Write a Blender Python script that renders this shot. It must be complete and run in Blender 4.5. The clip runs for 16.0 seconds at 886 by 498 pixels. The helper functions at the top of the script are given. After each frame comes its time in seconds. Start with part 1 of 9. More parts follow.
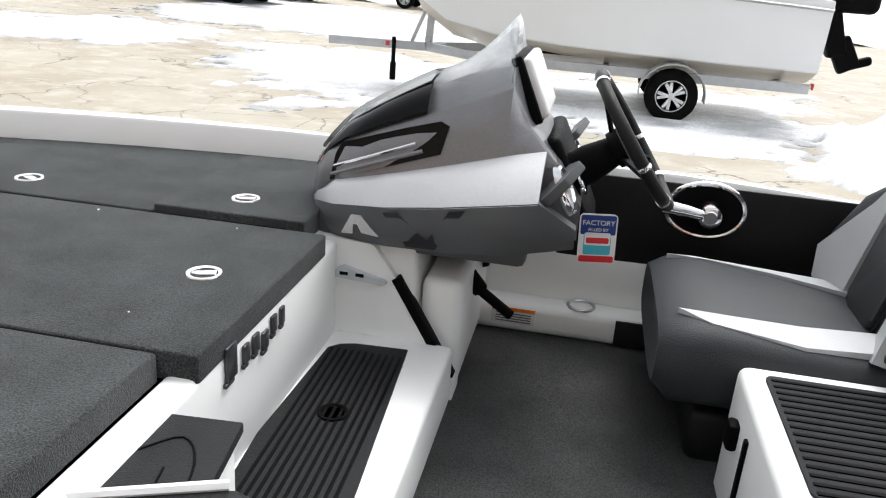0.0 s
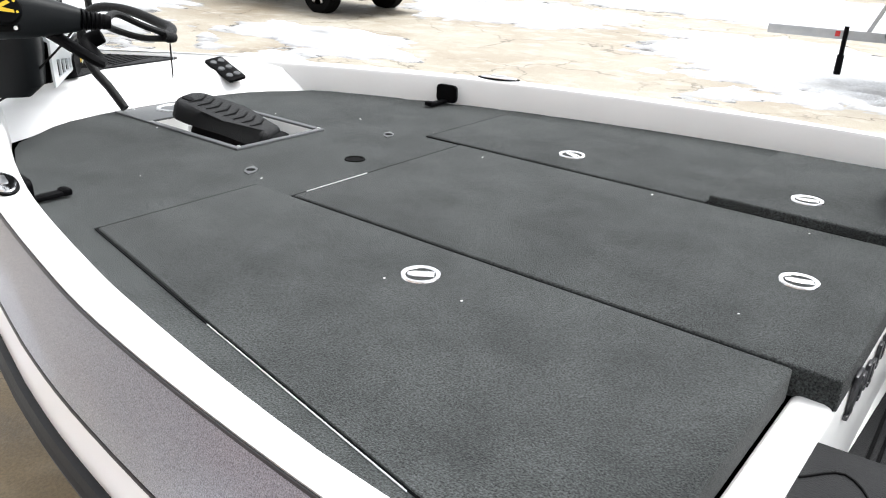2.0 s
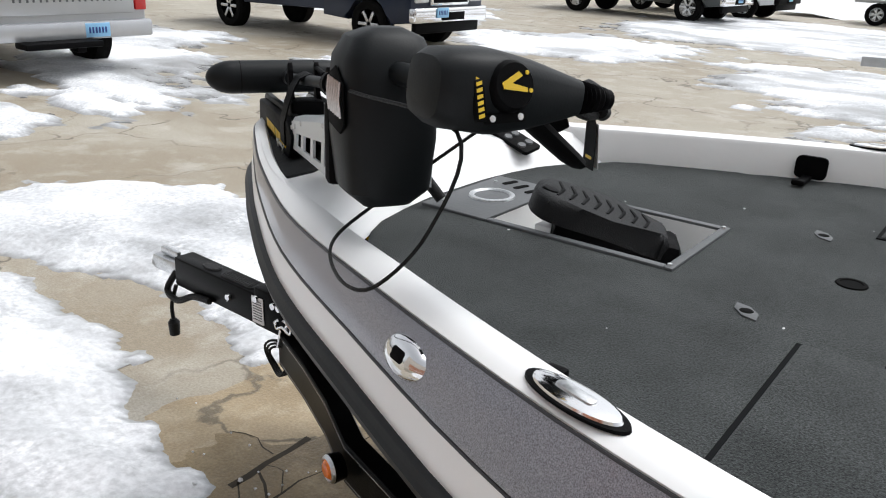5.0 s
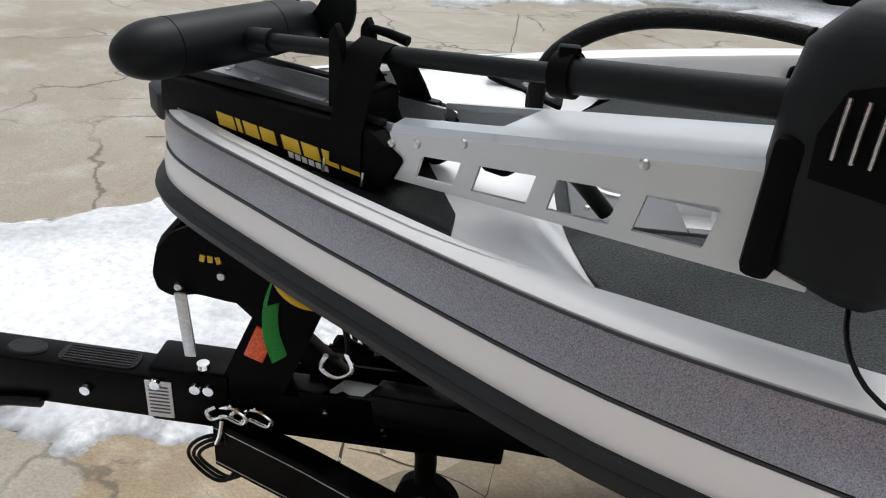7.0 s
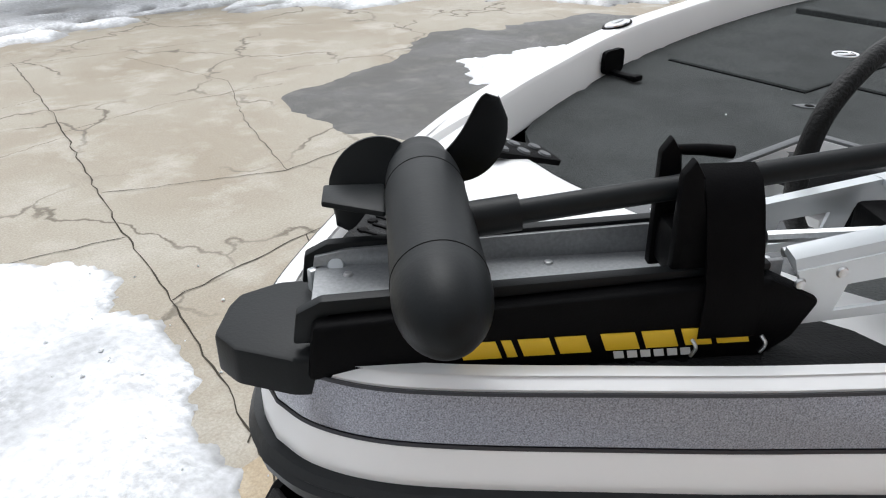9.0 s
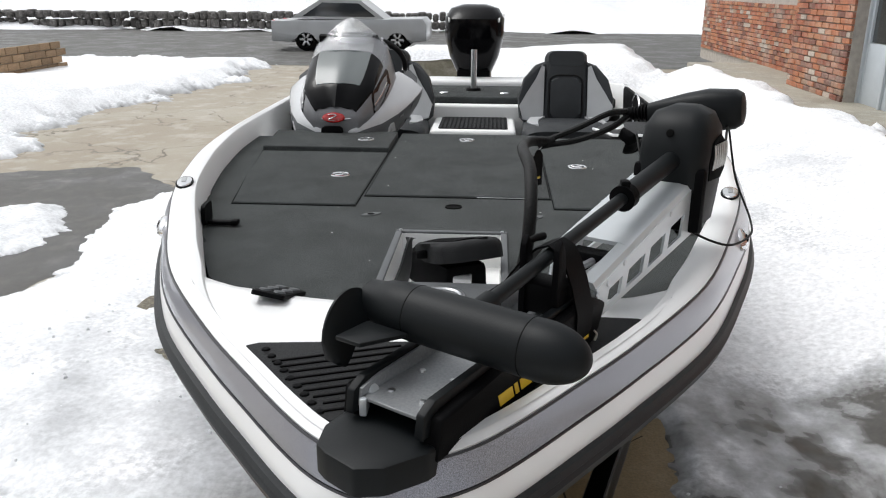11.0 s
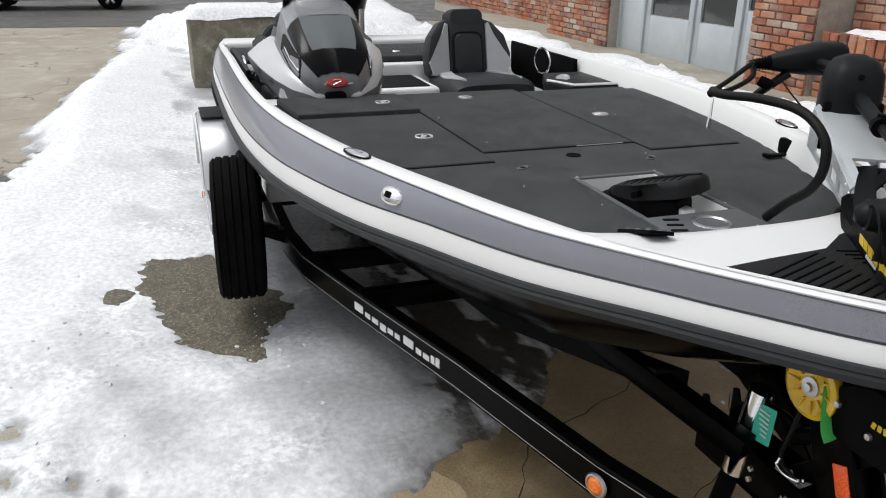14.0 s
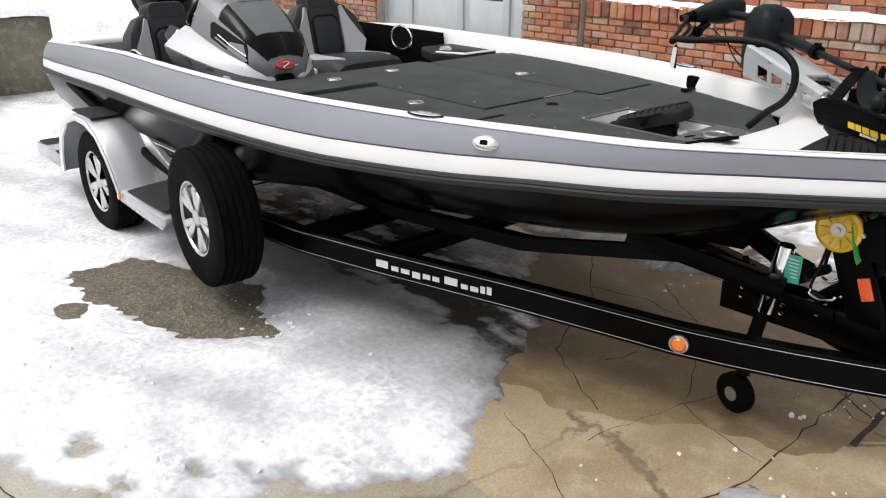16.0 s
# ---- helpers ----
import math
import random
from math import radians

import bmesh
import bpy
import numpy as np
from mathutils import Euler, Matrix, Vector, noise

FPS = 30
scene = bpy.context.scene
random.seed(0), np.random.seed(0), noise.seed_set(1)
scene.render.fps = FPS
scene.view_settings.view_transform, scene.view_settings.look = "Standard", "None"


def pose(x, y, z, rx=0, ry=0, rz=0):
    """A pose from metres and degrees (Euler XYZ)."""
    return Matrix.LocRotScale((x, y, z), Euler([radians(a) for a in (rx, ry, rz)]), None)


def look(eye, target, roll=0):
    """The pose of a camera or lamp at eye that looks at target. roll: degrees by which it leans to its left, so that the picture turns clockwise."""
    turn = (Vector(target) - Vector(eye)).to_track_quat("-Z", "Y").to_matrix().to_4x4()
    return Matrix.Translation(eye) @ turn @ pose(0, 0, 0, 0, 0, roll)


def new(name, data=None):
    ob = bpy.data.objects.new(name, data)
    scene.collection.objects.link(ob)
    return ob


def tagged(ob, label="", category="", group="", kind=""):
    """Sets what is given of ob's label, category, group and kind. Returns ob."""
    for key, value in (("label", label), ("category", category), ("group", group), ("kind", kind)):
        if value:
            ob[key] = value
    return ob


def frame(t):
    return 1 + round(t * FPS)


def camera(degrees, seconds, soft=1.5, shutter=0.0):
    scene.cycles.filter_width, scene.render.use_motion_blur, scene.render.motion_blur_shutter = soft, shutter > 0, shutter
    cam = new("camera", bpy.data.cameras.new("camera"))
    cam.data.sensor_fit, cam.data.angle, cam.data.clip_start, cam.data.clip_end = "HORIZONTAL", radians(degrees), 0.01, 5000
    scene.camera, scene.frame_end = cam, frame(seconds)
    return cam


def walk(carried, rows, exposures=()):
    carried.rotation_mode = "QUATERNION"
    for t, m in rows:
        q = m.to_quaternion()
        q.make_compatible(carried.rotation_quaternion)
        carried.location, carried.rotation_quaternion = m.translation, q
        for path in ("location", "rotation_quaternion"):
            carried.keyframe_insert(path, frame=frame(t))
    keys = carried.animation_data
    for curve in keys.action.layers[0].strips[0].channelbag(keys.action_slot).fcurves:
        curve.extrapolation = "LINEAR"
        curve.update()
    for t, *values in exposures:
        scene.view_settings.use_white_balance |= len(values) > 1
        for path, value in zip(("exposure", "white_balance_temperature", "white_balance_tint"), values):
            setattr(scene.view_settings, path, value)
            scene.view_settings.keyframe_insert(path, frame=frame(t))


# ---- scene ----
cam = camera(58.8, 16.0, soft=1.1)
PATH = [
    (0, (-2.016, 1.493, 1.774), (-1.706, -0.357, 1.082), 4.3),
    (0.5, (-1.904, 1.481, 1.767), (-1.207, -0.259, 1.068), 4.7),
    (1, (-1.774, 1.494, 1.757), (-0.833, -0.112, 1.026), 3.9),
    (1.5, (-1.663, 1.528, 1.745), (-0.611, -0.003, 1.004), 2.8),
    (2, (-1.544, 1.576, 1.722), (-0.42, 0.112, 0.952), 2.4),
    (2.5, (-1.465, 1.594, 1.738), (-0.391, 0.035, 1.092), 4.8),
    (3, (-1.376, 1.564, 1.711), (-0.229, 0.121, 0.936), 7.2),
    (3.5, (-1.165, 1.637, 1.698), (0.124, 0.295, 0.963), 4.7),
    (4, (-0.864, 1.785, 1.716), (0.21, 0.25, 1.017), 2.4),
    (4.2, (-0.76, 1.786, 1.728), (0.33, 0.256, 1.043), 2.1),
    (4.5, (-0.574, 1.752, 1.688), (0.518, 0.222, 1.005), 1.4),
    (4.7, (-0.432, 1.71, 1.675), (0.724, 0.225, 0.999), 1.6),
    (6.8, (0.963, 1.403, 1.635), (1.172, -0.346, 0.686), 6.9),
    (7, (1.109, 1.387, 1.651), (1.194, -0.372, 0.704), 4.7),
    (7.5, (1.377, 1.248, 1.654), (1.246, -0.532, 0.752), 2.3),
    (8, (1.598, 1.01, 1.677), (1.222, -0.694, 0.701), 4.6),
    (8.5, (1.856, 0.871, 1.655), (1.114, -0.714, 0.687), 0.7),
    (8.7, (1.913, 0.811, 1.663), (1.045, -0.712, 0.699), -1.2),
    (8.8, (1.947, 0.774, 1.667), (0.996, -0.704, 0.712), -0.4),
    (9, (1.992, 0.703, 1.68), (0.933, -0.719, 0.754), -0.5),
    (9.5, (2.101, 0.528, 1.714), (0.734, -0.678, 0.893), 1.9),
    (10, (2.353, 0.455, 1.756), (0.636, -0.241, 1.002), -0.2),
    (10.2, (2.458, 0.417, 1.796), (0.646, -0.091, 1.118), 1.6),
    (12.3, (2.74, -0.54, 1.832), (0.903, -0.287, 1.084), 0.4),
    (12.5, (2.74, -0.649, 1.841), (0.911, -0.32, 1.103), 1.3),
    (13, (2.82, -0.955, 1.874), (1.051, -0.374, 1.146), -0.5),
    (13.5, (2.784, -1.21, 1.865), (1.039, -0.593, 1.107), 0.2),
    (14, (2.71, -1.496, 1.869), (0.954, -0.879, 1.136), 1.0),
    (14.5, (2.763, -1.859, 1.852), (1.105, -1.024, 1.107), -0.3),
    (15, (2.658, -2.207, 1.841), (1.078, -1.205, 1.134), 0.2),
    (15.5, (2.521, -2.522, 1.847), (1.019, -1.408, 1.135), 2.0),
    (16, (2.446, -2.875, 1.847), (1.062, -1.643, 1.095), 0.1),
]
walk(cam, [(t, look(eye, target, roll)) for t, eye, target, roll in PATH],
     [(0, 1.05, 6400, 9), (0.5, 0.85, 6400, 9), (1, 0.90, 6400, 9), (1.5, 1.20, 6400, 9), (2, 1.25, 6400, 9), (2.5, 1.00, 6450, 10), (3, 1.15, 6400, 9), (3.5, 0.85, 6400, 9), (4.5, 0.50, 6350, 9), (7, 0.25, 6300, 9), (9, 0.50, 6250, 9), (10, 0.40, 6400, 9), (12.5, 0.20, 6400, 9), (13.5, 0.10, 6400, 9), (14.5, 0.10, 6450, 10), (16, 0.40, 6550, 11)])

# ---------------------------------------------------------------- light
world = bpy.data.worlds.new("overcast_sky")
world.use_nodes = True
scene.world = world
wn, wl = world.node_tree.nodes, world.node_tree.links
sky = wn.new("ShaderNodeTexSky")
sky.sky_type = "NISHITA"
sky.sun_disc = False
sky.sun_elevation, sky.sun_rotation = radians(62), radians(203)
sky.air_density, sky.dust_density, sky.ozone_density = 1.0, 4.0, 1.0
grey_sky = wn.new("ShaderNodeHueSaturation")
grey_sky.inputs["Saturation"].default_value = 0.12
wl.new(sky.outputs[0], grey_sky.inputs["Color"])
wl.new(grey_sky.outputs[0], wn["Background"].inputs["Color"])
wn["Background"].inputs["Strength"].default_value = 0.15
sun_data = bpy.data.lights.new("sun", "SUN")
sun_data.energy, sun_data.angle, sun_data.color = 0.6, radians(25), (1.0, 0.98, 0.95)
sun = new("sun", sun_data)
sun.matrix_world = look((-1.8, -4.2, 9), (0, 0, 0))

# ---------------------------------------------------------------- materials


def mat(name, color, rough=0.5, metal=0.0, spots=0.0, spot_scale=8.0, grain=0.0, grain_scale=150.0, bump=0.0, bump_scale=120.0,
        dark=None, coat=0.0, random_tint=0.0, rough_var=0.0, spec=0.5, sheen=0.0):
    """A principled material with stains (spots), fine grain and fine relief in object space."""
    m = bpy.data.materials.new(name)
    m.use_nodes = True
    nt = m.node_tree
    n, l = nt.nodes, nt.links
    b = n["Principled BSDF"]
    b.inputs["Roughness"].default_value = rough
    b.inputs["Metallic"].default_value = metal
    b.inputs["Coat Weight"].default_value = coat
    b.inputs["Specular IOR Level"].default_value = spec
    b.inputs["Sheen Weight"].default_value = sheen
    co = n.new("ShaderNodeTexCoord")
    rgb = n.new("ShaderNodeRGB")
    rgb.outputs[0].default_value = (*color, 1)
    out = rgb.outputs[0]
    if spots:
        t = n.new("ShaderNodeTexNoise")
        t.inputs["Scale"].default_value, t.inputs["Detail"].default_value = spot_scale, 6
        l.new(co.outputs["Object"], t.inputs["Vector"])
        r = n.new("ShaderNodeMapRange")
        r.inputs["From Min"].default_value, r.inputs["From Max"].default_value = 0.35, 0.7
        r.inputs["To Max"].default_value = spots
        l.new(t.outputs["Fac"], r.inputs["Value"])
        x = n.new("ShaderNodeMixRGB")
        x.inputs["Color2"].default_value = (*(dark or [c * 0.5 for c in color]), 1)
        l.new(r.outputs[0], x.inputs["Fac"])
        l.new(out, x.inputs["Color1"])
        out = x.outputs[0]
        if rough_var:
            q = n.new("ShaderNodeMapRange")
            q.inputs["To Min"].default_value, q.inputs["To Max"].default_value = rough, rough + rough_var
            l.new(t.outputs["Fac"], q.inputs["Value"])
            l.new(q.outputs[0], b.inputs["Roughness"])
    if grain:
        t = n.new("ShaderNodeTexNoise")
        t.inputs["Scale"].default_value, t.inputs["Detail"].default_value = grain_scale, 3
        l.new(co.outputs["Object"], t.inputs["Vector"])
        r = n.new("ShaderNodeMapRange")
        r.inputs["From Min"].default_value, r.inputs["From Max"].default_value = 0.3, 0.7
        r.inputs["To Min"].default_value, r.inputs["To Max"].default_value = 1 - grain, 1 + grain
        l.new(t.outputs["Fac"], r.inputs["Value"])
        x = n.new("ShaderNodeVectorMath")
        x.operation = "SCALE"
        l.new(out, x.inputs[0])
        l.new(r.outputs[0], x.inputs["Scale"])
        out = x.outputs[0]
    if random_tint:
        oi = n.new("ShaderNodeObjectInfo")
        r = n.new("ShaderNodeMapRange")
        r.inputs["To Min"].default_value, r.inputs["To Max"].default_value = 1 - random_tint, 1 + random_tint
        l.new(oi.outputs["Random"], r.inputs["Value"])
        x = n.new("ShaderNodeVectorMath")
        x.operation = "SCALE"
        l.new(out, x.inputs[0])
        l.new(r.outputs[0], x.inputs["Scale"])
        out = x.outputs[0]
    l.new(out, b.inputs["Base Color"])
    if bump:
        t = n.new("ShaderNodeTexNoise")
        t.inputs["Scale"].default_value, t.inputs["Detail"].default_value = bump_scale, 4
        l.new(co.outputs["Object"], t.inputs["Vector"])
        u = n.new("ShaderNodeBump")
        u.inputs["Strength"].default_value, u.inputs["Distance"].default_value = bump, 0.01
        l.new(t.outputs["Fac"], u.inputs["Height"])
        l.new(u.outputs[0], b.inputs["Normal"])
    return m


def glass(name, color, rough=0.02, alpha=0.35):
    m = bpy.data.materials.new(name)
    m.use_nodes = True
    b = m.node_tree.nodes["Principled BSDF"]
    b.inputs["Base Color"].default_value = (*color, 1)
    b.inputs["Roughness"].default_value = rough
    b.inputs["Transmission Weight"].default_value = 1.0
    b.inputs["IOR"].default_value = 1.2
    b.inputs["Alpha"].default_value = alpha
    return m


M = {}
M["gel_white"] = mat("gel_coat_white", (0.86, 0.86, 0.86), 0.34, coat=0.15, spots=0.08, spot_scale=3, bump=0.02, bump_scale=15)
M["liner"] = mat("liner_white", (0.88, 0.88, 0.87), 0.42, spots=0.08, spot_scale=5, dark=(0.6, 0.6, 0.56), bump=0.05, bump_scale=60)
M["flake"] = mat("metal_flake_grey", (0.265, 0.272, 0.315), 0.34, metal=0.22, grain=0.52, grain_scale=560, coat=0.5, spots=0.15, spot_scale=2)
fl_ = M["flake"].node_tree.nodes["Principled BSDF"]
fl_.inputs["Coat Roughness"].default_value, fl_.inputs["Coat IOR"].default_value = 0.06, 1.5
M["pin"] = mat("pinstripe_dark", (0.03, 0.03, 0.035), 0.3)
M["rub"] = mat("rub_rail_vinyl", (0.026, 0.028, 0.030), 0.45, spec=0.2, spots=0.3, spot_scale=14, bump=0.05)
M["hull_black"] = mat("hull_black_gel", (0.0025, 0.0025, 0.003), 0.12, spec=0.15, grain=0.2, grain_scale=700, bump=0.01, bump_scale=4)
M["carpet"] = mat("marine_carpet", (0.056, 0.061, 0.061), 0.95, spots=0.8, spot_scale=7, dark=(0.029, 0.032, 0.032), grain=0.7, grain_scale=300, bump=0.5, bump_scale=380, spec=0.1, sheen=0.10)
M["floor_carpet"] = mat("cockpit_carpet", (0.075, 0.076, 0.076), 0.95, spots=0.6, spot_scale=5, grain=0.45, grain_scale=270, bump=0.8, bump_scale=350, spec=0.1)
# flat black for the shade in the lid gaps, and for the bunks
M["seam"] = mat("gap_shade_and_bunk_black", (0.006, 0.0065, 0.007), 0.9, spec=0.1)
M["black"] = mat("black_plastic", (0.0022, 0.0022, 0.0026), 0.45, spec=0.05, spots=0.3, spot_scale=20, dark=(0.008, 0.008, 0.0085), bump=0.12, bump_scale=400, rough_var=0.15)
M["motor"] = mat("motor_black_paint", (0.004, 0.0055, 0.0065), 0.42, spec=0.22, spots=0.2, spot_scale=12, bump=0.04, bump_scale=250, rough_var=0.15)
M["rubber"] = mat("tyre_rubber", (0.003, 0.003, 0.003), 0.75, spec=0.05, spots=0.5, spot_scale=9, dark=(0.010, 0.0095, 0.009), bump=0.3, bump_scale=90)
M["step_pad"] = mat("step_pad_vinyl", (0.012, 0.0125, 0.0135), 0.6, spec=0.2, spots=0.3, spot_scale=10, bump=0.3, bump_scale=300)
M["chrome"] = mat("chrome", (0.82, 0.82, 0.83), 0.1, metal=1.0, spots=0.1, spot_scale=30)
M["steel"] = mat("brushed_steel", (0.6, 0.61, 0.62), 0.3, metal=1.0, spots=0.25, spot_scale=12, grain=0.15)
M["alu"] = mat("cast_aluminium_white", (0.60, 0.63, 0.65), 0.32, metal=0.35, spots=0.15, spot_scale=6, bump=0.02, bump_scale=80)
M["tray_plate"] = mat("dull_aluminium_plate", (0.30, 0.31, 0.32), 0.38, metal=0.4, spots=0.3, spot_scale=9, grain=0.12, grain_scale=200, bump=0.03, bump_scale=90)
M["frame"] = mat("trailer_black_paint", (0.0012, 0.0012, 0.0014), 0.28, spec=0.05, spots=0.3, spot_scale=16, dark=(0.006, 0.0058, 0.0055), bump=0.05, bump_scale=300)
M["silver"] = mat("silver_paint", (0.47, 0.48, 0.50), 0.25, metal=0.5, grain=0.2, grain_scale=500, coat=0.6, spots=0.1)
M["silver_light"] = mat("light_silver_paint", (0.58, 0.585, 0.60), 0.28, metal=0.12, grain=0.2, grain_scale=500, coat=0.6, spots=0.1)
M["vinyl_dark"] = mat("seat_vinyl_charcoal", (0.032, 0.035, 0.038), 0.5, spec=0.25, spots=0.25, spot_scale=12, bump=0.2, bump_scale=260)
M["vinyl_black"] = mat("seat_vinyl_black", (0.007, 0.007, 0.0075), 0.5, spec=0.25, spots=0.25, spot_scale=12, bump=0.2, bump_scale=260)
M["vinyl_light"] = mat("seat_vinyl_silver", (0.46, 0.47, 0.48), 0.4, spots=0.15, spot_scale=10, bump=0.2, bump_scale=260)
M["yellow"] = mat("yellow_lettering", (0.75, 0.5, 0.02), 0.4, spots=0.1)
M["white"] = mat("white_lettering", (0.75, 0.75, 0.75), 0.4, spots=0.1)
M["orange"] = mat("amber_lens", (0.85, 0.2, 0.02), 0.15, coat=0.5, grain=0.2, grain_scale=90)
M["red"] = mat("red_badge", (0.5, 0.02, 0.02), 0.2, coat=0.8, spots=0.1)
M["red_reflector"] = mat("orange_reflector", (0.85, 0.12, 0.03), 0.25, grain=0.3, grain_scale=200)
M["green"] = mat("green_webbing", (0.05, 0.42, 0.08), 0.7, grain=0.2, grain_scale=250, bump=0.4, bump_scale=300)
M["teal"] = mat("teal_label", (0.05, 0.5, 0.36), 0.5, spots=0.1)
M["roller"] = mat("amber_urethane", (0.75, 0.47, 0.01), 0.12, coat=0.6, spots=0.35, spot_scale=18, dark=(0.4, 0.2, 0.0))
M["plate_grey"] = mat("grey_plastic_trim", (0.09, 0.095, 0.10), 0.5, spots=0.2, bump=0.1)
M["hole"] = mat("dark_recess", (0.003, 0.003, 0.003), 0.9, spec=0.1)
M["cable"] = mat("black_cable", (0.0035, 0.0035, 0.0035), 0.5, spec=0.2, bump=0.3, bump_scale=200)
M["clear"] = glass("clear_windshield", (0.75, 0.78, 0.8), 0.04, 0.3)

# ---------------------------------------------------------------- building helpers
ROOT = {}


def thing(name, x, y, z, label, category, group="", kind=""):
    ob = new(name)
    ob.empty_display_size = 0.1
    ob.matrix_world = pose(x, y, z)
    ROOT[ob] = pose(x, y, z)
    return tagged(ob, label, category, group, kind)


def part(name, bm, material, parent=None, label="", flat=False, sharp=38):
    """Links a bmesh, modelled where it stands, as one mesh under a thing or a part."""
    bmesh.ops.recalc_face_normals(bm, faces=bm.faces)
    me = bpy.data.meshes.new(name)
    bm.to_mesh(me)
    bm.free()
    me.materials.append(M[material] if isinstance(material, str) else material)
    if not flat:
        me.shade_smooth()
        me.set_sharp_from_angle(angle=radians(sharp))
    ob = new(name, me)
    if parent is not None:
        ob.parent = parent
        if parent in ROOT:
            ob.matrix_parent_inverse = ROOT[parent].inverted()
    if name in SMALL:
        tagged(ob, kind="stuff")
    return tagged(ob, label)


SMALL = {"tread", "ribs", "tread_bumps", "maker_mark", "model_mark", "label_print", "name_mark", "tag_print", "spring_coils", "wheel_clips", "script_badge", "step_tread"}


def pieces(name, bm, material, parent, label=""):
    """Each loose island of a bmesh as a part of its own."""
    bm.verts.index_update()
    seen, groups = set(), []
    for v in bm.verts:
        if v in seen:
            continue
        stack, grp = [v], []
        seen.add(v)
        while stack:
            q = stack.pop()
            grp.append(q)
            for e in q.link_edges:
                o = e.other_vert(q)
                if o not in seen:
                    seen.add(o)
                    stack.append(o)
        groups.append(grp)
    out = []
    for grp in groups:
        nb = bmesh.new()
        new_v = {q: nb.verts.new(q.co) for q in grp}
        for f in {f for q in grp for f in q.link_faces}:
            nb.faces.new([new_v[q] for q in f.verts])
        out.append(part(name, nb, material, parent, label))
    bm.free()
    return out


def again(name, src, m, parent, label=""):
    """One more piece on the mesh of src, moved by m."""
    ob = new(name, src.data)
    ob.parent = parent
    if parent in ROOT:
        ob.matrix_parent_inverse = ROOT[parent].inverted()
    ob.matrix_basis = m
    return tagged(ob, label)


def B():
    return bmesh.new()


def rbox(bm, cx, cy, cz, sx, sy, sz, bevel=0.01, seg=2, m=None):
    """A box with rounded edges, centred, of full sizes."""
    mm = pose(cx, cy, cz) @ (m or Matrix()) @ Matrix.Diagonal((sx, sy, sz, 1))
    r = bmesh.ops.create_cube(bm, size=1, matrix=mm)
    if bevel:
        es = list({e for v in r["verts"] for e in v.link_edges})
        bmesh.ops.bevel(bm, geom=es, offset=min(bevel, 0.49 * min(sx, sy, sz)), segments=seg, affect="EDGES", profile=0.5)
    return bm


def lathe(bm, prof, m=None, seg=32, arc=360):
    """Turns (r, z) points round z, then places by m."""
    m = m or Matrix()
    rings = []
    closed = arc >= 360
    n = seg if closed else seg + 1
    for r, z in prof:
        rings.append([bm.verts.new(m @ Vector((r * math.cos(radians(arc) * k / seg), r * math.sin(radians(arc) * k / seg), z))) for k in range(n)])
    for a, b in zip(rings[:-1], rings[1:]):
        for k in range(seg):
            q = (k + 1) % n
            vs = [a[k], a[q], b[q], b[k]]
            if len(set(vs)) == 4:
                bm.faces.new(vs)
    for ring, (r, z) in ((rings[0], prof[0]), (rings[-1], prof[-1])):
        if r > 1e-5 and closed:
            bm.faces.new(ring)
    bmesh.ops.remove_doubles(bm, verts=[v for r in rings for v in r], dist=1e-6)
    return bm


def loft(bm, rings, close_ring=True, caps=True):
    vs = [[bm.verts.new(p) for p in ring] for ring in rings]
    n = len(vs[0])
    for a, b in zip(vs[:-1], vs[1:]):
        for k in range(n if close_ring else n - 1):
            q = (k + 1) % n
            bm.faces.new((a[k], a[q], b[q], b[k]))
    if caps and close_ring:
        bm.faces.new(vs[0][::-1])
        bm.faces.new(vs[-1])
    return bm


def prism(bm, poly, z0, z1, m=None, bevel=0.0, seg=2):
    """A polygon in x, y raised from z0 to z1."""
    m = m or Matrix()
    lo = [bm.verts.new(m @ Vector((x, y, z0))) for x, y in poly]
    hi = [bm.verts.new(m @ Vector((x, y, z1))) for x, y in poly]
    n = len(poly)
    fs = [bm.faces.new(lo[::-1]), bm.faces.new(hi)]
    for k in range(n):
        fs.append(bm.faces.new((lo[k], lo[(k + 1) % n], hi[(k + 1) % n], hi[k])))
    if bevel:
        es = [e for e in fs[1].edges] + [e for v in lo for e in v.link_edges if e.other_vert(v) in hi]
        bmesh.ops.bevel(bm, geom=es, offset=bevel, segments=seg, affect="EDGES", profile=0.5)
    return bm


def smooth_line(pts, n):
    """A Catmull-Rom line through pts, resampled to n points per span."""
    p = [Vector(q) for q in pts]
    p = [p[0] * 2 - p[1]] + p + [p[-1] * 2 - p[-2]]
    out = []
    for k in range(1, len(p) - 2):
        a, b, c, d = p[k - 1:k + 3]
        for i in range(n):
            t = i / n
            out.append(0.5 * ((2 * b) + (c - a) * t + (2 * a - 5 * b + 4 * c - d) * t * t + (3 * b - a - 3 * c + d) * t ** 3))
    out.append(p[-2])
    return out


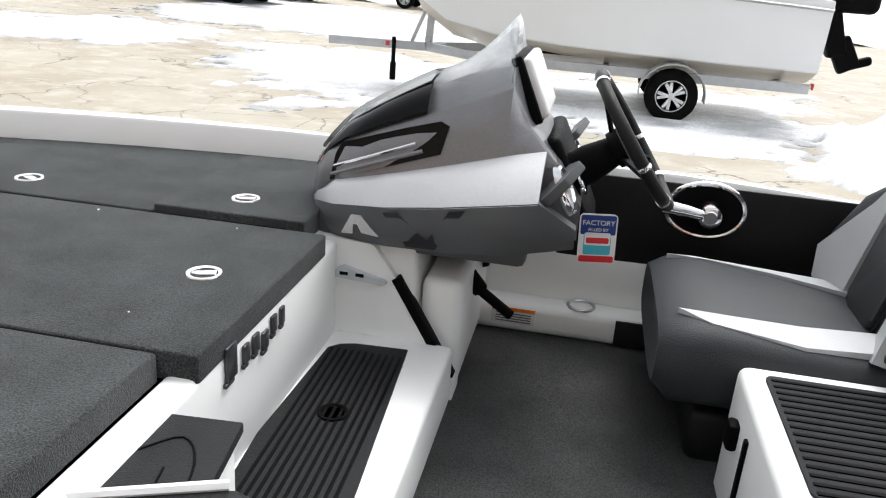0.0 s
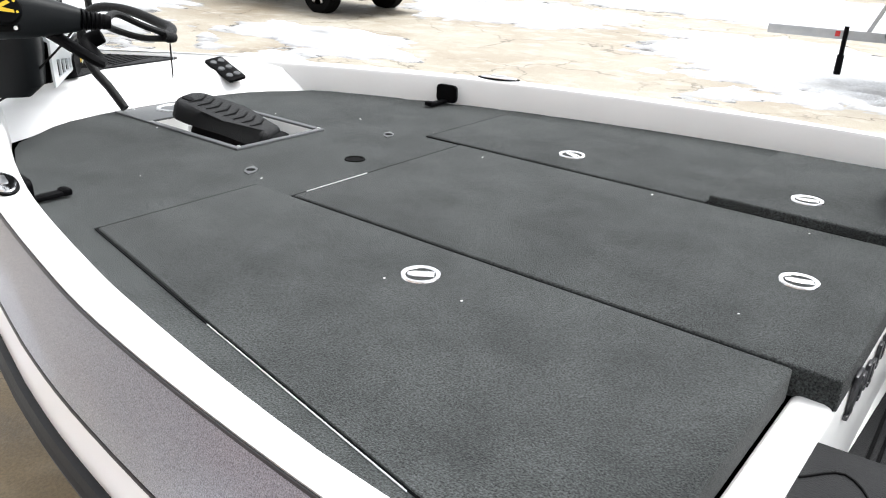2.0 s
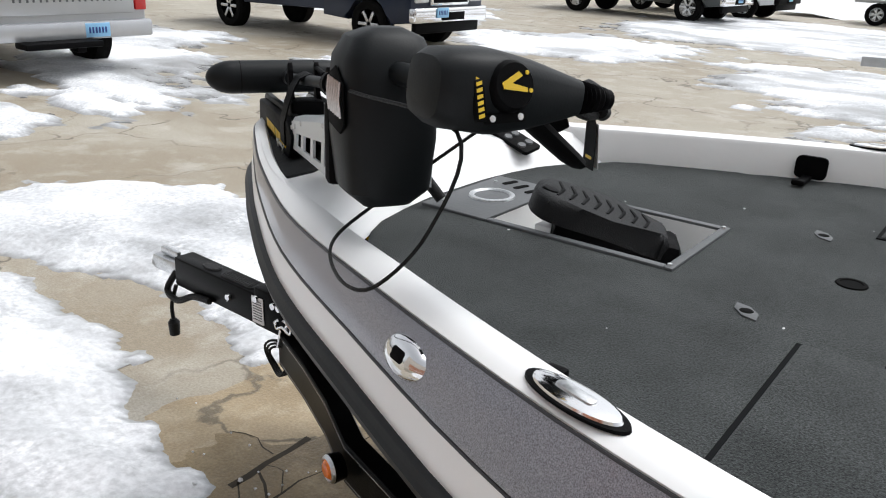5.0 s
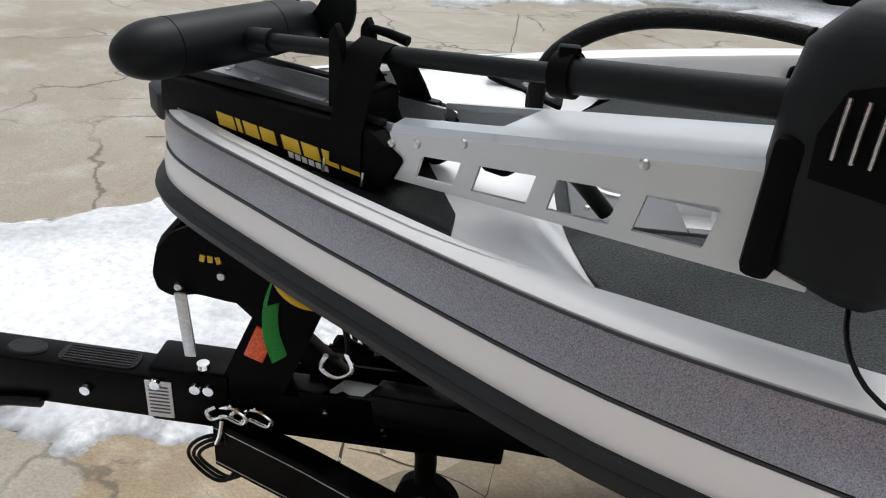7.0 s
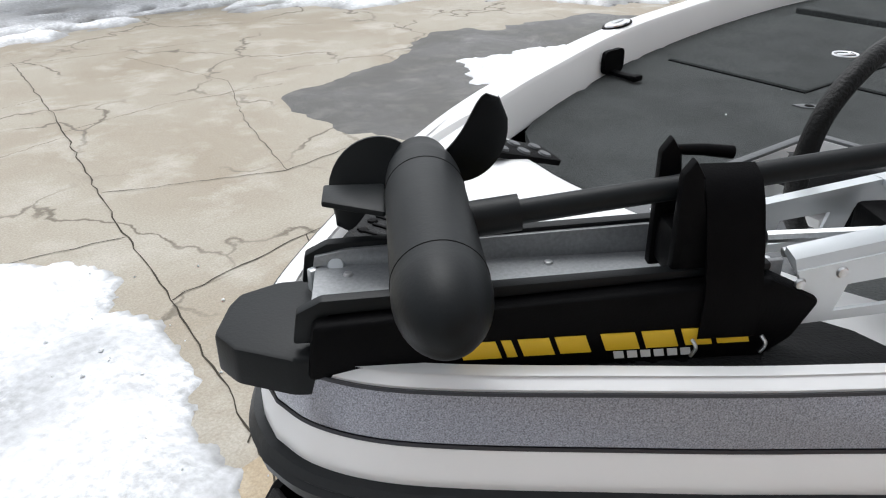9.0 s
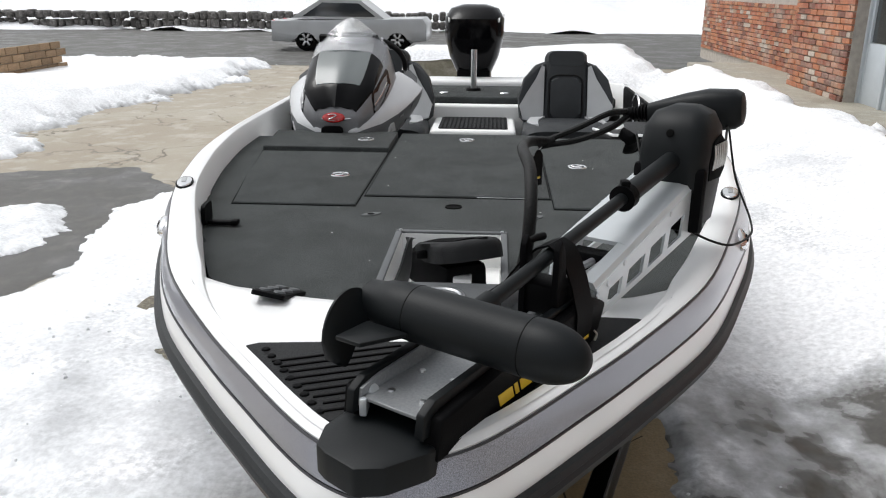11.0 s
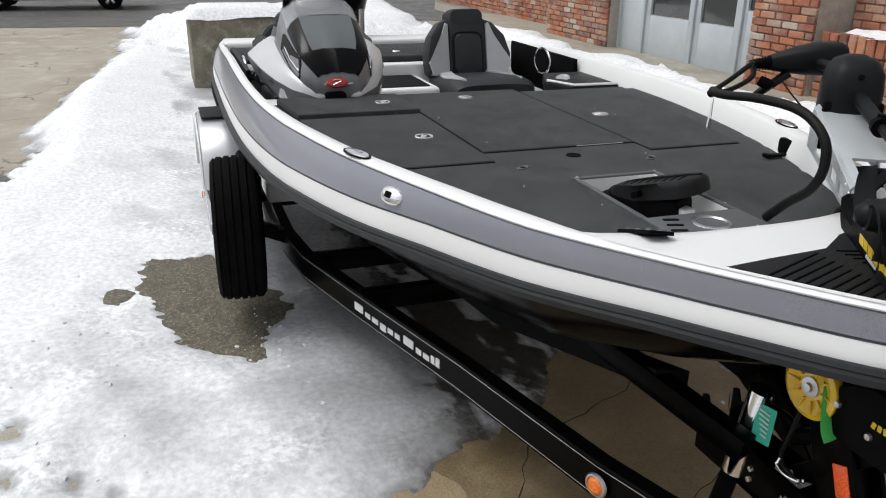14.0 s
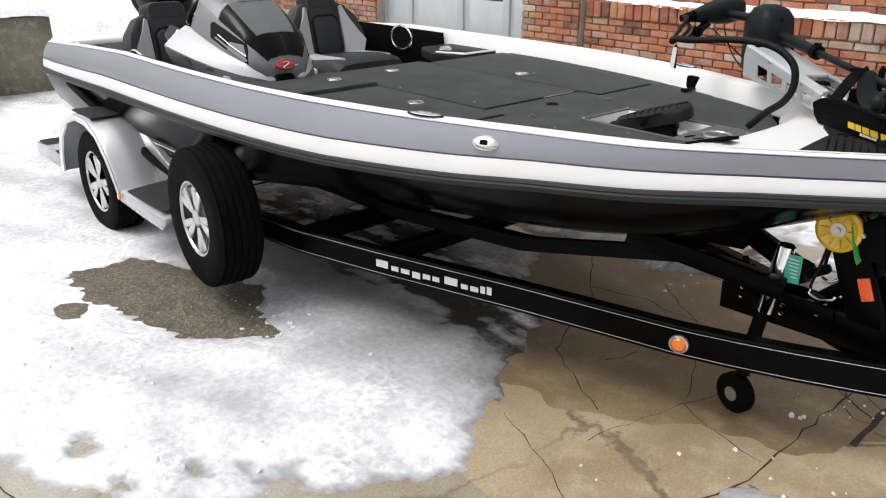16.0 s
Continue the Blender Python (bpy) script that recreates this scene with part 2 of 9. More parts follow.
def tube(bm, pts, r, seg=10, smooth=0, caps=True, flat=1.0):
    """A round bar along pts; r a number or one for each end; flat squeezes it."""
    line = smooth_line(pts, smooth) if smooth else [Vector(q) for q in pts]
    rings, up = [], None
    for k, p in enumerate(line):
        d = (line[min(k + 1, len(line) - 1)] - line[max(k - 1, 0)]).normalized()
        if up is None:
            up = Vector((0, 0, 1)) if abs(d.z) < 0.9 else Vector((1, 0, 0))
        side = d.cross(up).normalized()
        up = side.cross(d).normalized()
        rr = r if isinstance(r, (int, float)) else r[0] + (r[1] - r[0]) * k / (len(line) - 1)
        rings.append([p + (side * math.cos(2 * math.pi * j / seg) + up * (flat * math.sin(2 * math.pi * j / seg))) * rr for j in range(seg)])
    return loft(bm, rings, True, caps)


def bar(bm, a, b, w, h, bevel=0.004, up=(0, 0, 1)):
    """A square bar from a to b, w wide and h high."""
    a, b = Vector(a), Vector(b)
    d = (b - a)
    L = d.length
    x = d.normalized()
    y = Vector(up).cross(x).normalized()
    z = x.cross(y)
    mm = Matrix((x, y, z)).transposed().to_4x4()
    mm.translation = (a + b) / 2
    r = bmesh.ops.create_cube(bm, size=1, matrix=mm @ Matrix.Diagonal((L, w, h, 1)))
    if bevel:
        bmesh.ops.bevel(bm, geom=list({e for v in r["verts"] for e in v.link_edges}), offset=bevel, segments=2, affect="EDGES", profile=0.5)
    return bm


def rrect(x0, y0, x1, y1, r, n=4):
    """A rectangle with round corners, as points."""
    out = []
    for cx, cy, a in ((x1 - r, y1 - r, 0), (x0 + r, y1 - r, 90), (x0 + r, y0 + r, 180), (x1 - r, y0 + r, 270)):
        for k in range(n + 1):
            t = radians(a + 90 * k / n)
            out.append((cx + r * math.cos(t), cy + r * math.sin(t)))
    return out


def axis(x, y, z, d):
    """The pose whose z points along d."""
    q = Vector(d).to_track_quat("Z", "Y")
    return Matrix.Translation((x, y, z)) @ q.to_matrix().to_4x4()


def lerp(xs, ys, x):
    return float(np.interp(x, xs, ys))

# ---------------------------------------------------------------- ground, snow and patches


def ground_z(x, y):
    return 0.02 * max(0.0, x - 2.5)


def two_scale(name, a, b, c, rough, big, small, relief, lo=0.4, hi=0.62):
    """Three colours mixed by broad stains and a fine grain, with relief."""
    m = bpy.data.materials.new(name)
    m.use_nodes = True
    n, l = m.node_tree.nodes, m.node_tree.links
    bs = n["Principled BSDF"]
    co = n.new("ShaderNodeTexCoord")

    def noise_fac(scale, detail, f0, f1, dist=0.0):
        t = n.new("ShaderNodeTexNoise")
        t.inputs["Scale"].default_value, t.inputs["Detail"].default_value, t.inputs["Distortion"].default_value = scale, detail, dist
        t.inputs["Roughness"].default_value = 0.62
        l.new(co.outputs["Object"], t.inputs["Vector"])
        r = n.new("ShaderNodeMapRange")
        r.inputs["From Min"].default_value, r.inputs["From Max"].default_value = f0, f1
        l.new(t.outputs["Fac"], r.inputs["Value"])
        return t.outputs["Fac"], r.outputs[0]

    def mix(f, c1, c2):
        x = n.new("ShaderNodeMixRGB")
        l.new(f, x.inputs["Fac"])
        for key, v in (("Color1", c1), ("Color2", c2)):
            if isinstance(v, tuple):
                x.inputs[key].default_value = (*v, 1)
            else:
                l.new(v, x.inputs[key])
        return x.outputs[0]

    _, f1 = noise_fac(big, 8, lo, hi, 0.6)
    _, f2 = noise_fac(big * 4.3, 6, 0.5, 0.72)
    raw, f3 = noise_fac(small, 4, 0.3, 0.7)
    c1 = mix(f1, a, b)
    c2 = mix(f2, c1, c)
    dark = n.new("ShaderNodeMapRange")
    dark.inputs["To Min"].default_value, dark.inputs["To Max"].default_value = 0.8, 1.15
    l.new(f3, dark.inputs["Value"])
    sc = n.new("ShaderNodeVectorMath")
    sc.operation = "SCALE"
    l.new(c2, sc.inputs[0])
    l.new(dark.outputs[0], sc.inputs["Scale"])
    l.new(sc.outputs[0], bs.inputs["Base Color"])
    rr = n.new("ShaderNodeMapRange")
    rr.inputs["To Min"].default_value, rr.inputs["To Max"].default_value = rough, max(rough - 0.3, 0.15)
    l.new(f1, rr.inputs["Value"])
    l.new(rr.outputs[0], bs.inputs["Roughness"])
    u = n.new("ShaderNodeBump")
    u.inputs["Strength"].default_value, u.inputs["Distance"].default_value = relief, 0.01
    l.new(raw, u.inputs["Height"])
    l.new(u.outputs[0], bs.inputs["Normal"])
    return m


M["concrete"] = two_scale("worn_concrete", (0.41, 0.375, 0.31), (0.30, 0.25, 0.18), (0.48, 0.45, 0.39), 0.8, 0.55, 90, 0.35)


def crazed(m):
    """Fine partial cracking over a surface."""
    n, l = m.node_tree.nodes, m.node_tree.links
    bs = n["Principled BSDF"]
    old = bs.inputs["Base Color"].links[0].from_socket
    co = n.new("ShaderNodeTexCoord")
    warp = n.new("ShaderNodeTexNoise")
    warp.inputs["Scale"].default_value, warp.inputs["Detail"].default_value = 2.2, 6
    l.new(co.outputs["Object"], warp.inputs["Vector"])
    mixv = n.new("ShaderNodeMixRGB")
    mixv.blend_type = "LINEAR_LIGHT"
    mixv.inputs["Fac"].default_value = 0.35
    l.new(co.outputs["Object"], mixv.inputs["Color1"])
    l.new(warp.outputs["Color"], mixv.inputs["Color2"])
    vo = n.new("ShaderNodeTexVoronoi")
    vo.feature = "DISTANCE_TO_EDGE"
    vo.inputs["Scale"].default_value = 0.75
    l.new(mixv.outputs[0], vo.inputs["Vector"])
    line = n.new("ShaderNodeMapRange")
    line.inputs["From Min"].default_value, line.inputs["From Max"].default_value = 0.004, 0.014
    line.inputs["To Min"].default_value, line.inputs["To Max"].default_value = 0.75, 0.0
    l.new(vo.outputs["Distance"], line.inputs["Value"])
    part_ = n.new("ShaderNodeTexNoise")
    part_.inputs["Scale"].default_value, part_.inputs["Detail"].default_value = 0.9, 5
    l.new(co.outputs["Object"], part_.inputs["Vector"])
    gate = n.new("ShaderNodeMapRange")
    gate.inputs["From Min"].default_value, gate.inputs["From Max"].default_value = 0.42, 0.56
    l.new(part_.outputs["Fac"], gate.inputs["Value"])
    mul = n.new("ShaderNodeMath")
    mul.operation = "MULTIPLY"
    l.new(line.outputs[0], mul.inputs[0])
    l.new(gate.outputs[0], mul.inputs[1])
    x = n.new("ShaderNodeMixRGB")
    x.inputs["Color2"].default_value = (0.09, 0.075, 0.05, 1)
    l.new(mul.outputs[0], x.inputs["Fac"])
    l.new(old, x.inputs["Color1"])
    l.new(x.outputs[0], bs.inputs["Base Color"])


crazed(M["concrete"])
M["asphalt"] = two_scale("wet_asphalt_patch", (0.10, 0.097, 0.09), (0.065, 0.063, 0.06), (0.15, 0.145, 0.13), 0.7, 1.2, 130, 0.6)
M["gravel"] = two_scale("bare_gravelly_ground", (0.17, 0.15, 0.105), (0.07, 0.06, 0.044), (0.36, 0.32, 0.235), 0.8, 14, 95, 1.0)
M["crack"] = mat("crack_dirt", (0.045, 0.036, 0.024), 0.9, spots=0.5, spot_scale=20)


def snow_mat():
    """Snow that turns to grey see-through ice and wet slush where it lies thin (attribute thick); the darkest tone is
    also shade painted under the boat.
    """
    m = two_scale("snow_and_ice", (0.86, 0.87, 0.89), (0.81, 0.82, 0.84), (0.89, 0.89, 0.91), 0.65, 0.7, 30, 0.03)
    n, l = m.node_tree.nodes, m.node_tree.links
    bs = n["Principled BSDF"]
    at = n.new("ShaderNodeAttribute")
    at.attribute_name = "thick"
    old = bs.inputs["Base Color"].links[0].from_socket
    co = n.new("ShaderNodeTexCoord")

    def noise(scale, detail, lo, hi):
        t = n.new("ShaderNodeTexNoise")
        t.inputs["Scale"].default_value, t.inputs["Detail"].default_value, t.inputs["Roughness"].default_value = scale, detail, 0.65
        l.new(co.outputs["Object"], t.inputs["Vector"])
        r = n.new("ShaderNodeMapRange")
        r.inputs["From Min"].default_value, r.inputs["From Max"].default_value = 0.3, 0.7
        r.inputs["To Min"].default_value, r.inputs["To Max"].default_value = lo, hi
        l.new(t.outputs["Fac"], r.inputs["Value"])
        return r.outputs[0]

    def math_(op, a, b):
        x = n.new("ShaderNodeMath")
        x.operation = op
        for k, v in enumerate((a, b)):
            if isinstance(v, float):
                x.inputs[k].default_value = v
            else:
                l.new(v, x.inputs[k])
        return x.outputs[0]

    # soft drifts everywhere, crisp crumbs only in some places
    crumbs = math_("MULTIPLY", noise(30, 5, -0.10, 0.34), math_("MAXIMUM", noise(1.6, 3, -0.9, 1.0), 0.0))
    add = math_("ADD", math_("ADD", at.outputs["Fac"], noise(2.3, 4, -0.13, 0.13)), crumbs)
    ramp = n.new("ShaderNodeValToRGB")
    # lowest stop: wet slush, with the shadow under the hull in its colour
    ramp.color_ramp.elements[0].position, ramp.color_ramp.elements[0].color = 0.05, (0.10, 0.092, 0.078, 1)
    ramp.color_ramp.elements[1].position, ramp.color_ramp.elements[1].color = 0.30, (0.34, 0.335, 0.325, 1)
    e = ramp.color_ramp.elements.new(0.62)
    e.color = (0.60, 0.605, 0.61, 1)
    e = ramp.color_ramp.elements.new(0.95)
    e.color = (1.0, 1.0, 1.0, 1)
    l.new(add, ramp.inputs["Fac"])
    x = n.new("ShaderNodeMixRGB")
    x.blend_type = "MULTIPLY"
    x.inputs["Fac"].default_value = 1.0
    l.new(ramp.outputs[0], x.inputs["Color1"])
    l.new(old, x.inputs["Color2"])
    l.new(x.outputs[0], bs.inputs["Base Color"])
    r = n.new("ShaderNodeMapRange")
    r.inputs["To Min"].default_value, r.inputs["To Max"].default_value = 0.15, 0.7
    l.new(add, r.inputs["Value"])
    for k in list(bs.inputs["Roughness"].links):
        l.remove(k)
    l.new(r.outputs[0], bs.inputs["Roughness"])
    return m


M["snow"] = snow_mat()
M["snow_lump"] = mat("loose_snow", (0.82, 0.83, 0.85), 0.6, spots=0.2, spot_scale=30, bump=0.2, bump_scale=80)

bm = B()
ys = [-400, -120, -60, -40, -30, -25, -20, -16, -12, -8, -4, 0, 4, 8, 20, 60, 200, 400]
xs = [-400, -120, -60, -30, -15, -8, -4, 0, 2.5, 4, 6, 8, 10, 12, 16, 20, 30, 60, 120, 400]
vs = [[bm.verts.new((x, y, ground_z(min(x, 60), y))) for y in ys] for x in xs]
for i in range(len(xs) - 1):
    for j in range(len(ys) - 1):
        bm.faces.new((vs[i][j], vs[i + 1][j], vs[i + 1][j + 1], vs[i][j + 1]))
ground = tagged(part("ground", bm, "concrete", None, "old cracked concrete yard, damp and stained"), kind="structure")


def inside(px, py, poly):
    """Signed distance of points to a polygon, positive inside."""
    n = len(poly)
    best = np.full(px.shape, 1e9)
    odd = np.zeros(px.shape, bool)
    for k in range(n):
        (ax, ay), (bx, by) = poly[k], poly[(k + 1) % n]
        dx, dy = bx - ax, by - ay
        t = np.clip(((px - ax) * dx + (py - ay) * dy) / (dx * dx + dy * dy + 1e-12), 0, 1)
        best = np.minimum(best, np.hypot(px - ax - t * dx, py - ay - t * dy))
        hit = ((ay > py) != (by > py)) & (px < (bx - ax) * (py - ay) / (by - ay + 1e-12) + ax)
        odd ^= hit
    return np.where(odd, best, -best)


def wob(px, py, scale, seed, octaves=5):
    """Smooth noise, about -1 to 1, by layered value noise."""
    out = np.zeros(px.shape)
    for o in range(octaves):
        f = scale * 2 ** o
        X, Y = px * f + seed * 17.3 + o * 5.1, py * f - seed * 9.7 + o * 3.3
        xi, yi = np.floor(X), np.floor(Y)
        u, v = X - xi, Y - yi
        u, v = u * u * (3 - 2 * u), v * v * (3 - 2 * v)

        def h(a, b):
            s = np.sin(a * 127.1 + b * 311.7 + seed * 7.7) * 43758.5453
            return s - np.floor(s)
        val = h(xi, yi) * (1 - u) * (1 - v) + h(xi + 1, yi) * u * (1 - v) + h(xi, yi + 1) * (1 - u) * v + h(xi + 1, yi + 1) * u * v
        out += (val - 0.5) * 2 * 0.55 ** o
    return out * 0.75


def layer(name, x0, x1, y0, y1, cell, depth, material, label, lift=0.004, thick=None, skip=None):
    """A sheet over the ground wherever depth(x, y) is above nought, as high as depth says."""
    nx, ny = int((x1 - x0) / cell), int((y1 - y0) / cell)
    gx, gy = np.meshgrid(np.linspace(x0, x1, nx + 1), np.linspace(y0, y1, ny + 1), indexing="ij")
    d = depth(gx, gy)
    gz = np.maximum(d, -0.02) + lift + 0.02 * np.maximum(0, gx - 2.5)
    keep = d > 0
    cell_on = keep[:-1, :-1] | keep[1:, :-1] | keep[:-1, 1:] | keep[1:, 1:]
    if skip is not None:
        cx, cy = (gx[:-1, :-1] + gx[1:, 1:]) / 2, (gy[:-1, :-1] + gy[1:, 1:]) / 2
        cell_on &= ~((cx > skip[0]) & (cx < skip[1]) & (cy > skip[2]) & (cy < skip[3]))
    used = np.zeros(gx.shape, bool)
    for a, b in ((slice(None, -1), slice(None, -1)), (slice(1, None), slice(None, -1)), (slice(None, -1), slice(1, None)), (slice(1, None), slice(1, None))):
        used[a, b] |= cell_on
    idx = -np.ones(gx.shape, int)
    idx[used] = np.arange(used.sum())
    verts = np.stack([gx[used], gy[used], gz[used]], 1).tolist()
    ii, jj = np.nonzero(cell_on)
    faces = np.stack([idx[ii, jj], idx[ii + 1, jj], idx[ii + 1, jj + 1], idx[ii, jj + 1]], 1).tolist()
    me = bpy.data.meshes.new(name)
    me.from_pydata(verts, [], faces)
    me.materials.append(M[material])
    me.shade_smooth()
    if thick is not None:
        a = me.attributes.new("thick", "FLOAT", "POINT")
        a.data.foreach_set("value", thick(gx, gy, d)[used].astype(np.float32))
    ob = new(name, me)
    return tagged(ob, label, kind="stuff" if material == "snow" else "structure")


STBD = [(-0.25, 0.15), (0.10, -0.25), (0.25, -0.5), (0.45, -0.62), (0.58, -0.80), (0.66, -1.24), (0.36, -1.66), (0.22, -1.95), (-0.1, -2.25), (-0.3, -2.4), (-0.79, -2.55), (-1.3, -2.85), (-1.9, -2.72),
        (-2.4, -2.76), (-3.6, -3.05), (-4.2, -2.75), (-6.1, -2.95), (-9.8, -2.45), (-12.5, -2.2), (-12.5, 1.2), (-6, 1.1), (-2, 1.1), (-0.6, 0.75)]
HOLE = [(-2.07, -1.72), (-2.06, -1.40), (-1.5, -1.12), (-1.2, -1.0), (-0.96, -1.2), (-0.70, -1.24), (-0.95, -1.56), (-1.24, -1.60), (-1.62, -1.74)]
BLOB = [(-2.1, -4.55), (-1.75, -3.87), (-2.0, -3.35), (-2.95, -3.12), (-3.6, -3.70), (-3.1, -4.5)]
BOW = [(1.36, -1.05), (1.40, -1.44), (1.32, -1.69), (1.39, -2.04), (1.56, -2.25), (1.47, -2.5), (1.53, -2.75), (1.75, -2.9), (2.3, -2.55), (2.5, -1.9), (3.05, -1.5), (3.46, -1.42), (4.4, -1.85), (5.4, -0.85), (5.0, 0.1),
       (3.4, -0.3), (2.78, -0.42), (2.2, -0.30), (1.8, -0.25), (1.5, -0.55)]
BOWP = [(3.6, 0.0), (2.95, 0.02), (2.4, 0.14), (2.2, 0.32), (1.9, 0.30), (1.62, 0.42), (1.46, 0.62), (1.6, 1.5), (2.5, 2.1), (5.0, 2.0), (5.4, 0.6)]
PORT = [(0.36, 1.2), (0.07, 1.84), (0.5, 2.4), (1.5, 2.9), (2.6, 3.95), (-11, 3.98), (-11, 1.8), (-6, 1.2), (-3, 0.95), (-1.2, 0.9), (-0.76, 0.70), (-0.2, 0.74), (0.3, 0.9)]
SLUSH = [(0.1, 0.95), (0.75, 1.0), (1.25, 1.12), (1.42, 1.3), (1.38, 1.75), (1.0, 2.0), (0.4, 2.2), (-0.7, 2.4), (-0.8, 1.0)]
BANK = [(-4.0, -6.5), (-5.0, -5.65), (-6.0, -5.0), (-6.6, -5.85), (-8.8, -5.65), (-12.8, -5.0), (-16.3, -5.3), (-16.3, -11), (-9, -9.2), (-6.0, -9.0), (-4.7, -9.0), (-4.8, -7.6)]
LOT = [[(8.6, -5.7), (6.1, -4.9), (5.3, -6.3), (7.1, -8.1), (8.4, -7.2)], [(8.2, -9.7), (5.7, -10.7), (5.2, -14.3), (7.6, -14.3), (10.1, -11.6)], [(3.8, -9.7), (1.44, -7.6), (0.4, -8.3), (-1.2, -8.6), (-1.9, -12.5), (4.5, -13.5)],
       [(13.6, -6.4), (11.8, -7.4), (7.3, -3.7), (6.6, -1.4), (11.4, -3.3)], [(-1.0, -8.9), (-3.4, -6.75), (-5.0, -6.8), (-5.4, -12.5), (-1, -12.5)], [(9, -15.5), (3, -15), (-6, -16), (-6, -24), (9, -24)], [(12, -12), (10.5, -13.5), (13, -18), (17, -14)]]


def snow_depth(px, py):
    w = wob(px, py, 1.5, 1) * 0.17 + wob(px, py, 6, 2) * 0.07 + wob(px, py, 19, 6, 2) * 0.025
    rag = wob(px, py, 7, 2) * 0.05 + wob(px, py, 24, 6, 3) * 0.035
    hole = inside(px, py, HOLE) + rag
    for hx_, hy_, hr in ((-1.57, -1.88, 0.085), (-0.36, -2.24, 0.06), (0.06, -1.97, 0.04), (0.19, -1.83, 0.03), (-0.01, -2.20, 0.05)):
        hole = np.maximum(hole, hr - np.hypot(px - hx_, (py - hy_) * 1.5) + rag * 0.8)
    st = np.minimum(inside(px, py, STBD) + w, -hole)
    fade = np.clip((-py - 0.4) / 0.9, 0.12, 1)
    d = np.clip(st * 0.16, -1, 0.018 + 0.020 * fade)
    far_hump = np.clip((-px - 2.4) / 3.0, 0, 1) * np.clip((-py - 1.3) / 1.0, 0, 1) * 0.16
    d = np.where(d > 0, d + far_hump * np.clip(st * 2, 0, 1), d)
    d = np.maximum(d, np.clip((inside(px, py, BLOB) + w) * 0.3, -1, 0.06))
    b = inside(px, py, BOW) + w
    d = np.maximum(d, np.clip(b * 0.22, -1, 0.05))
    d = np.maximum(d, np.clip((inside(px, py, BOWP) + w) * 0.22, -1, 0.06))
    p = inside(px, py, PORT) + w * 1.3
    streak = wob(px * 0.7, py, 3.5, 5) * 0.06 * np.clip((2.0 - py), 0, 1)
    rise = np.clip((py - 1.5) / 1.8, 0, 1) ** 1.2 * 0.60
    d = np.maximum(d, np.where(p > 0, np.clip(p * 0.2 + streak, -0.1, 0.04) + rise * np.clip(p * 2, 0, 1), p))
    q = inside(px, py, SLUSH) + w * 0.5
    d = np.maximum(d, np.clip(np.minimum(q * 0.2, (wob(px * 1.3, py, 3.4, 61) + 0.10) * 0.05), -1, 0.014))
    k = inside(px, py, BANK) + w * 2
    pile = 0.42 * np.exp(-(((px + 5.6) / 1.3) ** 2 + ((py + 7.9) / 0.9) ** 2)) + 0.30 * np.exp(-(((px + 8.5) / 2.5) ** 2 + ((py + 7.6) / 0.9) ** 2))
    d = np.maximum(d, np.where(k > 0, np.clip(k * 0.35, 0, 0.22) + pile * np.clip(k, 0, 1), np.clip(k, -1, 0)))
    h = inside(px, py, [(-9.3, 0.6), (-9.3, 3.6), (-15.8, 3.6), (-15.8, -1.9), (-12.5, -2.1), (-10.5, -0.6)]) + w * 2
    d = np.maximum(d, np.where(h > 0, np.clip(h * 0.45, 0, 0.55) + 0.25 * np.exp(-((px + 12.5) ** 2 + (py - 2) ** 2) / 3.0) * np.clip(h, 0, 1), np.clip(h, -1, 0)))
    for i, poly in enumerate(LOT):
        q = inside(px, py, poly) + wob(px, py * 1.6, 0.8, 7 + i) * 0.75 + wob(px, py * 2.2, 2.3, 17 + i) * 0.45
        d = np.maximum(d, np.clip(q * 0.12, -1, 0.05))
    return d


def snow_fine(px, py):
    d = snow_depth(px, py)
    lumps = np.clip(wob(px, py, 1.3, 51, 2) - 0.1, 0, 1) * np.maximum(wob(px, py, 13, 52, 3), 0) * 0.03
    return np.where(d > 0, d + np.clip(d * 3, 0, 0.5) * (wob(px, py, 1.1, 3, 2) * 0.06 + wob(px, py, 5, 4, 2) * 0.006) + np.clip(d * 20, 0, 1) * lumps, d)


def snow_tone(px, py, d):
    edge = np.clip(d / 0.006, 0, 1)
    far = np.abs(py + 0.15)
    # white in the open, grey ice towards the boat, wet flecked slush under it darkened for the hull's shadow
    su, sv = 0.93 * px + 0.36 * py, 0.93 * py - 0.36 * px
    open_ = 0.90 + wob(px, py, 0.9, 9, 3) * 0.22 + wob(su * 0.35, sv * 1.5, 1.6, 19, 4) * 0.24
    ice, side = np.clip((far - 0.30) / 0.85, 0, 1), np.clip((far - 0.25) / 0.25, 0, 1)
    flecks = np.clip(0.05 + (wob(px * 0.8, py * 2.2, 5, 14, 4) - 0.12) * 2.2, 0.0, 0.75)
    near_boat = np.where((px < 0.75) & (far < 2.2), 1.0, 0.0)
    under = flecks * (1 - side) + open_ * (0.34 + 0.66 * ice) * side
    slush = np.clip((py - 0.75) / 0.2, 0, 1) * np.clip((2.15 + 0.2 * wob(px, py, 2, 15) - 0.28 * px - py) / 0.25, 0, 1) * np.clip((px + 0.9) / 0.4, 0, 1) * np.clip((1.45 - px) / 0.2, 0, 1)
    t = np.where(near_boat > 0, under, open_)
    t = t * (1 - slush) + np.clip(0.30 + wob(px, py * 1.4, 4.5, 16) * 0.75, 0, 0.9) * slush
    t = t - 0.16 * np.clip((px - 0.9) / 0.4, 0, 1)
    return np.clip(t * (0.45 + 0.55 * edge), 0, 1)


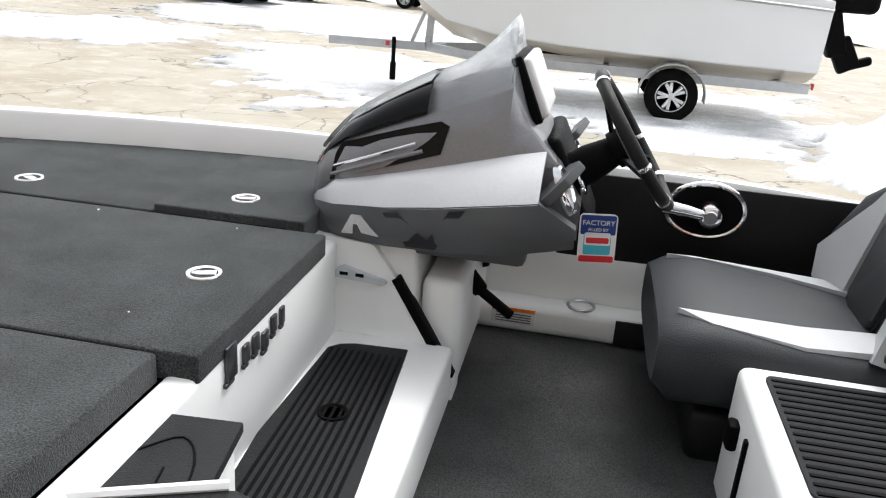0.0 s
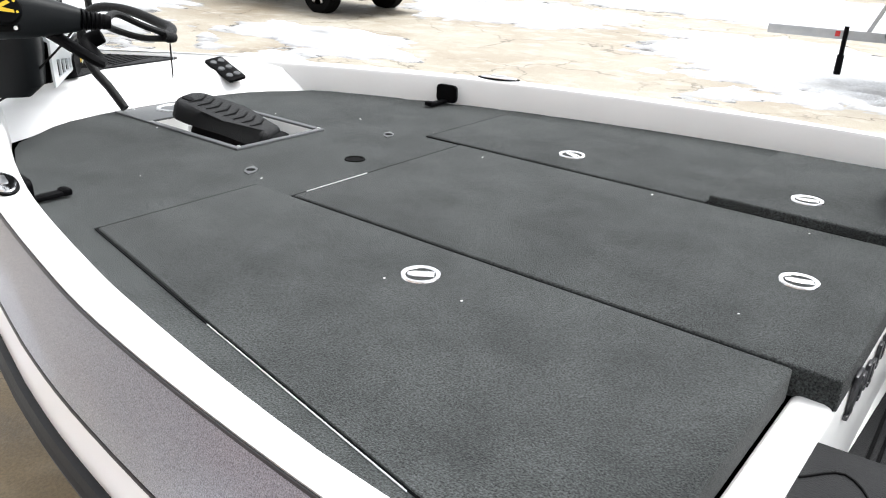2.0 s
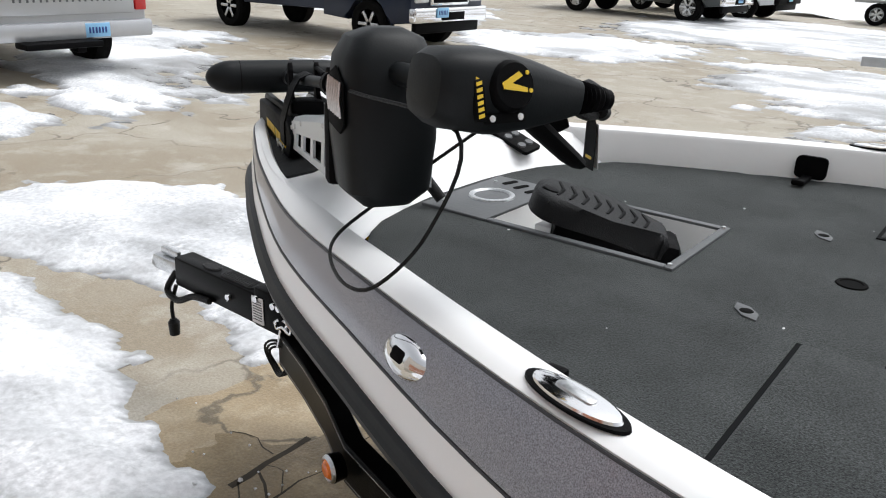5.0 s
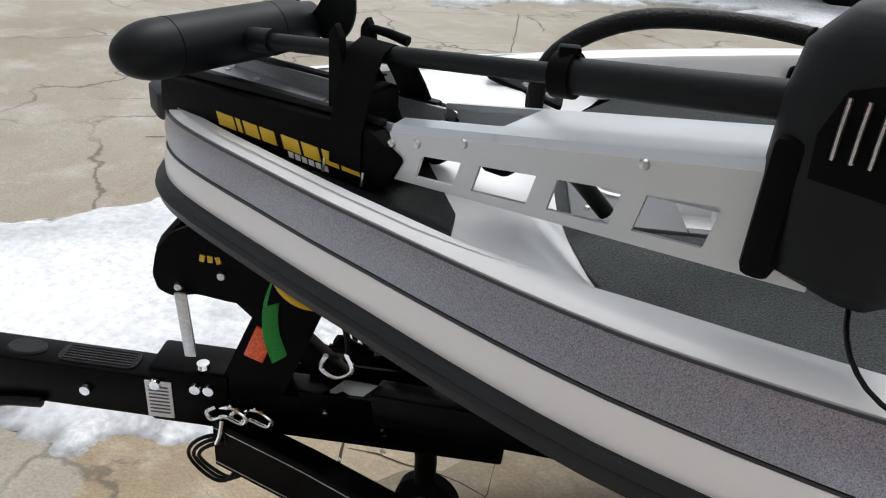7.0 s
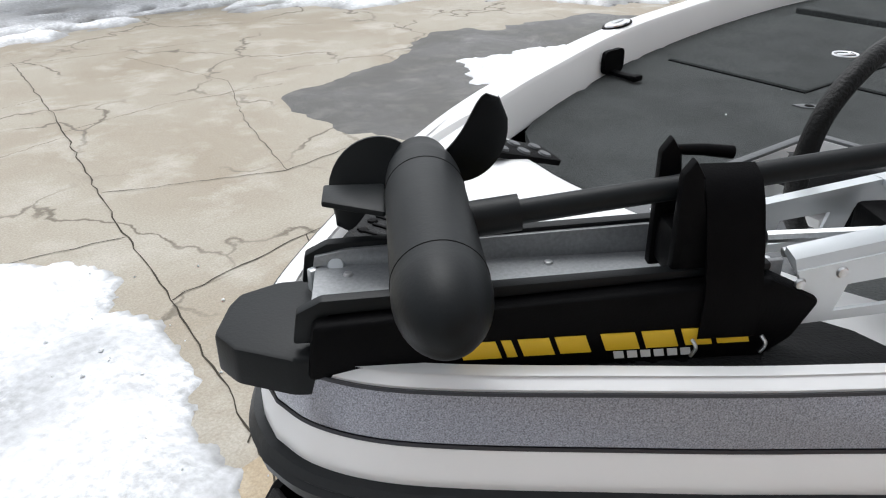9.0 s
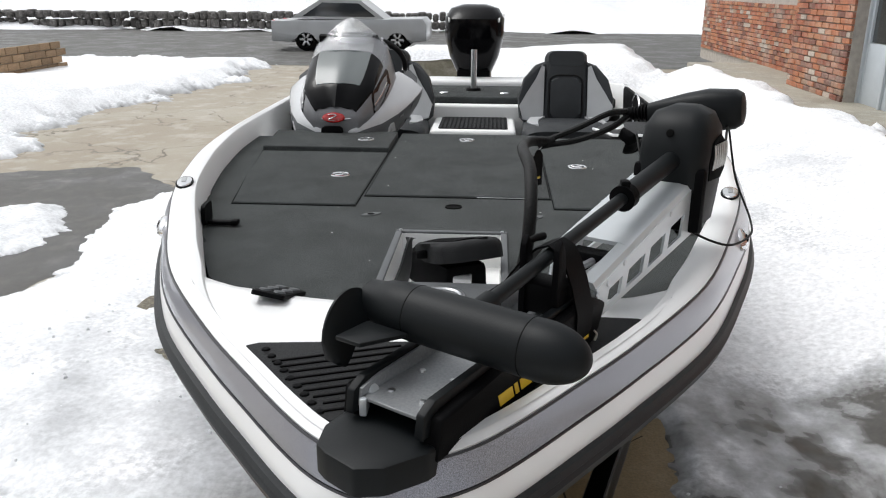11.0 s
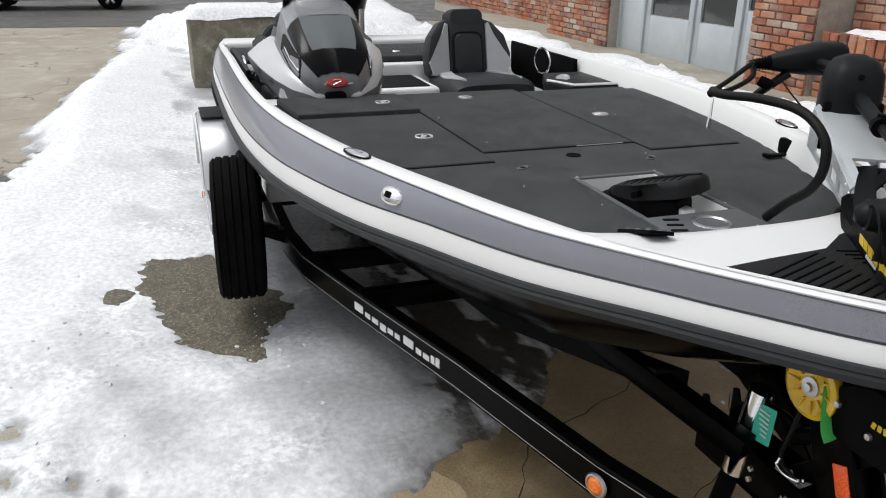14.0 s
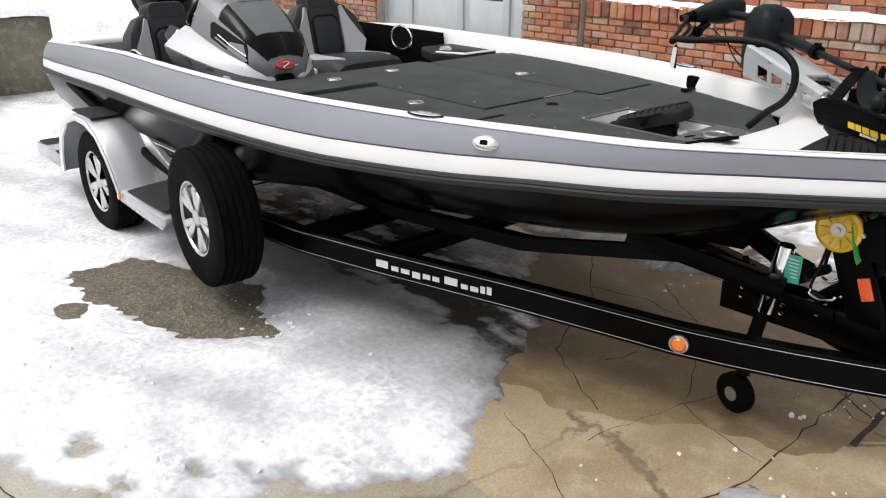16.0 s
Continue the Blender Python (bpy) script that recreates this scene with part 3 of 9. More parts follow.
layer("snow", -5.0, 5.6, -4.6, 4.1, 0.03, snow_fine, "snow", "trodden melting snow and grey ice over concrete, with the boat's shade painted in", thick=snow_tone)
layer("snow", -17.0, 18.0, -25.0, 4.1, 0.085, snow_fine, "snow", "ploughed snow and slush across the yard", thick=lambda a, b, d: np.where(d > 0.07, 1.0, np.clip(d / 0.02, 0.3, 1) * np.clip(0.80 + 0.45 * wob(a, b * 2, 0.9, 23), 0.3, 1)), skip=(-5.0, 5.6, -4.6, 4.1))

bm = B()
rl = random.Random(77)
for cx_, cy_, sx_, sy_, n_ in ((-0.70, -1.20, 0.25, 0.08, 60), (-1.1, -2.05, 0.30, 0.12, 24), (-0.47, -2.02, 0.25, 0.12, 14), (0.05, -1.95, 0.25, 0.25, 14), (1.37, 0.02, 0.02, 0.02, 4), (1.5, 0.27, 0.06, 0.1, 6),
                               (1.6, -0.45, 0.15, 0.12, 14), (0.8, 1.4, 0.4, 0.3, 45), (1.5, 0.7, 0.2, 0.15, 12), (0.3, 0.82, 0.12, 0.08, 4), (1.8, 0.3, 0.3, 0.2, 14), (1.35, -1.4, 0.2, 0.5, 30)):
    for k in range(n_):
        px_, py_, r_ = rl.gauss(cx_, sx_), rl.gauss(cy_, sy_), 0.003 + 0.009 * rl.random() ** 2 + (0.005 if n_ == 4 else 0)
        z_ = max(float(snow_fine(np.array([px_]), np.array([py_]))[0]), 0) + r_ * 0.3 + 0.003
        g = bmesh.ops.create_icosphere(bm, subdivisions=1, radius=r_, matrix=pose(px_, py_, z_, 0, 0, rl.uniform(0, 180)))
        for v in g["verts"]:
            v.co += Vector((rl.uniform(-1, 1), rl.uniform(-1, 1), rl.uniform(-1, 0.5))) * r_ * 0.35
tagged(part("snow_lumps", bm, "snow_lump", None, "loose crumbs of ice and snow on the ground"), kind="stuff")

PATCH = [(-0.55, -4.5), (-0.45, -3.6), (-0.9, -2.95), (-1.9, -2.6), (-2.95, -2.6), (-4.3, -2.8), (-5.2, -3.6), (-4.5, -5.2), (-2.6, -5.5), (-1.9, -5.1)]
layer("road_patch", -6, 0, -6, -2, 0.06, lambda a, b: np.clip((inside(a, b, PATCH) + wob(a, b, 1.3, 11) * 0.25) * 0.08, -1, 0.006), "asphalt", "dark worn asphalt patch in the concrete", lift=0.001)
layer("road_patch", -2.6, -0.3, -2.2, -0.6, 0.05, lambda a, b: np.where(inside(a, b, HOLE) + 0.25 > 0, 0.006 + 0.006 * wob(a, b, 9, 12), -1), "gravel", "bare brown gravelly asphalt free of snow", lift=0.002)
M["wet_concrete"] = two_scale("wet_brown_concrete", (0.30, 0.225, 0.125), (0.185, 0.135, 0.07), (0.36, 0.28, 0.17), 0.65, 1.1, 90, 0.35)
WET = [(1.75, 0.75), (1.3, 1.05), (0.4, 1.25), (-3.9, 1.3), (-3.9, -1.0), (-0.4, -0.95), (0.35, -0.85), (0.75, -0.62), (1.15, -0.35), (1.62, -0.2), (1.95, 0.15)]
layer("wet_patch", -4.2, 2.4, -1.5, 1.7, 0.06, lambda a, b: np.clip((inside(a, b, WET) + wob(a, b, 2.0, 31) * 0.30) * 0.05, -1, 0.0015), "wet_concrete", "wet brown concrete in the shelter of the boat", lift=0.0012)
M["damp_concrete"] = two_scale("damp_tan_concrete", (0.43, 0.34, 0.22), (0.32, 0.24, 0.14), (0.48, 0.40, 0.28), 0.6, 1.4, 90, 0.35)
crazed(M["damp_concrete"])
DAMP = [(0.25, -0.8), (0.3, -1.2), (0.9, -1.35), (1.5, -1.2), (1.95, -0.8), (2.2, -0.2), (2.0, 0.6), (1.2, 0.9), (0.9, -0.2)]
layer("damp_patch", -0.6, 3.0, -3.4, 1.6, 0.06, lambda a, b: np.clip((inside(a, b, DAMP) + wob(a, b, 1.6, 33) * 0.22) * 0.05, -1, 0.0006), "damp_concrete", "damp tan concrete ahead of the trailer", lift=0.0006)
layer("street", -32, -16.2, -40, 30, 2.0, lambda a, b: np.full(a.shape, 0.008), "asphalt", "wet asphalt street beyond the yard", lift=0.0)


def crack(pts, w, name="crack"):
    """A jagged dark gap along pts."""
    rng = random.Random(round(pts[0][0] * 100 + pts[0][1] * 31))
    line = []
    for (ax, ay), (bx, by) in zip(pts[:-1], pts[1:]):
        L = math.hypot(bx - ax, by - ay)
        k = max(2, int(L / 0.07))
        for i in range(k):
            t = i / k
            j = rng.uniform(-1, 1) * 0.012
            line.append((ax + (bx - ax) * t - (by - ay) / L * j, ay + (by - ay) * t + (bx - ax) / L * j))
    line.append(pts[-1])
    bm = B()
    prev = None
    for k, (x, y) in enumerate(line):
        q = line[min(k + 1, len(line) - 1)]
        p = line[max(k - 1, 0)]
        dx, dy = q[0] - p[0], q[1] - p[1]
        L = math.hypot(dx, dy) or 1
        ww = w * rng.uniform(0.35, 1.0) * (0.9 if w > 0.01 else 0.6)
        z = ground_z(x, y) + 0.003
        a, b = bm.verts.new((x - dy / L * ww, y + dx / L * ww, z)), bm.verts.new((x + dy / L * ww, y - dx / L * ww, z))
        if prev:
            bm.faces.new((prev[0], a, b, prev[1]))
        prev = (a, b)
    return part(name, bm, "crack", ground, "")


for pts, w in (([(0.93, -6.9), (1.0, -5.12), (1.15, -3.52), (1.21, -2.68), (1.23, -2.2), (1.28, -1.58), (1.36, -0.9), (1.44, -0.5), (1.44, 0.1), (1.46, 0.43), (1.47, 2.5)], 0.0085), ([(1.6, -0.01), (1.6, 0.19), (1.6, 0.35)], 0.019), ([(1.86, 0.14), (1.75, 0.12), (1.63, 0.14)], 0.005), ([(1.6, 0.19), (1.53, 0.18), (1.44, 0.26), (1.45, 0.31)], 0.004), ([(1.59, 0.23), (1.46, 0.31), (1.38, 0.35), (1.23, 0.39), (1.08, 0.4)], 0.009), ([(1.45, 0.31), (1.4, 0.43), (1.4, 0.53), (1.44, 0.61)], 0.006), ([(1.37, 0.39), (1.3, 0.48), (1.27, 0.55)], 0.006), ([(1.56, 0.7), (1.57, 0.79)], 0.008), ([(1.01, -0.24), (1.17, -0.31), (1.43, -0.37)], 0.004), ([(-0.02, 0.39), (0.33, 0.49), (0.45, 0.46), (0.64, 0.47)], 0.007), ([(0.58, -0.2), (0.62, -0.02)], 0.005), ([(1.36, 0.36), (1.46, 0.42), (1.61, 0.31)], 0.005),
               ([(1.23, -2.2), (0.3, -2.45), (-0.9, -2.62), (-2.0, -2.5)], 0.007), ([(1.15, -3.52), (0.2, -3.2), (-0.5, -3.35)], 0.006),
               ([(1.05, -4.6), (2.3, -4.13), (2.6, -3.5), (3.5, -3.1)], 0.005), ([(1.2, -2.9), (2.1, -3.0), (3.0, -2.6)], 0.006), ([(0.8, -0.55), (0.35, -0.30), (0.1, 0.3), (-0.3, 0.8)], 0.006), ([(1.0, -0.2), (0.7, 0.4), (0.25, 0.75)], 0.005),
               ([(0.56, -0.86), (0.95, -1.0), (1.28, -1.25)], 0.004), ([(0.2, -3.2), (0.0, -4.2), (-0.3, -5.2), (0.1, -6.5)], 0.005), ([(-0.613, -4.85), (0.3, -4.9), (1.05, -4.7)], 0.005), ([(2.68, -4.43), (2.2, -5.2), (1.0, -5.6)], 0.005),
               ([(1.35, -1.2), (0.9, -1.6), (0.5, -2.4)], 0.006), ([(0.9, -0.75), (1.1, 0.1), (0.95, 0.6)], 0.003), ([(3.2, -5.5), (2.6, -6.4), (1.0, -6.8), (-0.8, -6.6)], 0.006), ([(2.68, -4.43), (3.4, -5.5), (5.2, -6.0)], 0.005)):
    crack(pts, w)

# ---------------------------------------------------------------- brick building beside the yard


def brick_mat():
    """Old brick, each piece of its own firing, with soot and a pale bloom over the wall."""
    m = mat("red_brick", (0.34, 0.165, 0.095), 0.85, bump=0.6, bump_scale=70)
    n, l = m.node_tree.nodes, m.node_tree.links
    bs = n["Principled BSDF"]
    oi, ge = n.new("ShaderNodeObjectInfo"), n.new("ShaderNodeNewGeometry")
    add = n.new("ShaderNodeMath")
    l.new(oi.outputs["Random"], add.inputs[0])
    l.new(ge.outputs["Random Per Island"], add.inputs[1])
    fr = n.new("ShaderNodeMath")
    fr.operation = "FRACT"
    l.new(add.outputs[0], fr.inputs[0])
    ramp = n.new("ShaderNodeValToRGB")
    ramp.color_ramp.interpolation = "CONSTANT"
    el = ramp.color_ramp.elements
    el[0].position, el[0].color = 0.0, (0.44, 0.165, 0.08, 1)
    el[1].position, el[1].color = 0.24, (0.37, 0.125, 0.065, 1)
    for p, c in ((0.46, (0.29, 0.095, 0.055)), (0.64, (0.46, 0.21, 0.11)), (0.78, (0.19, 0.08, 0.055)), (0.88, (0.40, 0.26, 0.18)), (0.94, (0.50, 0.43, 0.36))):
        el.new(p).color = (*c, 1)
    l.new(fr.outputs[0], ramp.inputs["Fac"])
    out = ramp.outputs[0]
    for scale, lo, hi, top, color in ((1.7, 0.52, 0.70, 0.60, (0.52, 0.46, 0.40)), (9.0, 0.5, 0.72, 0.45, (0.50, 0.40, 0.32)), (2.6, 0.55, 0.72, 0.65, (0.09, 0.055, 0.045)), (55.0, 0.45, 0.75, 0.45, (0.12, 0.05, 0.03))):
        t = n.new("ShaderNodeTexNoise")
        t.inputs["Scale"].default_value, t.inputs["Detail"].default_value, t.inputs["Roughness"].default_value = scale, 6, 0.65
        l.new(ge.outputs["Position"], t.inputs["Vector"])
        r = n.new("ShaderNodeMapRange")
        r.inputs["From Min"].default_value, r.inputs["From Max"].default_value, r.inputs["To Max"].default_value = lo, hi, top
        l.new(t.outputs["Fac"], r.inputs["Value"])
        x = n.new("ShaderNodeMixRGB")
        x.inputs["Color2"].default_value = (*color, 1)
        l.new(r.outputs[0], x.inputs["Fac"])
        l.new(out, x.inputs["Color1"])
        out = x.outputs[0]
    l.new(out, bs.inputs["Base Color"])
    return m


M["brick"] = brick_mat()
M["mortar"] = mat("old_mortar", (0.46, 0.42, 0.37), 0.95, spots=0.5, spot_scale=12, bump=0.8, bump_scale=60)
M["door_paint"] = mat("pale_grey_door_paint", (0.50, 0.54, 0.57), 0.45, spots=0.2, spot_scale=5)
M["dark_glass"] = mat("dim_door_glass", (0.045, 0.05, 0.05), 0.08, coat=0.5, spots=0.5, spot_scale=2.5, dark=(0.015, 0.016, 0.015))
M["sidewalk"] = two_scale("sidewalk_concrete", (0.36, 0.33, 0.27), (0.27, 0.25, 0.2), (0.42, 0.4, 0.35), 0.8, 1.5, 90, 0.3)
WALK = 0.54

bm = B()
rbox(bm, -4.0, 4.6, WALK / 2, 16, 2.1, WALK, 0.02)
tagged(part("pavement", bm, "sidewalk", None, "pale concrete walk along the brick building"), kind="structure")


def masonry(name, x0, x1, y, z0, z1, depth, label, face_y=None, openings=()):
    bm = B()
    for a, b in ((x0, x1),):
        rbox(bm, (a + b) / 2, y + depth / 2 + 0.006, (z0 + z1) / 2, b - a - 0.01, depth, z1 - z0, 0)
    return tagged(part(name, bm, "mortar", None, label, flat=True), kind="structure")


wall_pier_1 = masonry("wall_pier_1", -8.75, -6.92, 4.20, 0.3, 4.2, 0.5, "weathered red brick pier beside the doors")
wall_pier_2 = masonry("wall_pier_2", -4.10, -3.24, 4.20, 0.3, 4.2, 0.5, "weathered red brick pier beside the doors")
wall_low = masonry("wall_low", -3.24, 3.2, 4.28, 0.3, 1.12, 0.30, "low red brick wall with a soldier-course top")
wall_back = masonry("wall_back", -3.24, 6.0, 4.62, 0.3, 4.2, 0.35, "weathered red brick building wall")
wall_far = masonry("wall_far", -16.0, -8.75, 4.75, 0.3, 3.6, 0.35, "far brick wall of the building")

brick_me = None


def bricks(owner, x0, x1, y, z0, z1, rng, limit, side=False):
    """Running bond; the first pieces are objects of their own, the rest one joined mesh."""
    global brick_me
    L, H, g = 0.203, 0.062, 0.011
    if brick_me is None:
        bmb = B()
        rbox(bmb, 0, 0, 0, L, 0.05, H, 0.006, 1)
        first = part("brick", bmb, "brick", owner, flat=True)
        brick_me = first.data
        bpy.data.objects.remove(first)
    rest = B()
    row, z, n = 0, z0, 0
    while z + H <= z1:
        x = x0 - (0.5 * (L + g) if row % 2 else 0)
        while x < x1:
            a, b = max(x, x0), min(x + L, x1)
            if b - a > 0.05:
                off = rng.uniform(-0.006, 0.004)
                m = pose((a + b) / 2, y + 0.0 + off, z + H / 2, 0, rng.uniform(-0.6, 0.6), 0) @ Matrix.Diagonal(((b - a) / L, 1, 1, 1))
                if n < limit:
                    ob = new("brick", brick_me)
                    ob.parent = owner
                    ob.matrix_basis = m
                    n += 1
                else:
                    r = bmesh.ops.create_cube(rest, size=1, matrix=m @ Matrix.Diagonal((L, 0.05, H, 1)))
            x += L + g
        z += H + g
        row += 1
    if len(rest.verts):
        tagged(part("brickwork", rest, "brick", owner, flat=True), kind="stuff")
    else:
        rest.free()


rng = random.Random(4)

# ---------------------------------------------------------------- bass boat: hull and gunwale
DECK = 1.077
HALF = [(-4.08, 1.06), (-3.6, 1.10), (-3.0, 1.125), (-2.2, 1.14), (-1.5, 1.14), (-1.0, 1.125), (-0.6, 1.09), (-0.3, 1.04), (0.14, 0.937), (0.59, 0.780),
        (0.935, 0.634), (1.26, 0.432), (1.47, 0.275), (1.592, 0.178), (1.655, 0.117), (1.692, 0.058), (1.704, 0.0)]
port_line = smooth_line([(x, y, 0) for x, y in HALF], 5)
sheer = port_line + [Vector((p.x, -p.y, 0)) for p in port_line[-2::-1]]
sheer_out = []
for k, p in enumerate(sheer):
    d = (sheer[min(k + 1, len(sheer) - 1)] - sheer[max(k - 1, 0)]).normalized()
    sheer_out.append(Vector((-d.y, d.x, 0)))


def z_cap(x):
    return lerp((-4.1, -3.2, -2.4, -1.6, -0.3, 0.3, 0.6, 0.95, 1.27, 1.69), (1.06, 1.125, 1.165, 1.163, 1.168, 1.170, 1.168, 1.164, 1.170, 1.171), x)


def z_rail(x):
    return lerp((-4.1, -2.6, -1.5, -0.3, 0.3, 0.6, 0.95, 1.27, 1.69), (0.85, 0.905, 0.915, 0.930, 0.953, 0.972, 0.984, 1.004, 1.012), x)


def rim(bm, prof, close=True, x_from=-9, caps=True):
    """Sweeps a section round the sheer line. prof(x) gives (outward, z) points."""
    rings = []
    for p, n in zip(sheer, sheer_out):
        if p.x >= x_from:
            rings.append([Vector((p.x + n.x * o, p.y + n.y * o, z)) for o, z in prof(p.x)])
    return loft(bm, rings, close, caps)


def grey_low(x):
    return lerp((-4.1, -2.6, -1.5, -0.3, 0.3, 0.6, 0.95, 1.27, 1.69), (0.945, 1.012, 1.022, 1.038, 1.059, 1.075, 1.082, 1.094, 1.099), x)


def grey_out(x):
    """How far the grey band's lower edge stands out from the cap's edge."""
    return lerp((-4, -0.3, 0.3, 0.9, 1.3, 1.69), (0.050, 0.050, 0.036, 0.016, 0.006, 0.004), x)


def w_in(x):
    return lerp((-4, -1.0, -0.55, 0.0, 0.6, 0.92, 1.05, 1.18, 1.69), (0.044, 0.044, 0.060, 0.066, 0.074, 0.074, 0.052, 0.034, 0.030), x)


def wall_in(x):
    return w_in(x) + lerp((-4, -1.0, 0, 1), (0.02, 0.02, 0.016, 0.016), x)


boat = thing("bass_boat", -1.3, 0, 0.3, "white, grey and black fibreglass bass boat with carpeted deck", "boat")

part("gunwale_cap", rim(B(), lambda x: [(0.0, z_cap(x)), (-0.012, z_cap(x) + 0.007), (-0.03, z_cap(x) + 0.010), (-w_in(x) + 0.02, z_cap(x) + 0.010), (-w_in(x), z_cap(x) + 0.004),
     (-w_in(x) + 0.004, z_cap(x) - 0.03), (-0.004, z_cap(x) - 0.03)]), "gel_white", boat, "glossy white gel coat gunwale cap")
part("gunwale_liner", rim(B(), lambda x: [(-w_in(x), z_cap(x) + 0.004), (-w_in(x) - 0.006, z_cap(x) - 0.006), (-wall_in(x), 0.93 if x < -1.33 else DECK - 0.01), (-wall_in(x) + 0.015, 0.93 if x < -1.33 else DECK - 0.01),
     (-w_in(x) + 0.012, z_cap(x) - 0.012)]), "liner", boat, "white inner gunwale wall")
part("pinstripe", rim(B(), lambda x: [(0.0035, z_cap(x) - 0.0022), (0.0055, z_cap(x) - 0.005), (0.001, z_cap(x) - 0.006), (-0.002, z_cap(x) - 0.004)]), "pin", boat)
part("grey_band", rim(B(), lambda x: [(0.004, z_cap(x) - 0.005), (grey_out(x) * 0.62 + 0.006, (z_cap(x) + grey_low(x)) / 2), (grey_out(x) + 0.002, grey_low(x) + 0.004), (grey_out(x) - 0.005, grey_low(x)), (-0.006, z_cap(x) - 0.012)]), "flake", boat, "grey metal-flake gel coat band")
part("pinstripe", rim(B(), lambda x: [(grey_out(x) + 0.003, grey_low(x) + 0.0025), (grey_out(x) + 0.005, grey_low(x) - 0.0008), (grey_out(x), grey_low(x) - 0.003), (grey_out(x) - 0.005, grey_low(x))]), "pin", boat)
part("white_band", rim(B(), lambda x: [(grey_out(x) + 0.004, grey_low(x) - 0.002), (grey_out(x) + 0.010, (grey_low(x) + z_rail(x) + 0.034) / 2), (grey_out(x) + 0.010, z_rail(x) + 0.034), (grey_out(x), z_rail(x) + 0.03), (grey_out(x) - 0.006, grey_low(x) - 0.006)]), "gel_white", boat, "white gel coat band above the rub rail")
part("rub_rail", rim(B(), lambda x: [(grey_out(x) + 0.008, z_rail(x) + 0.036), (grey_out(x) + 0.022, z_rail(x) + 0.034), (grey_out(x) + 0.028, z_rail(x) + 0.024), (grey_out(x) + 0.025, z_rail(x) + 0.020), (grey_out(x) + 0.031, z_rail(x) + 0.012), (grey_out(x) + 0.026, z_rail(x) - 0.006), (grey_out(x) + 0.008, z_rail(x) - 0.012),
     (grey_out(x) + -0.008, z_rail(x) + 0.0), (grey_out(x) + -0.006, z_rail(x) + 0.03)]), "rub", boat, "dark grey vinyl rub rail")

# hull below the rail: topside, chine, bottom
def keel(x):
    return lerp((-4.1, -1.0, 0.0, 0.5, 0.9, 1.2, 1.45, 1.69), (0.40, 0.42, 0.46, 0.55, 0.67, 0.79, 0.90, 1.0), x)


CHINE_X = (-4.1, -1.7, -1.35, -1.05, -0.74, -0.2, 0.2, 0.55, 0.9, 1.2, 1.45, 1.66)
CHINE_Y = (1.04, 1.05, 1.00, 0.91, 0.815, 0.75, 0.69, 0.60, 0.49, 0.33, 0.17, 0.03)
CHINE_Z = (0.56, 0.585, 0.60, 0.62, 0.645, 0.69, 0.72, 0.75, 0.79, 0.86, 0.95, 1.0)


def hull_ring(p, n):
    zr, zk = z_rail(p.x), keel(p.x)
    off = grey_out(p.x) + 0.004
    top = Vector((p.x + n.x * off, p.y + n.y * off, zr + 0.004))
    chine = Vector((p.x - 0.02, min(lerp(CHINE_X, CHINE_Y, p.x), p.y * 0.95), max(lerp(CHINE_X, CHINE_Z, p.x), zk + 0.004)))
    inner = Vector((chine.x, chine.y * 0.93, chine.z - 0.01))
    mid = top.lerp(chine, 0.5) + n * 0.012
    half = inner.lerp(Vector((chine.x - 0.01, 0, zk)), 0.5) + Vector((0, 0, -0.012))
    return [top, top.lerp(mid, 0.5) + n * 0.004, mid, mid.lerp(chine, 0.5), chine, inner, half, Vector((chine.x - 0.01, p.y * 0.02, zk))]


def hull_mat():
    m = bpy.data.materials.new("hull_gel_graphics")
    m.use_nodes = True
    n, l = m.node_tree.nodes, m.node_tree.links
    b = n["Principled BSDF"]
    b.inputs["Roughness"].default_value = 0.16
    b.inputs["Specular IOR Level"].default_value = 0.07
    co = n.new("ShaderNodeTexCoord")
    sep = n.new("ShaderNodeSeparateXYZ")
    l.new(co.outputs["Object"], sep.inputs[0])

    def curve(pts):
        # height of a painted line along the boat
        r = n.new("ShaderNodeMapRange")
        r.interpolation_type = "SMOOTHSTEP"
        for key, v in zip(("From Min", "From Max", "To Min", "To Max"), pts):
            r.inputs[key].default_value = v
        l.new(sep.outputs["X"], r.inputs["Value"])
        return r.outputs[0]

    def below(c, w=0.002):
        s = n.new("ShaderNodeMath")
        s.operation = "SUBTRACT"
        l.new(c, s.inputs[0])
        l.new(sep.outputs["Z"], s.inputs[1])
        r = n.new("ShaderNodeMapRange")
        r.inputs["From Min"].default_value, r.inputs["From Max"].default_value = -w, w
        l.new(s.outputs[0], r.inputs["Value"])
        return r.outputs[0]

    def over(base, color, mask):
        x = n.new("ShaderNodeMixRGB")
        x.inputs["Color2"].default_value = (*color, 1)
        l.new(mask, x.inputs["Fac"])
        if isinstance(base, tuple):
            x.inputs["Color1"].default_value = (*base, 1)
        else:
            l.new(base, x.inputs["Color1"])
        return x.outputs[0]

    black, white = (0.003, 0.003, 0.0035), (0.7, 0.7, 0.7)
    c = over((0.16, 0.16, 0.18), white, below(curve((-4.1, -0.9, 0.855, 0.915))))
    c = over(c, black, below(curve((-4.9, -2.9, 0.70, 1.0))))
    c = over(c, white, below(curve((-4.1, -2.9, 0.64, 0.50))))
    c = over(c, black, below(curve((-4.1, -2.9, 0.56, 0.52))))
    l.new(c, b.inputs["Base Color"])
    return m


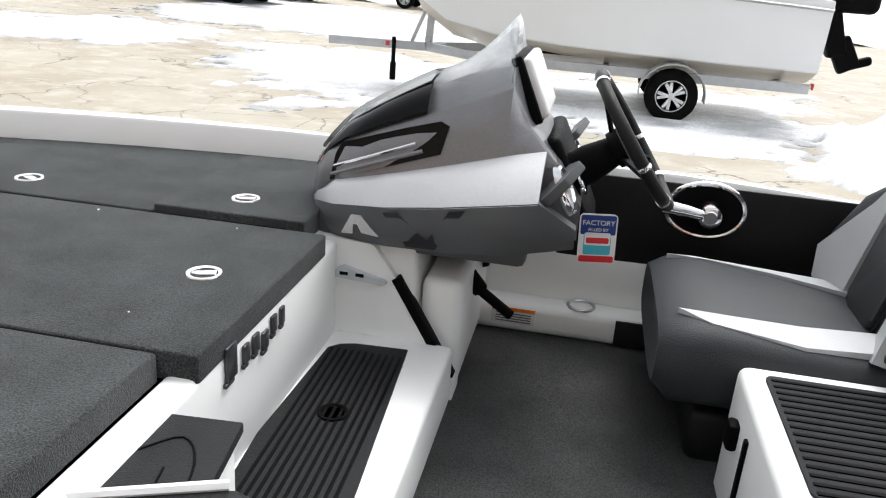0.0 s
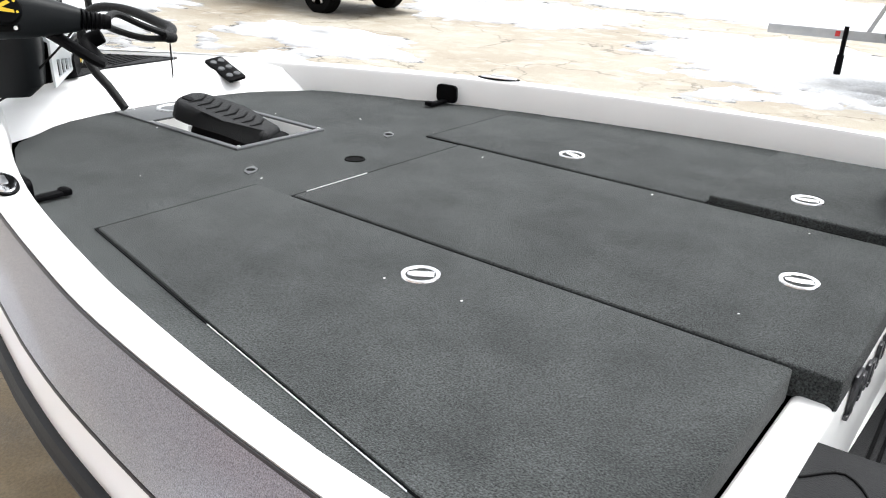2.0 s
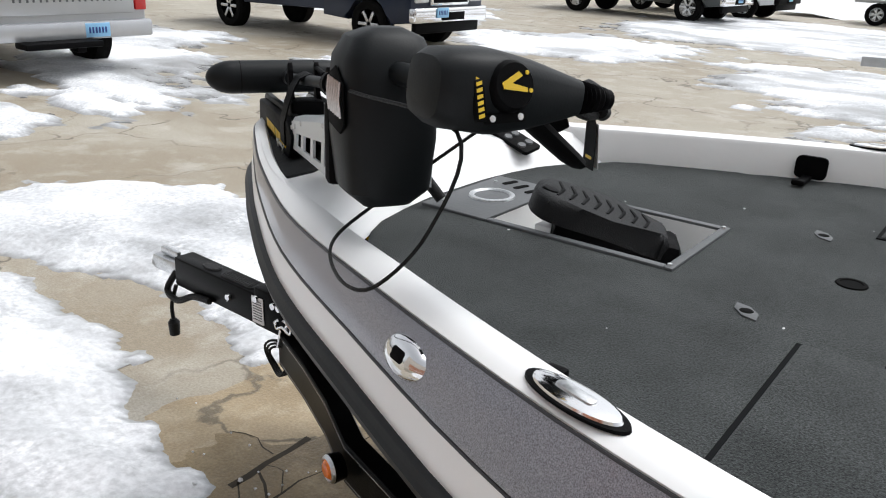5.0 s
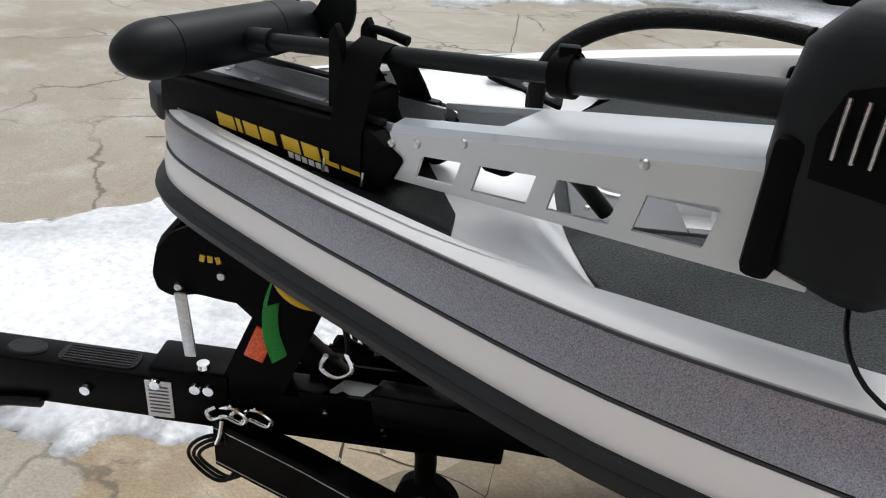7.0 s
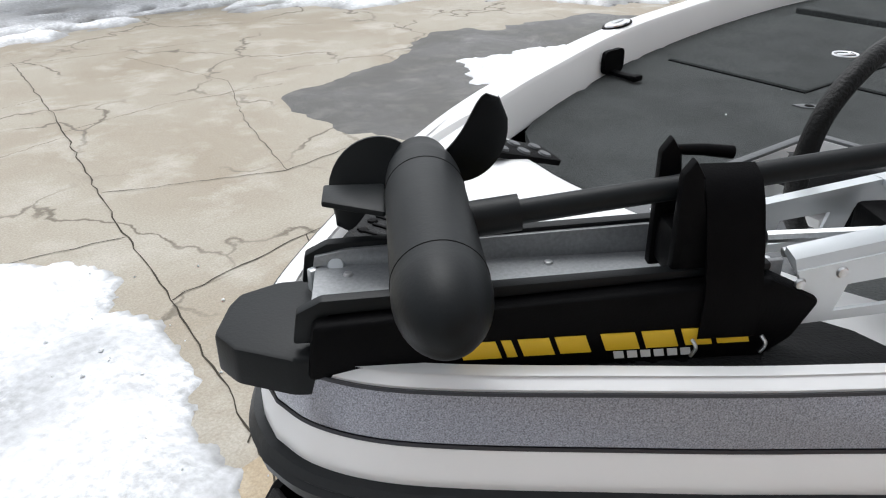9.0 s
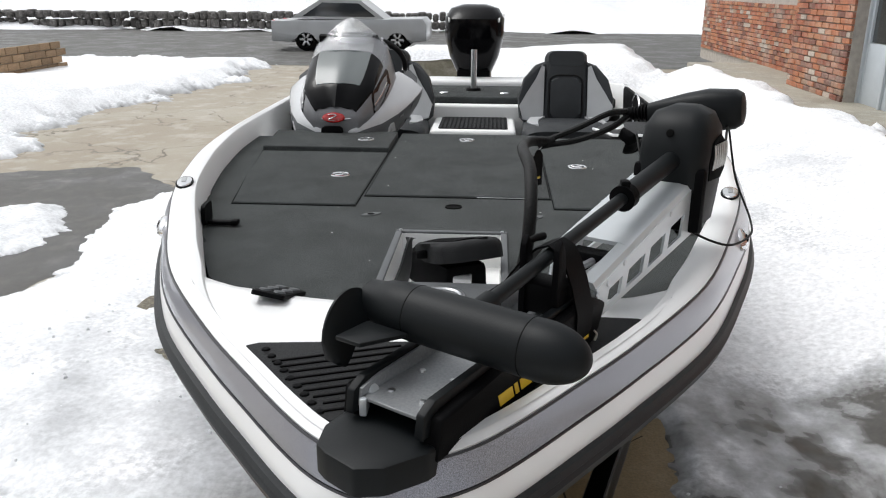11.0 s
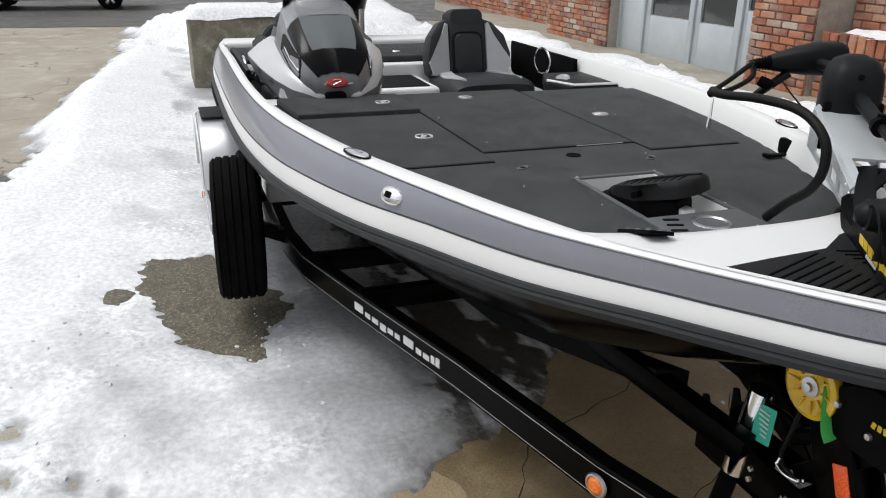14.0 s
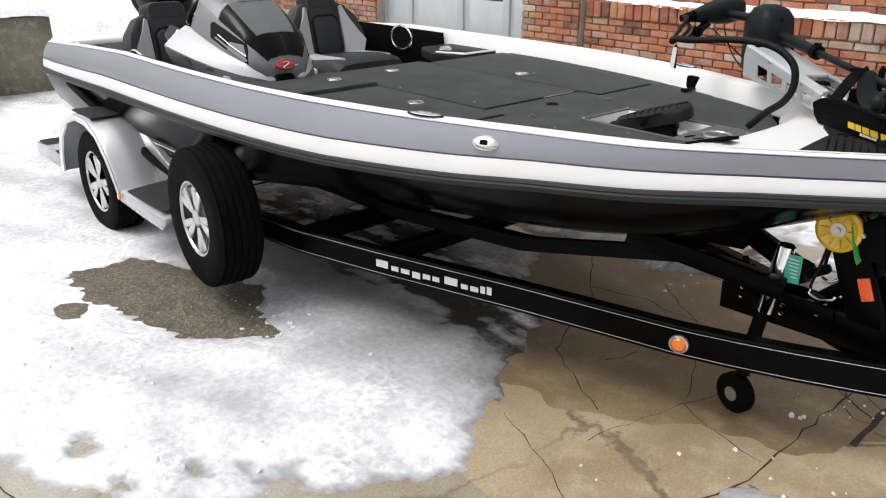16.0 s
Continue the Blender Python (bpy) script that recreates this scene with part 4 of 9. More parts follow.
M["hull"] = hull_mat()
rings = [hull_ring(p, n) for p, n in zip(port_line, sheer_out)]
bm = B()
loft(bm, rings, False, False)
loft(bm, [[Vector((v.x, -v.y, v.z)) for v in r] for r in rings], False, False)
bmesh.ops.remove_doubles(bm, verts=bm.verts, dist=0.03 * 0.1)
part("hull", bm, "hull", boat, "glossy black hull with white and grey stern graphics")
bm = B()
r0 = rings[0]
bm.faces.new([bm.verts.new(v) for v in r0] + [bm.verts.new(Vector((v.x, -v.y, v.z))) for v in r0[::-1]])
part("transom", bm, "gel_white", boat)

# ---------------------------------------------------------------- bow deck and carpeted deck


def inner_y(x, extra=0.0):
    """Half width of the deck between the gunwale walls."""
    best = None
    for p, n in zip(port_line, sheer_out):
        q = (p.x - n.x * (wall_in(p.x) + extra), p.y - n.y * (wall_in(p.x) + extra))
        if best is None or abs(q[0] - x) < abs(best[0] - x):
            best = q
    return max(best[1], 0.0)


FRONT = 0.985
deck_pts = []
x = -1.30
while x < FRONT - 0.001:
    deck_pts.append((x, inner_y(x) + 0.004))
    x += 0.06
corner = deck_pts[-1]
deck_edge = [q for q in deck_pts if q[0] < 0.76] + [(0.80, inner_y(0.80) - 0.010), (0.86, 0.485), (0.905, 0.425), (0.94, 0.35), (0.963, 0.24), (0.977, 0.14), (FRONT, 0.02)]
REC = (0.315, 0.93, -0.145, 0.165)


def deck_half(bm, s, zt):
    """Carpet slab on one side of the pedal well."""
    xs = sorted({round(q[0], 4) for q in deck_edge} | {REC[0], REC[1]})
    ex, ey = [q[0] for q in deck_edge], [q[1] for q in deck_edge]
    cols = []
    for xx in xs:
        yo = lerp(ex, ey, xx)
        yi = (REC[3] if s > 0 else -REC[2])
        cols.append((xx, yi, yo))
    for (xa, ya, yb), (xc, yc, yd) in zip(cols[:-1], cols[1:]):
        mid = (xa + xc) / 2
        lo_a, lo_c = (ya, yc) if REC[0] < mid < REC[1] else (0.0, 0.0)
        vs = [bm.verts.new((xa, s * lo_a, zt)), bm.verts.new((xc, s * lo_c, zt)), bm.verts.new((xc, s * yd, zt)), bm.verts.new((xa, s * yb, zt))]
        bm.faces.new(vs if s > 0 else vs[::-1])


bm = B()
deck_half(bm, 1, DECK)
deck_half(bm, -1, DECK)
bmesh.ops.remove_doubles(bm, verts=bm.verts, dist=0.0005)
ext = bmesh.ops.extrude_face_region(bm, geom=list(bm.faces))
bmesh.ops.translate(bm, verts=[v for v in ext["geom"] if isinstance(v, bmesh.types.BMVert)], vec=(0, 0, -0.02))
part("front_deck", bm, "carpet", boat, "dark grey carpeted casting deck")

# white bow moulding ahead of the carpet: a sloping lip, then the flat bow deck
bm = B()
rows = []
for u, (xx, zz) in enumerate(((FRONT - 0.02, DECK - 0.01), (FRONT + 0.012, DECK + 0.012), (FRONT + 0.055, 1.130), (FRONT + 0.085, 1.150), (FRONT + 0.13, 1.158))):
    rows.append([Vector((xx - 0.13 * abs(v) ** 3, v * (inner_y(xx - 0.13 * abs(v) ** 3) + 0.014 + 0.002 * u), zz)) for v in np.linspace(-1, 1, 25)])
for a in np.linspace(0, 1, 14)[1:]:
    xx = FRONT + 0.13 + a * (1.63 - FRONT - 0.13)
    rows.append([Vector((xx - 0.13 * abs(v) ** 3 * (1 - a), v * max(inner_y(xx - 0.13 * abs(v) ** 3 * (1 - a), -0.022), 0.004), 1.158)) for v in np.linspace(-1, 1, 25)])
loft(bm, rows, False, False)
part("bow_deck", bm, "gel_white", boat, "moulded white bow deck")


def carpet_lid(name, poly, z0, z1, latch=None, turn=0.0, label="dark carpeted hatch lid with a chrome flush latch"):
    bm = B()
    cx, cy = sum(q[0] for q in poly) / len(poly), sum(q[1] for q in poly) / len(poly)
    # near-black strip added for the shade in the gap round the lid
    wide = [(px + (0.008 if px > cx else -0.003), py + (0.003 if py > cy else -0.003)) for px, py in poly]
    prism(bm, [(min(px, 0.9) if px > -1.28 else -1.285, py) for px, py in wide], DECK - 0.01, DECK + 0.003)
    part("gasket", bm, "seam", boat, "near-black strip standing for the shaded gap round the hatch lid")
    bm = B()
    prism(bm, poly, z0, z1, bevel=0.006, seg=3)
    lid = part(name, bm, "carpet", boat, label)
    if latch:
        lx, ly = latch
        m = pose(lx, ly, z1, 0, 0, turn)
        b2 = B()
        lathe(b2, [(0.030, -0.004), (0.030, 0.001), (0.034, 0.0035), (0.039, 0.003), (0.041, 0.0), (0.041, -0.004)], m, 28)
        ring = part("latch", b2, "chrome", lid, "round chrome flush latch")
        b2 = B()
        lathe(b2, [(0.0, -0.001), (0.030, -0.001), (0.030, -0.003)], m, 24)
        part("latch_dish", b2, "plate_grey", ring)
        b2 = B()
        prism(b2, [(-0.027, -0.012), (0.012, -0.013), (0.027, -0.006), (0.027, 0.006), (0.012, 0.013), (-0.027, 0.012)], -0.001, 0.0035, m, bevel=0.0015)
        part("latch_lever", b2, "chrome", ring)
    return lid


LID = 1.084
carpet_lid("hatch_lid", [(0.004, 0.354), (-1.327, 0.360), (-1.327, 1.015), (-1.06, 0.982), (-0.5, 0.880), (0.004, 0.785)], 1.028, LID, (-0.662, 0.495), 35)
carpet_lid("hatch_lid", [(-0.128, 0.346), (-0.128, -0.334), (-1.40, -0.345), (-1.40, 0.352)], 1.028, LID, (-1.235, 0.0), 20)
carpet_lid("hatch_lid", [(0.012, -0.348), (0.012, -0.79), (-0.45, -0.872), (-0.903, -0.942), (-0.903, -0.352)], 1.04, LID, (-0.437, -0.486), -30)
carpet_lid("hatch_lid", [(-0.911, -0.352), (-0.911, -0.945), (-1.335, -0.985), (-1.335, -0.358)], 1.045, LID + 0.020, (-1.114, -0.489), 15, "raised carpeted hatch lid with a chrome flush latch")

bm = B()
bar(bm, (-1.05, 0.9846, DECK + 0.0018), (-0.52, 0.8876, DECK + 0.0018), 0.0010, 0.003, 0.0003)
part("liner_edge", bm, "gel_white", boat, "white moulding edge showing beside the lid")
bm = B()
bar(bm, (-0.1245, 0.30, DECK + 0.0035), (-0.1245, 0.08, DECK + 0.0035), 0.0014, 0.003, 0.0004)
part("liner_edge", bm, "gel_white", boat)

for yy in (0.28, -0.275):
    bm = B()
    prism(bm, [(-0.040, 0.0), (-0.016, -0.016), (0.016, -0.016), (0.040, 0.0), (0.016, 0.016), (-0.016, 0.016)], 0, 0.003, pose(0.118, yy, DECK + 0.0005, 0, 0, -48 if yy > 0 else -55), bevel=0.001)
    pl = part("mounting_plate", bm, "plate_grey", boat, "small steel deck mounting plate")
    bm = B()
    lathe(bm, [(0.0, 0.0038), (0.012, 0.0038), (0.014, 0.003), (0.014, 0.001)], pose(0.118, yy, DECK), 16)
    part("plate_hole", bm, "hole", pl)
bm = B()
lathe(bm, [(0.0, 0.001), (0.021, 0.001), (0.023, 0.003), (0.029, 0.003), (0.031, 0.0)], pose(0.0, 0.0, DECK), 28)
part("seat_socket", bm, "hole", boat, "black pedestal seat socket")

# ---------------------------------------------------------------- bow fittings of the boat


pad = [(1.158, 0.464), (1.146, 0.445), (1.144, 0.37), (1.22, 0.13), (1.295, 0.02), (1.306, -0.16), (1.318, -0.305), (1.333, -0.328), (1.46, -0.240), (1.565, -0.158), (1.625, -0.06), (1.625, 0.06), (1.565, 0.158), (1.46, 0.240), (1.32, 0.350), (1.18, 0.456)]
bm = B()
prism(bm, pad, 1.150, 1.1645, bevel=0.003)
bow_pad = part("bow_pad", bm, "step_pad", boat, "black ribbed rubber bow pad")
bm = B()
for s in (-1, 1):
    for k in range(12):
        pts = []
        for t in np.linspace(0, 1, 14):
            px, py = 1.315 + 0.027 * k + 0.10 * t, 0.03 + 0.27 * t
            if py < lerp((1.33, 1.46, 1.565, 1.625), (0.31, 0.225, 0.142, 0.045), px) and px < 1.60:
                pts.append((px, s * py, 1.1655))
        if len(pts) > 2:
            bar(bm, pts[0], pts[-1], 0.006, 0.004, 0.0015)
part("tread", bm, "black", bow_pad)
bm = B()
for k in range(9):
    for s in (-1, 1):
        t = k / 8
        lathe(bm, [(0, 0.004), (0.007, 0.003), (0.009, 0.0)], pose(1.35 + 0.22 * t, s * (0.283 - 0.15 * t), 1.1645), 8)
part("tread_bumps", bm, "black", bow_pad)

# pull-up cleats and navigation lights on the gunwale
for s in (1, -1):
    p0, n0 = min(zip(port_line, sheer_out), key=lambda q: abs(q[0].x - 0.12))
    ang = math.degrees(math.atan2(n0.y, n0.x)) - 90
    m = pose(p0.x - n0.x * 0.030, s * (p0.y - n0.y * 0.030), z_cap(p0.x) + 0.0105, 0, 0, s * ang)
    bm = B()
    lathe(bm, [(0.0, 0.009), (0.6, 0.010), (0.92, 0.007), (1.0, 0.0)], m @ Matrix.Diagonal((0.075, 0.026, 1, 1)), 28)
    cl = part("pull_up_cleat", bm, "chrome", boat, "oval chrome pull-up cleat")
    bm = B()
    lathe(bm, [(0.9, 0.004), (1.1, 0.003), (1.12, -0.001), (0.9, -0.001)], m @ Matrix.Diagonal((0.075, 0.026, 1, 1)), 28)
    part("cleat_base", bm, "black", cl)
    bm = B()
    prism(bm, rrect(-0.03, -0.008, 0.03, 0.008, 0.006), 0.008, 0.012, m, bevel=0.001)
    part("cleat_slot", bm, "steel", cl)
    p0, n0 = min(zip(port_line, sheer_out), key=lambda q: abs(q[0].x - 0.40))
    side = Vector((n0.x, s * n0.y, 0))
    zc, zg = z_cap(p0.x) - 0.005, grey_low(p0.x) + 0.004
    slope = Vector((side.x * 0.046, side.y * 0.046, zg - zc))
    up = -slope.normalized()
    along = up.cross(Vector((0, 0, 1))).normalized()
    nrm = along.cross(up).normalized()
    if nrm.dot(side) < 0:
        nrm = -nrm
        along = -along
    c = Vector((p0.x, s * p0.y, 0)) + side * 0.027 + Vector((0, 0, (zc + zg) / 2))
    m = Matrix((along, up, nrm)).transposed().to_4x4()
    m.translation = c
    bm = B()
    lathe(bm, [(0.0, 0.014), (0.5, 0.013), (0.85, 0.008), (1.0, 0.0), (1.0, -0.01)], m @ Matrix.Diagonal((0.056, 0.031, 1, 1)), 28)
    nl = part("navigation_light", bm, "chrome", boat, "oval chrome bow light set in the grey band")
    bm = B()
    prism(bm, rrect(-0.016, -0.010, 0.016, 0.010, 0.005), 0.009, 0.0155, m, bevel=0.002)
    part("lens", bm, "hole", nl)

# rod holder straps at both gunwale walls
for s, xx in ((-1, 0.28), (1, 0.25)):
    yy = inner_y(xx)
    bm = B()
    prism(bm, rrect(-0.044, -0.004, 0.044, 0.062, 0.016), -0.008, 0.006, pose(xx, s * (yy - 0.010), DECK + 0.012, 90, 0, -19 * s) @ pose(0, 0, 0, 0, 14 * s, 0), bevel=0.002)
    st = part("rod_strap_bracket", bm, "black", boat, "black retractable rod strap on the gunwale wall")
    bm = B()
    rbox(bm, xx + 0.005, s * (yy - 0.055), DECK + 0.012, 0.028, 0.09, 0.012, 0.004)
    rbox(bm, xx + 0.007, s * (yy - 0.105), DECK + 0.014, 0.036, 0.024, 0.018, 0.006)
    part("strap", bm, "black", st)

# ---------------------------------------------------------------- pedal well
bm = B()
for a, b, c, d in ((0.298, 0.318, -0.165, 0.185), (0.318, 0.76, -0.165, -0.145), (0.318, 0.76, 0.165, 0.185), (0.76, 0.955, -0.165, 0.185)):
    rbox(bm, (a + b) / 2, (c + d) / 2, DECK + 0.002, b - a, d - c, 0.010, 0.003)
well = part("pedal_well_trim", bm, "plate_grey", boat, "grey plastic trim round the foot-pedal well")
bm = B()
for x0, x1, y0, y1, z0, z1 in ((0.315, 0.77, -0.146, 0.166, 0.96, 0.968), (0.314, 0.32, -0.146, 0.166, 0.96, DECK), (0.76, 0.77, -0.146, 0.166, 0.96, DECK), (0.315, 0.77, -0.152, -0.144, 0.96, DECK), (0.315, 0.77, 0.164, 0.172, 0.96, DECK)):
    rbox(bm, (x0 + x1) / 2, (y0 + y1) / 2, (z0 + z1) / 2, x1 - x0, y1 - y0, z1 - z0, 0)
part("pedal_well", bm, "liner", well, "white-lined pedal well")
bm = B()
lathe(bm, [(0.046, -0.055), (0.046, 0.006), (0.050, 0.010), (0.059, 0.009), (0.061, 0.004)], pose(0.858, 0.015, DECK + 0.002), 32)
lathe(bm, [(0, -0.054), (0.046, -0.055)], pose(0.858, 0.015, DECK + 0.002), 32)
part("cup_holder", bm, "steel", boat, "stainless steel cup holder in the deck")
bm = B()
for k, yy in enumerate((-0.09, -0.105, -0.12)):
    prism(bm, rrect(-0.026, -0.008, 0.026, 0.008, 0.007), 0.006, 0.009, pose(0.80 + 0.045 * k, yy, DECK, 0, 0, 75), bevel=0)
pieces("tool_slot", bm, "hole", well)
bm = B()
for xx, yy in ((0.925, -0.10), (0.925, 0.13), (0.31, -0.15), (0.31, 0.17)):
    lathe(bm, [(0, 0.012), (0.005, 0.011), (0.006, 0.006)], pose(xx, yy, DECK), 8)
pieces("screw", bm, "steel", well)

pedal = thing("foot_pedal", 0.52, 0.02, 0.97, "black ribbed trolling-motor foot pedal in the deck well", "foot pedal")
tilt = pose(0.545, 0.030, 1.100, 0, -17, 27)
outline = [(-0.165, -0.045), (-0.15, -0.062), (-0.02, -0.066), (0.05, -0.080), (0.11, -0.088), (0.145, -0.075), (0.165, -0.035), (0.165, 0.035), (0.145, 0.075), (0.11, 0.088), (0.05, 0.078), (-0.02, 0.062), (-0.15, 0.058), (-0.165, 0.045)]
bm = B()
outline = [(px * 1.0, py * 1.12) for px, py in outline]
prism(bm, outline, -0.026, 0.030, tilt, bevel=0.024, seg=4)
tread = part("tread", bm, "step_pad", pedal, "rubber pedal tread")
bm = B()
for k in range(8):
    xx = -0.11 + 0.030 * k
    tube(bm, [tilt @ Vector((xx + 0.012, -0.050 - 0.001 * k, 0.028)), tilt @ Vector((xx, 0, 0.031)), tilt @ Vector((xx + 0.012, 0.048 + 0.001 * k, 0.028))], 0.0045, 6)
part("ribs", bm, "black", tread)
bm = B()
rbox(bm, 0.0, 0.0, 0.0, 0.30, 0.13, 0.11, 0.02, 2)
bmesh.ops.transform(bm, matrix=pose(0.515, 0.005, 1.022, 0, -6, 28), verts=bm.verts)
part("base", bm, "black", pedal)
bm = B()
lathe(bm, [(0, 0.034), (0.018, 0.033), (0.022, 0.026)], tilt @ pose(0.13, 0.03, 0), 16)
lathe(bm, [(0, 0.018), (0.012, 0.018), (0.014, -0.02)], axis(0.56, -0.06, 1.09, (0.4, -1, 0)), 14)
pieces("switch", bm, "black", pedal)
bm = B()
rbox(bm, 0.66, 0.06, 1.055, 0.05, 0.05, 0.02, 0.004)
part("label", bm, "white", pedal, "small white warning label")

# switch panel on the bow moulding
bm = B()
tp = axis(1.037, -0.341, 1.153, (-0.30, 0.17, 0.94)) @ pose(0, 0, 0, 0, 0, 25) @ Matrix.Diagonal((1.18, 1.18, 1, 1))
prism(bm, rrect(-0.032, -0.075, 0.032, 0.075, 0.008), -0.004, 0.007, tp, bevel=0.003)
sp = part("outlet_panel", bm, "black", boat, "black tackle panel with round sockets")
bm = B()
for k in range(3):
    for j in (-1, 1):
        lathe(bm, [(0.006, 0.011), (0.010, 0.011), (0.012, 0.006)], tp @ pose(0.014 * j, -0.046 + 0.046 * k, 0), 14)
pieces("socket", bm, "plate_grey", sp)

# ---------------------------------------------------------------- cockpit liner
bm = B()
for x0, x1, y0, y1, z0, z1 in ((-1.40, -1.33, -0.45, 1.04, 0.74, 1.035), (-1.74, -1.36, -0.46, 0.95, 0.52, 0.762), (-1.62, -1.33, -1.06, -0.47, 0.55, 1.05)):
    rbox(bm, (x0 + x1) / 2, (y0 + y1) / 2, (z0 + z1) / 2, x1 - x0, y1 - y0, z1 - z0, 0.018, 3)
part("step_moulding", bm, "liner", boat, "white moulded step between decks")
# cheek beside the step, sloping down aft
bm = B()
cheek = [(-1.32, 1.045), (-1.50, 1.035), (-1.56, 0.955), (-1.745, 0.655), (-1.75, 0.53), (-1.32, 0.53)]
prism(bm, [(x, z) for x, z in cheek], 0.445, 0.56, pose(0, 0, 0, 90, 0, 0), bevel=0.012, seg=3)
chk = part("step_cheek", bm, "liner", boat, "white moulded cheek beside the step")
bm = B()
bar(bm, (-1.565, -0.462, 0.945), (-1.738, -0.462, 0.665), 0.042, 0.024, 0.003, up=(0.85, 0, 0.52))
for k in range(22):
    t = k / 21
    rbox(bm, -1.565 - 0.173 * t + 0.012, -0.462, 0.945 - 0.28 * t + 0.007, 0.006, 0.032, 0.006, 0.001)
part("edge_strip", bm, "black", chk, "ribbed black edge strip")
bm = B()
prism(bm, [(-1.40, 0.955), (-1.395, 0.935), (-1.53, 0.925), (-1.545, 0.93), (-1.54, 0.938), (-1.42, 0.968)], 0.425, 0.447, pose(0, 0, 0, 90, 0, 0), bevel=0.003)
hk = part("tool_hook", bm, "alu", chk, "small triangular tool holder")
bm = B()
for xx in (-1.425, -1.47):
    rbox(bm, xx, -0.424, 0.948, 0.024, 0.004, 0.010, 0.002)
pieces("tool_hole", bm, "hole", hk)
# step pad with ribs and drain
bm = B()
prism(bm, [(-1.415, -0.33), (-1.44, -0.36), (-1.48, -0.375), (-1.625, -0.385), (-1.685, 0.50), (-1.43, 0.50), (-1.40, 0.10)], 0.762, 0.768, bevel=0.002)
sp = part("step_pad", bm, "step_pad", boat, "black ribbed step pad with a drain hole")
bm = B()
for k in range(11):
    xa = -1.425 - 0.019 * k
    bar(bm, (xa - 0.003, -0.33, 0.7685), (xa - 0.025, 0.49, 0.7685), 0.008, 0.004, 0.001)
part("tread", bm, "black", sp)
bm = B()
lathe(bm, [(0, 0.0), (0.026, 0.0), (0.030, 0.006), (0.036, 0.005), (0.038, -0.002)], pose(-1.533, -0.022, 0.768), 24)
part("drain", bm, "hole", sp)
# dark script bars on the riser
bm = B()
rng2 = random.Random(8)
for k, w in enumerate((0.055, 0.032, 0.036, 0.036, 0.032, 0.028)):
    y = 0.20 - 0.048 * k - (0.02 if k else 0)
    h = 0.075 if k == 0 else 0.042
    rbox(bm, -1.405, y + 0.03, 1.005 + h / 2 - 0.03 - (0.016 if k == 3 else 0), 0.008, w * 0.82, h, 0.003)
    rbox(bm, -1.405, y + 0.03 + w * 0.2, 1.005 - 0.034 - (0.016 if k == 3 else 0), 0.008, w * 0.7, 0.010, 0.002)
part("script_badge", bm, "pin", boat, "dark raised script badge")
# port locker lid with an embossed outline
bm = B()
prism(bm, [(-1.345, 0.445), (-1.522, 0.430), (-1.60, 0.98), (-1.345, 1.02)], 1.005, 1.022, bevel=0.004)
ll = part("locker_lid", bm, "step_pad", boat, "black textured locker lid with an embossed emblem")
bm = B()
tube(bm, [(-1.40, 0.55, 1.0225), (-1.45, 0.50, 1.0225), (-1.50, 0.56, 1.0225), (-1.53, 0.70, 1.0225)], 0.0022, 6, 4)
tube(bm, [(-1.39, 0.62, 1.0225), (-1.40, 0.70, 1.0225), (-1.42, 0.80, 1.0225)], 0.0022, 6, 4)
tube(bm, [(-1.46, 0.58, 1.0225), (-1.48, 0.68, 1.0225), (-1.50, 0.78, 1.0225)], 0.0022, 6, 4)
part("emblem", bm, "black", ll)
bm = B()
rbox(bm, -1.44, 0.74, 0.88, 0.17, 0.56, 0.26, 0.02, 3)
part("locker_moulding", bm, "liner", boat, "white moulded locker box")
bm = B()
prism(bm, [(-1.675, 0.46), (-1.72, 0.50), (-1.70, 0.60), (-1.655, 0.56)], 0.77, 0.785, bevel=0.004)
part("latch_cover", bm, "black", boat)

# cockpit floor and side shelves
bm = B()
rbox(bm, -2.45, 0.0, 0.575, 1.43, 2.04, 0.04, 0.006)
part("cockpit_floor", bm, "floor_carpet", boat, "dark grey carpeted cockpit floor with grit")
bm = B()
for s in (1, -1):
    rbox(bm, -2.45, s * 1.010, 0.645, 1.50, 0.11, 0.11, 0.03, 3)
    rbox(bm, -2.45, s * 1.070, 0.79, 1.50, 0.03, 0.30, 0.01, 3)
rbox(bm, -1.69, -0.78, 0.77, 0.12, 0.58, 0.34, 0.03, 3)
pieces("side_moulding", bm, "liner", boat, "white moulded cockpit side shelf")
bm = B()
lathe(bm, [(0.038, -0.04), (0.038, 0.003), (0.043, 0.007), (0.049, 0.004), (0.05, -0.001)], pose(-2.086, -1.008, 0.699), 28)
lathe(bm, [(0, -0.039), (0.038, -0.04)], pose(-2.086, -1.008, 0.699), 28)
part("cup_holder", bm, "steel", boat, "stainless steel cup holder")
bm = B()
rbox(bm, -2.30, -0.953, 0.645, 0.19, 0.012, 0.085, 0.003)
part("side_pocket", bm, "step_pad", boat, "black side pocket")
bm = B()
rbox(bm, -1.865, -0.952, 0.655, 0.150, 0.006, 0.060, 0.002)
wl_ = part("warning_label", bm, "white", boat, "white warning label with an orange heading")
bm = B()
rbox(bm, -1.865, -0.9485, 0.677, 0.146, 0.004, 0.012, 0.0005)
part("label_heading", bm, "orange", wl_)
bm = B()
for k in range(4):
    rbox(bm, -1.865, -0.9485, 0.661 - 0.009 * k, 0.12, 0.003, 0.003, 0)
part("label_print", bm, "plate_grey", wl_)
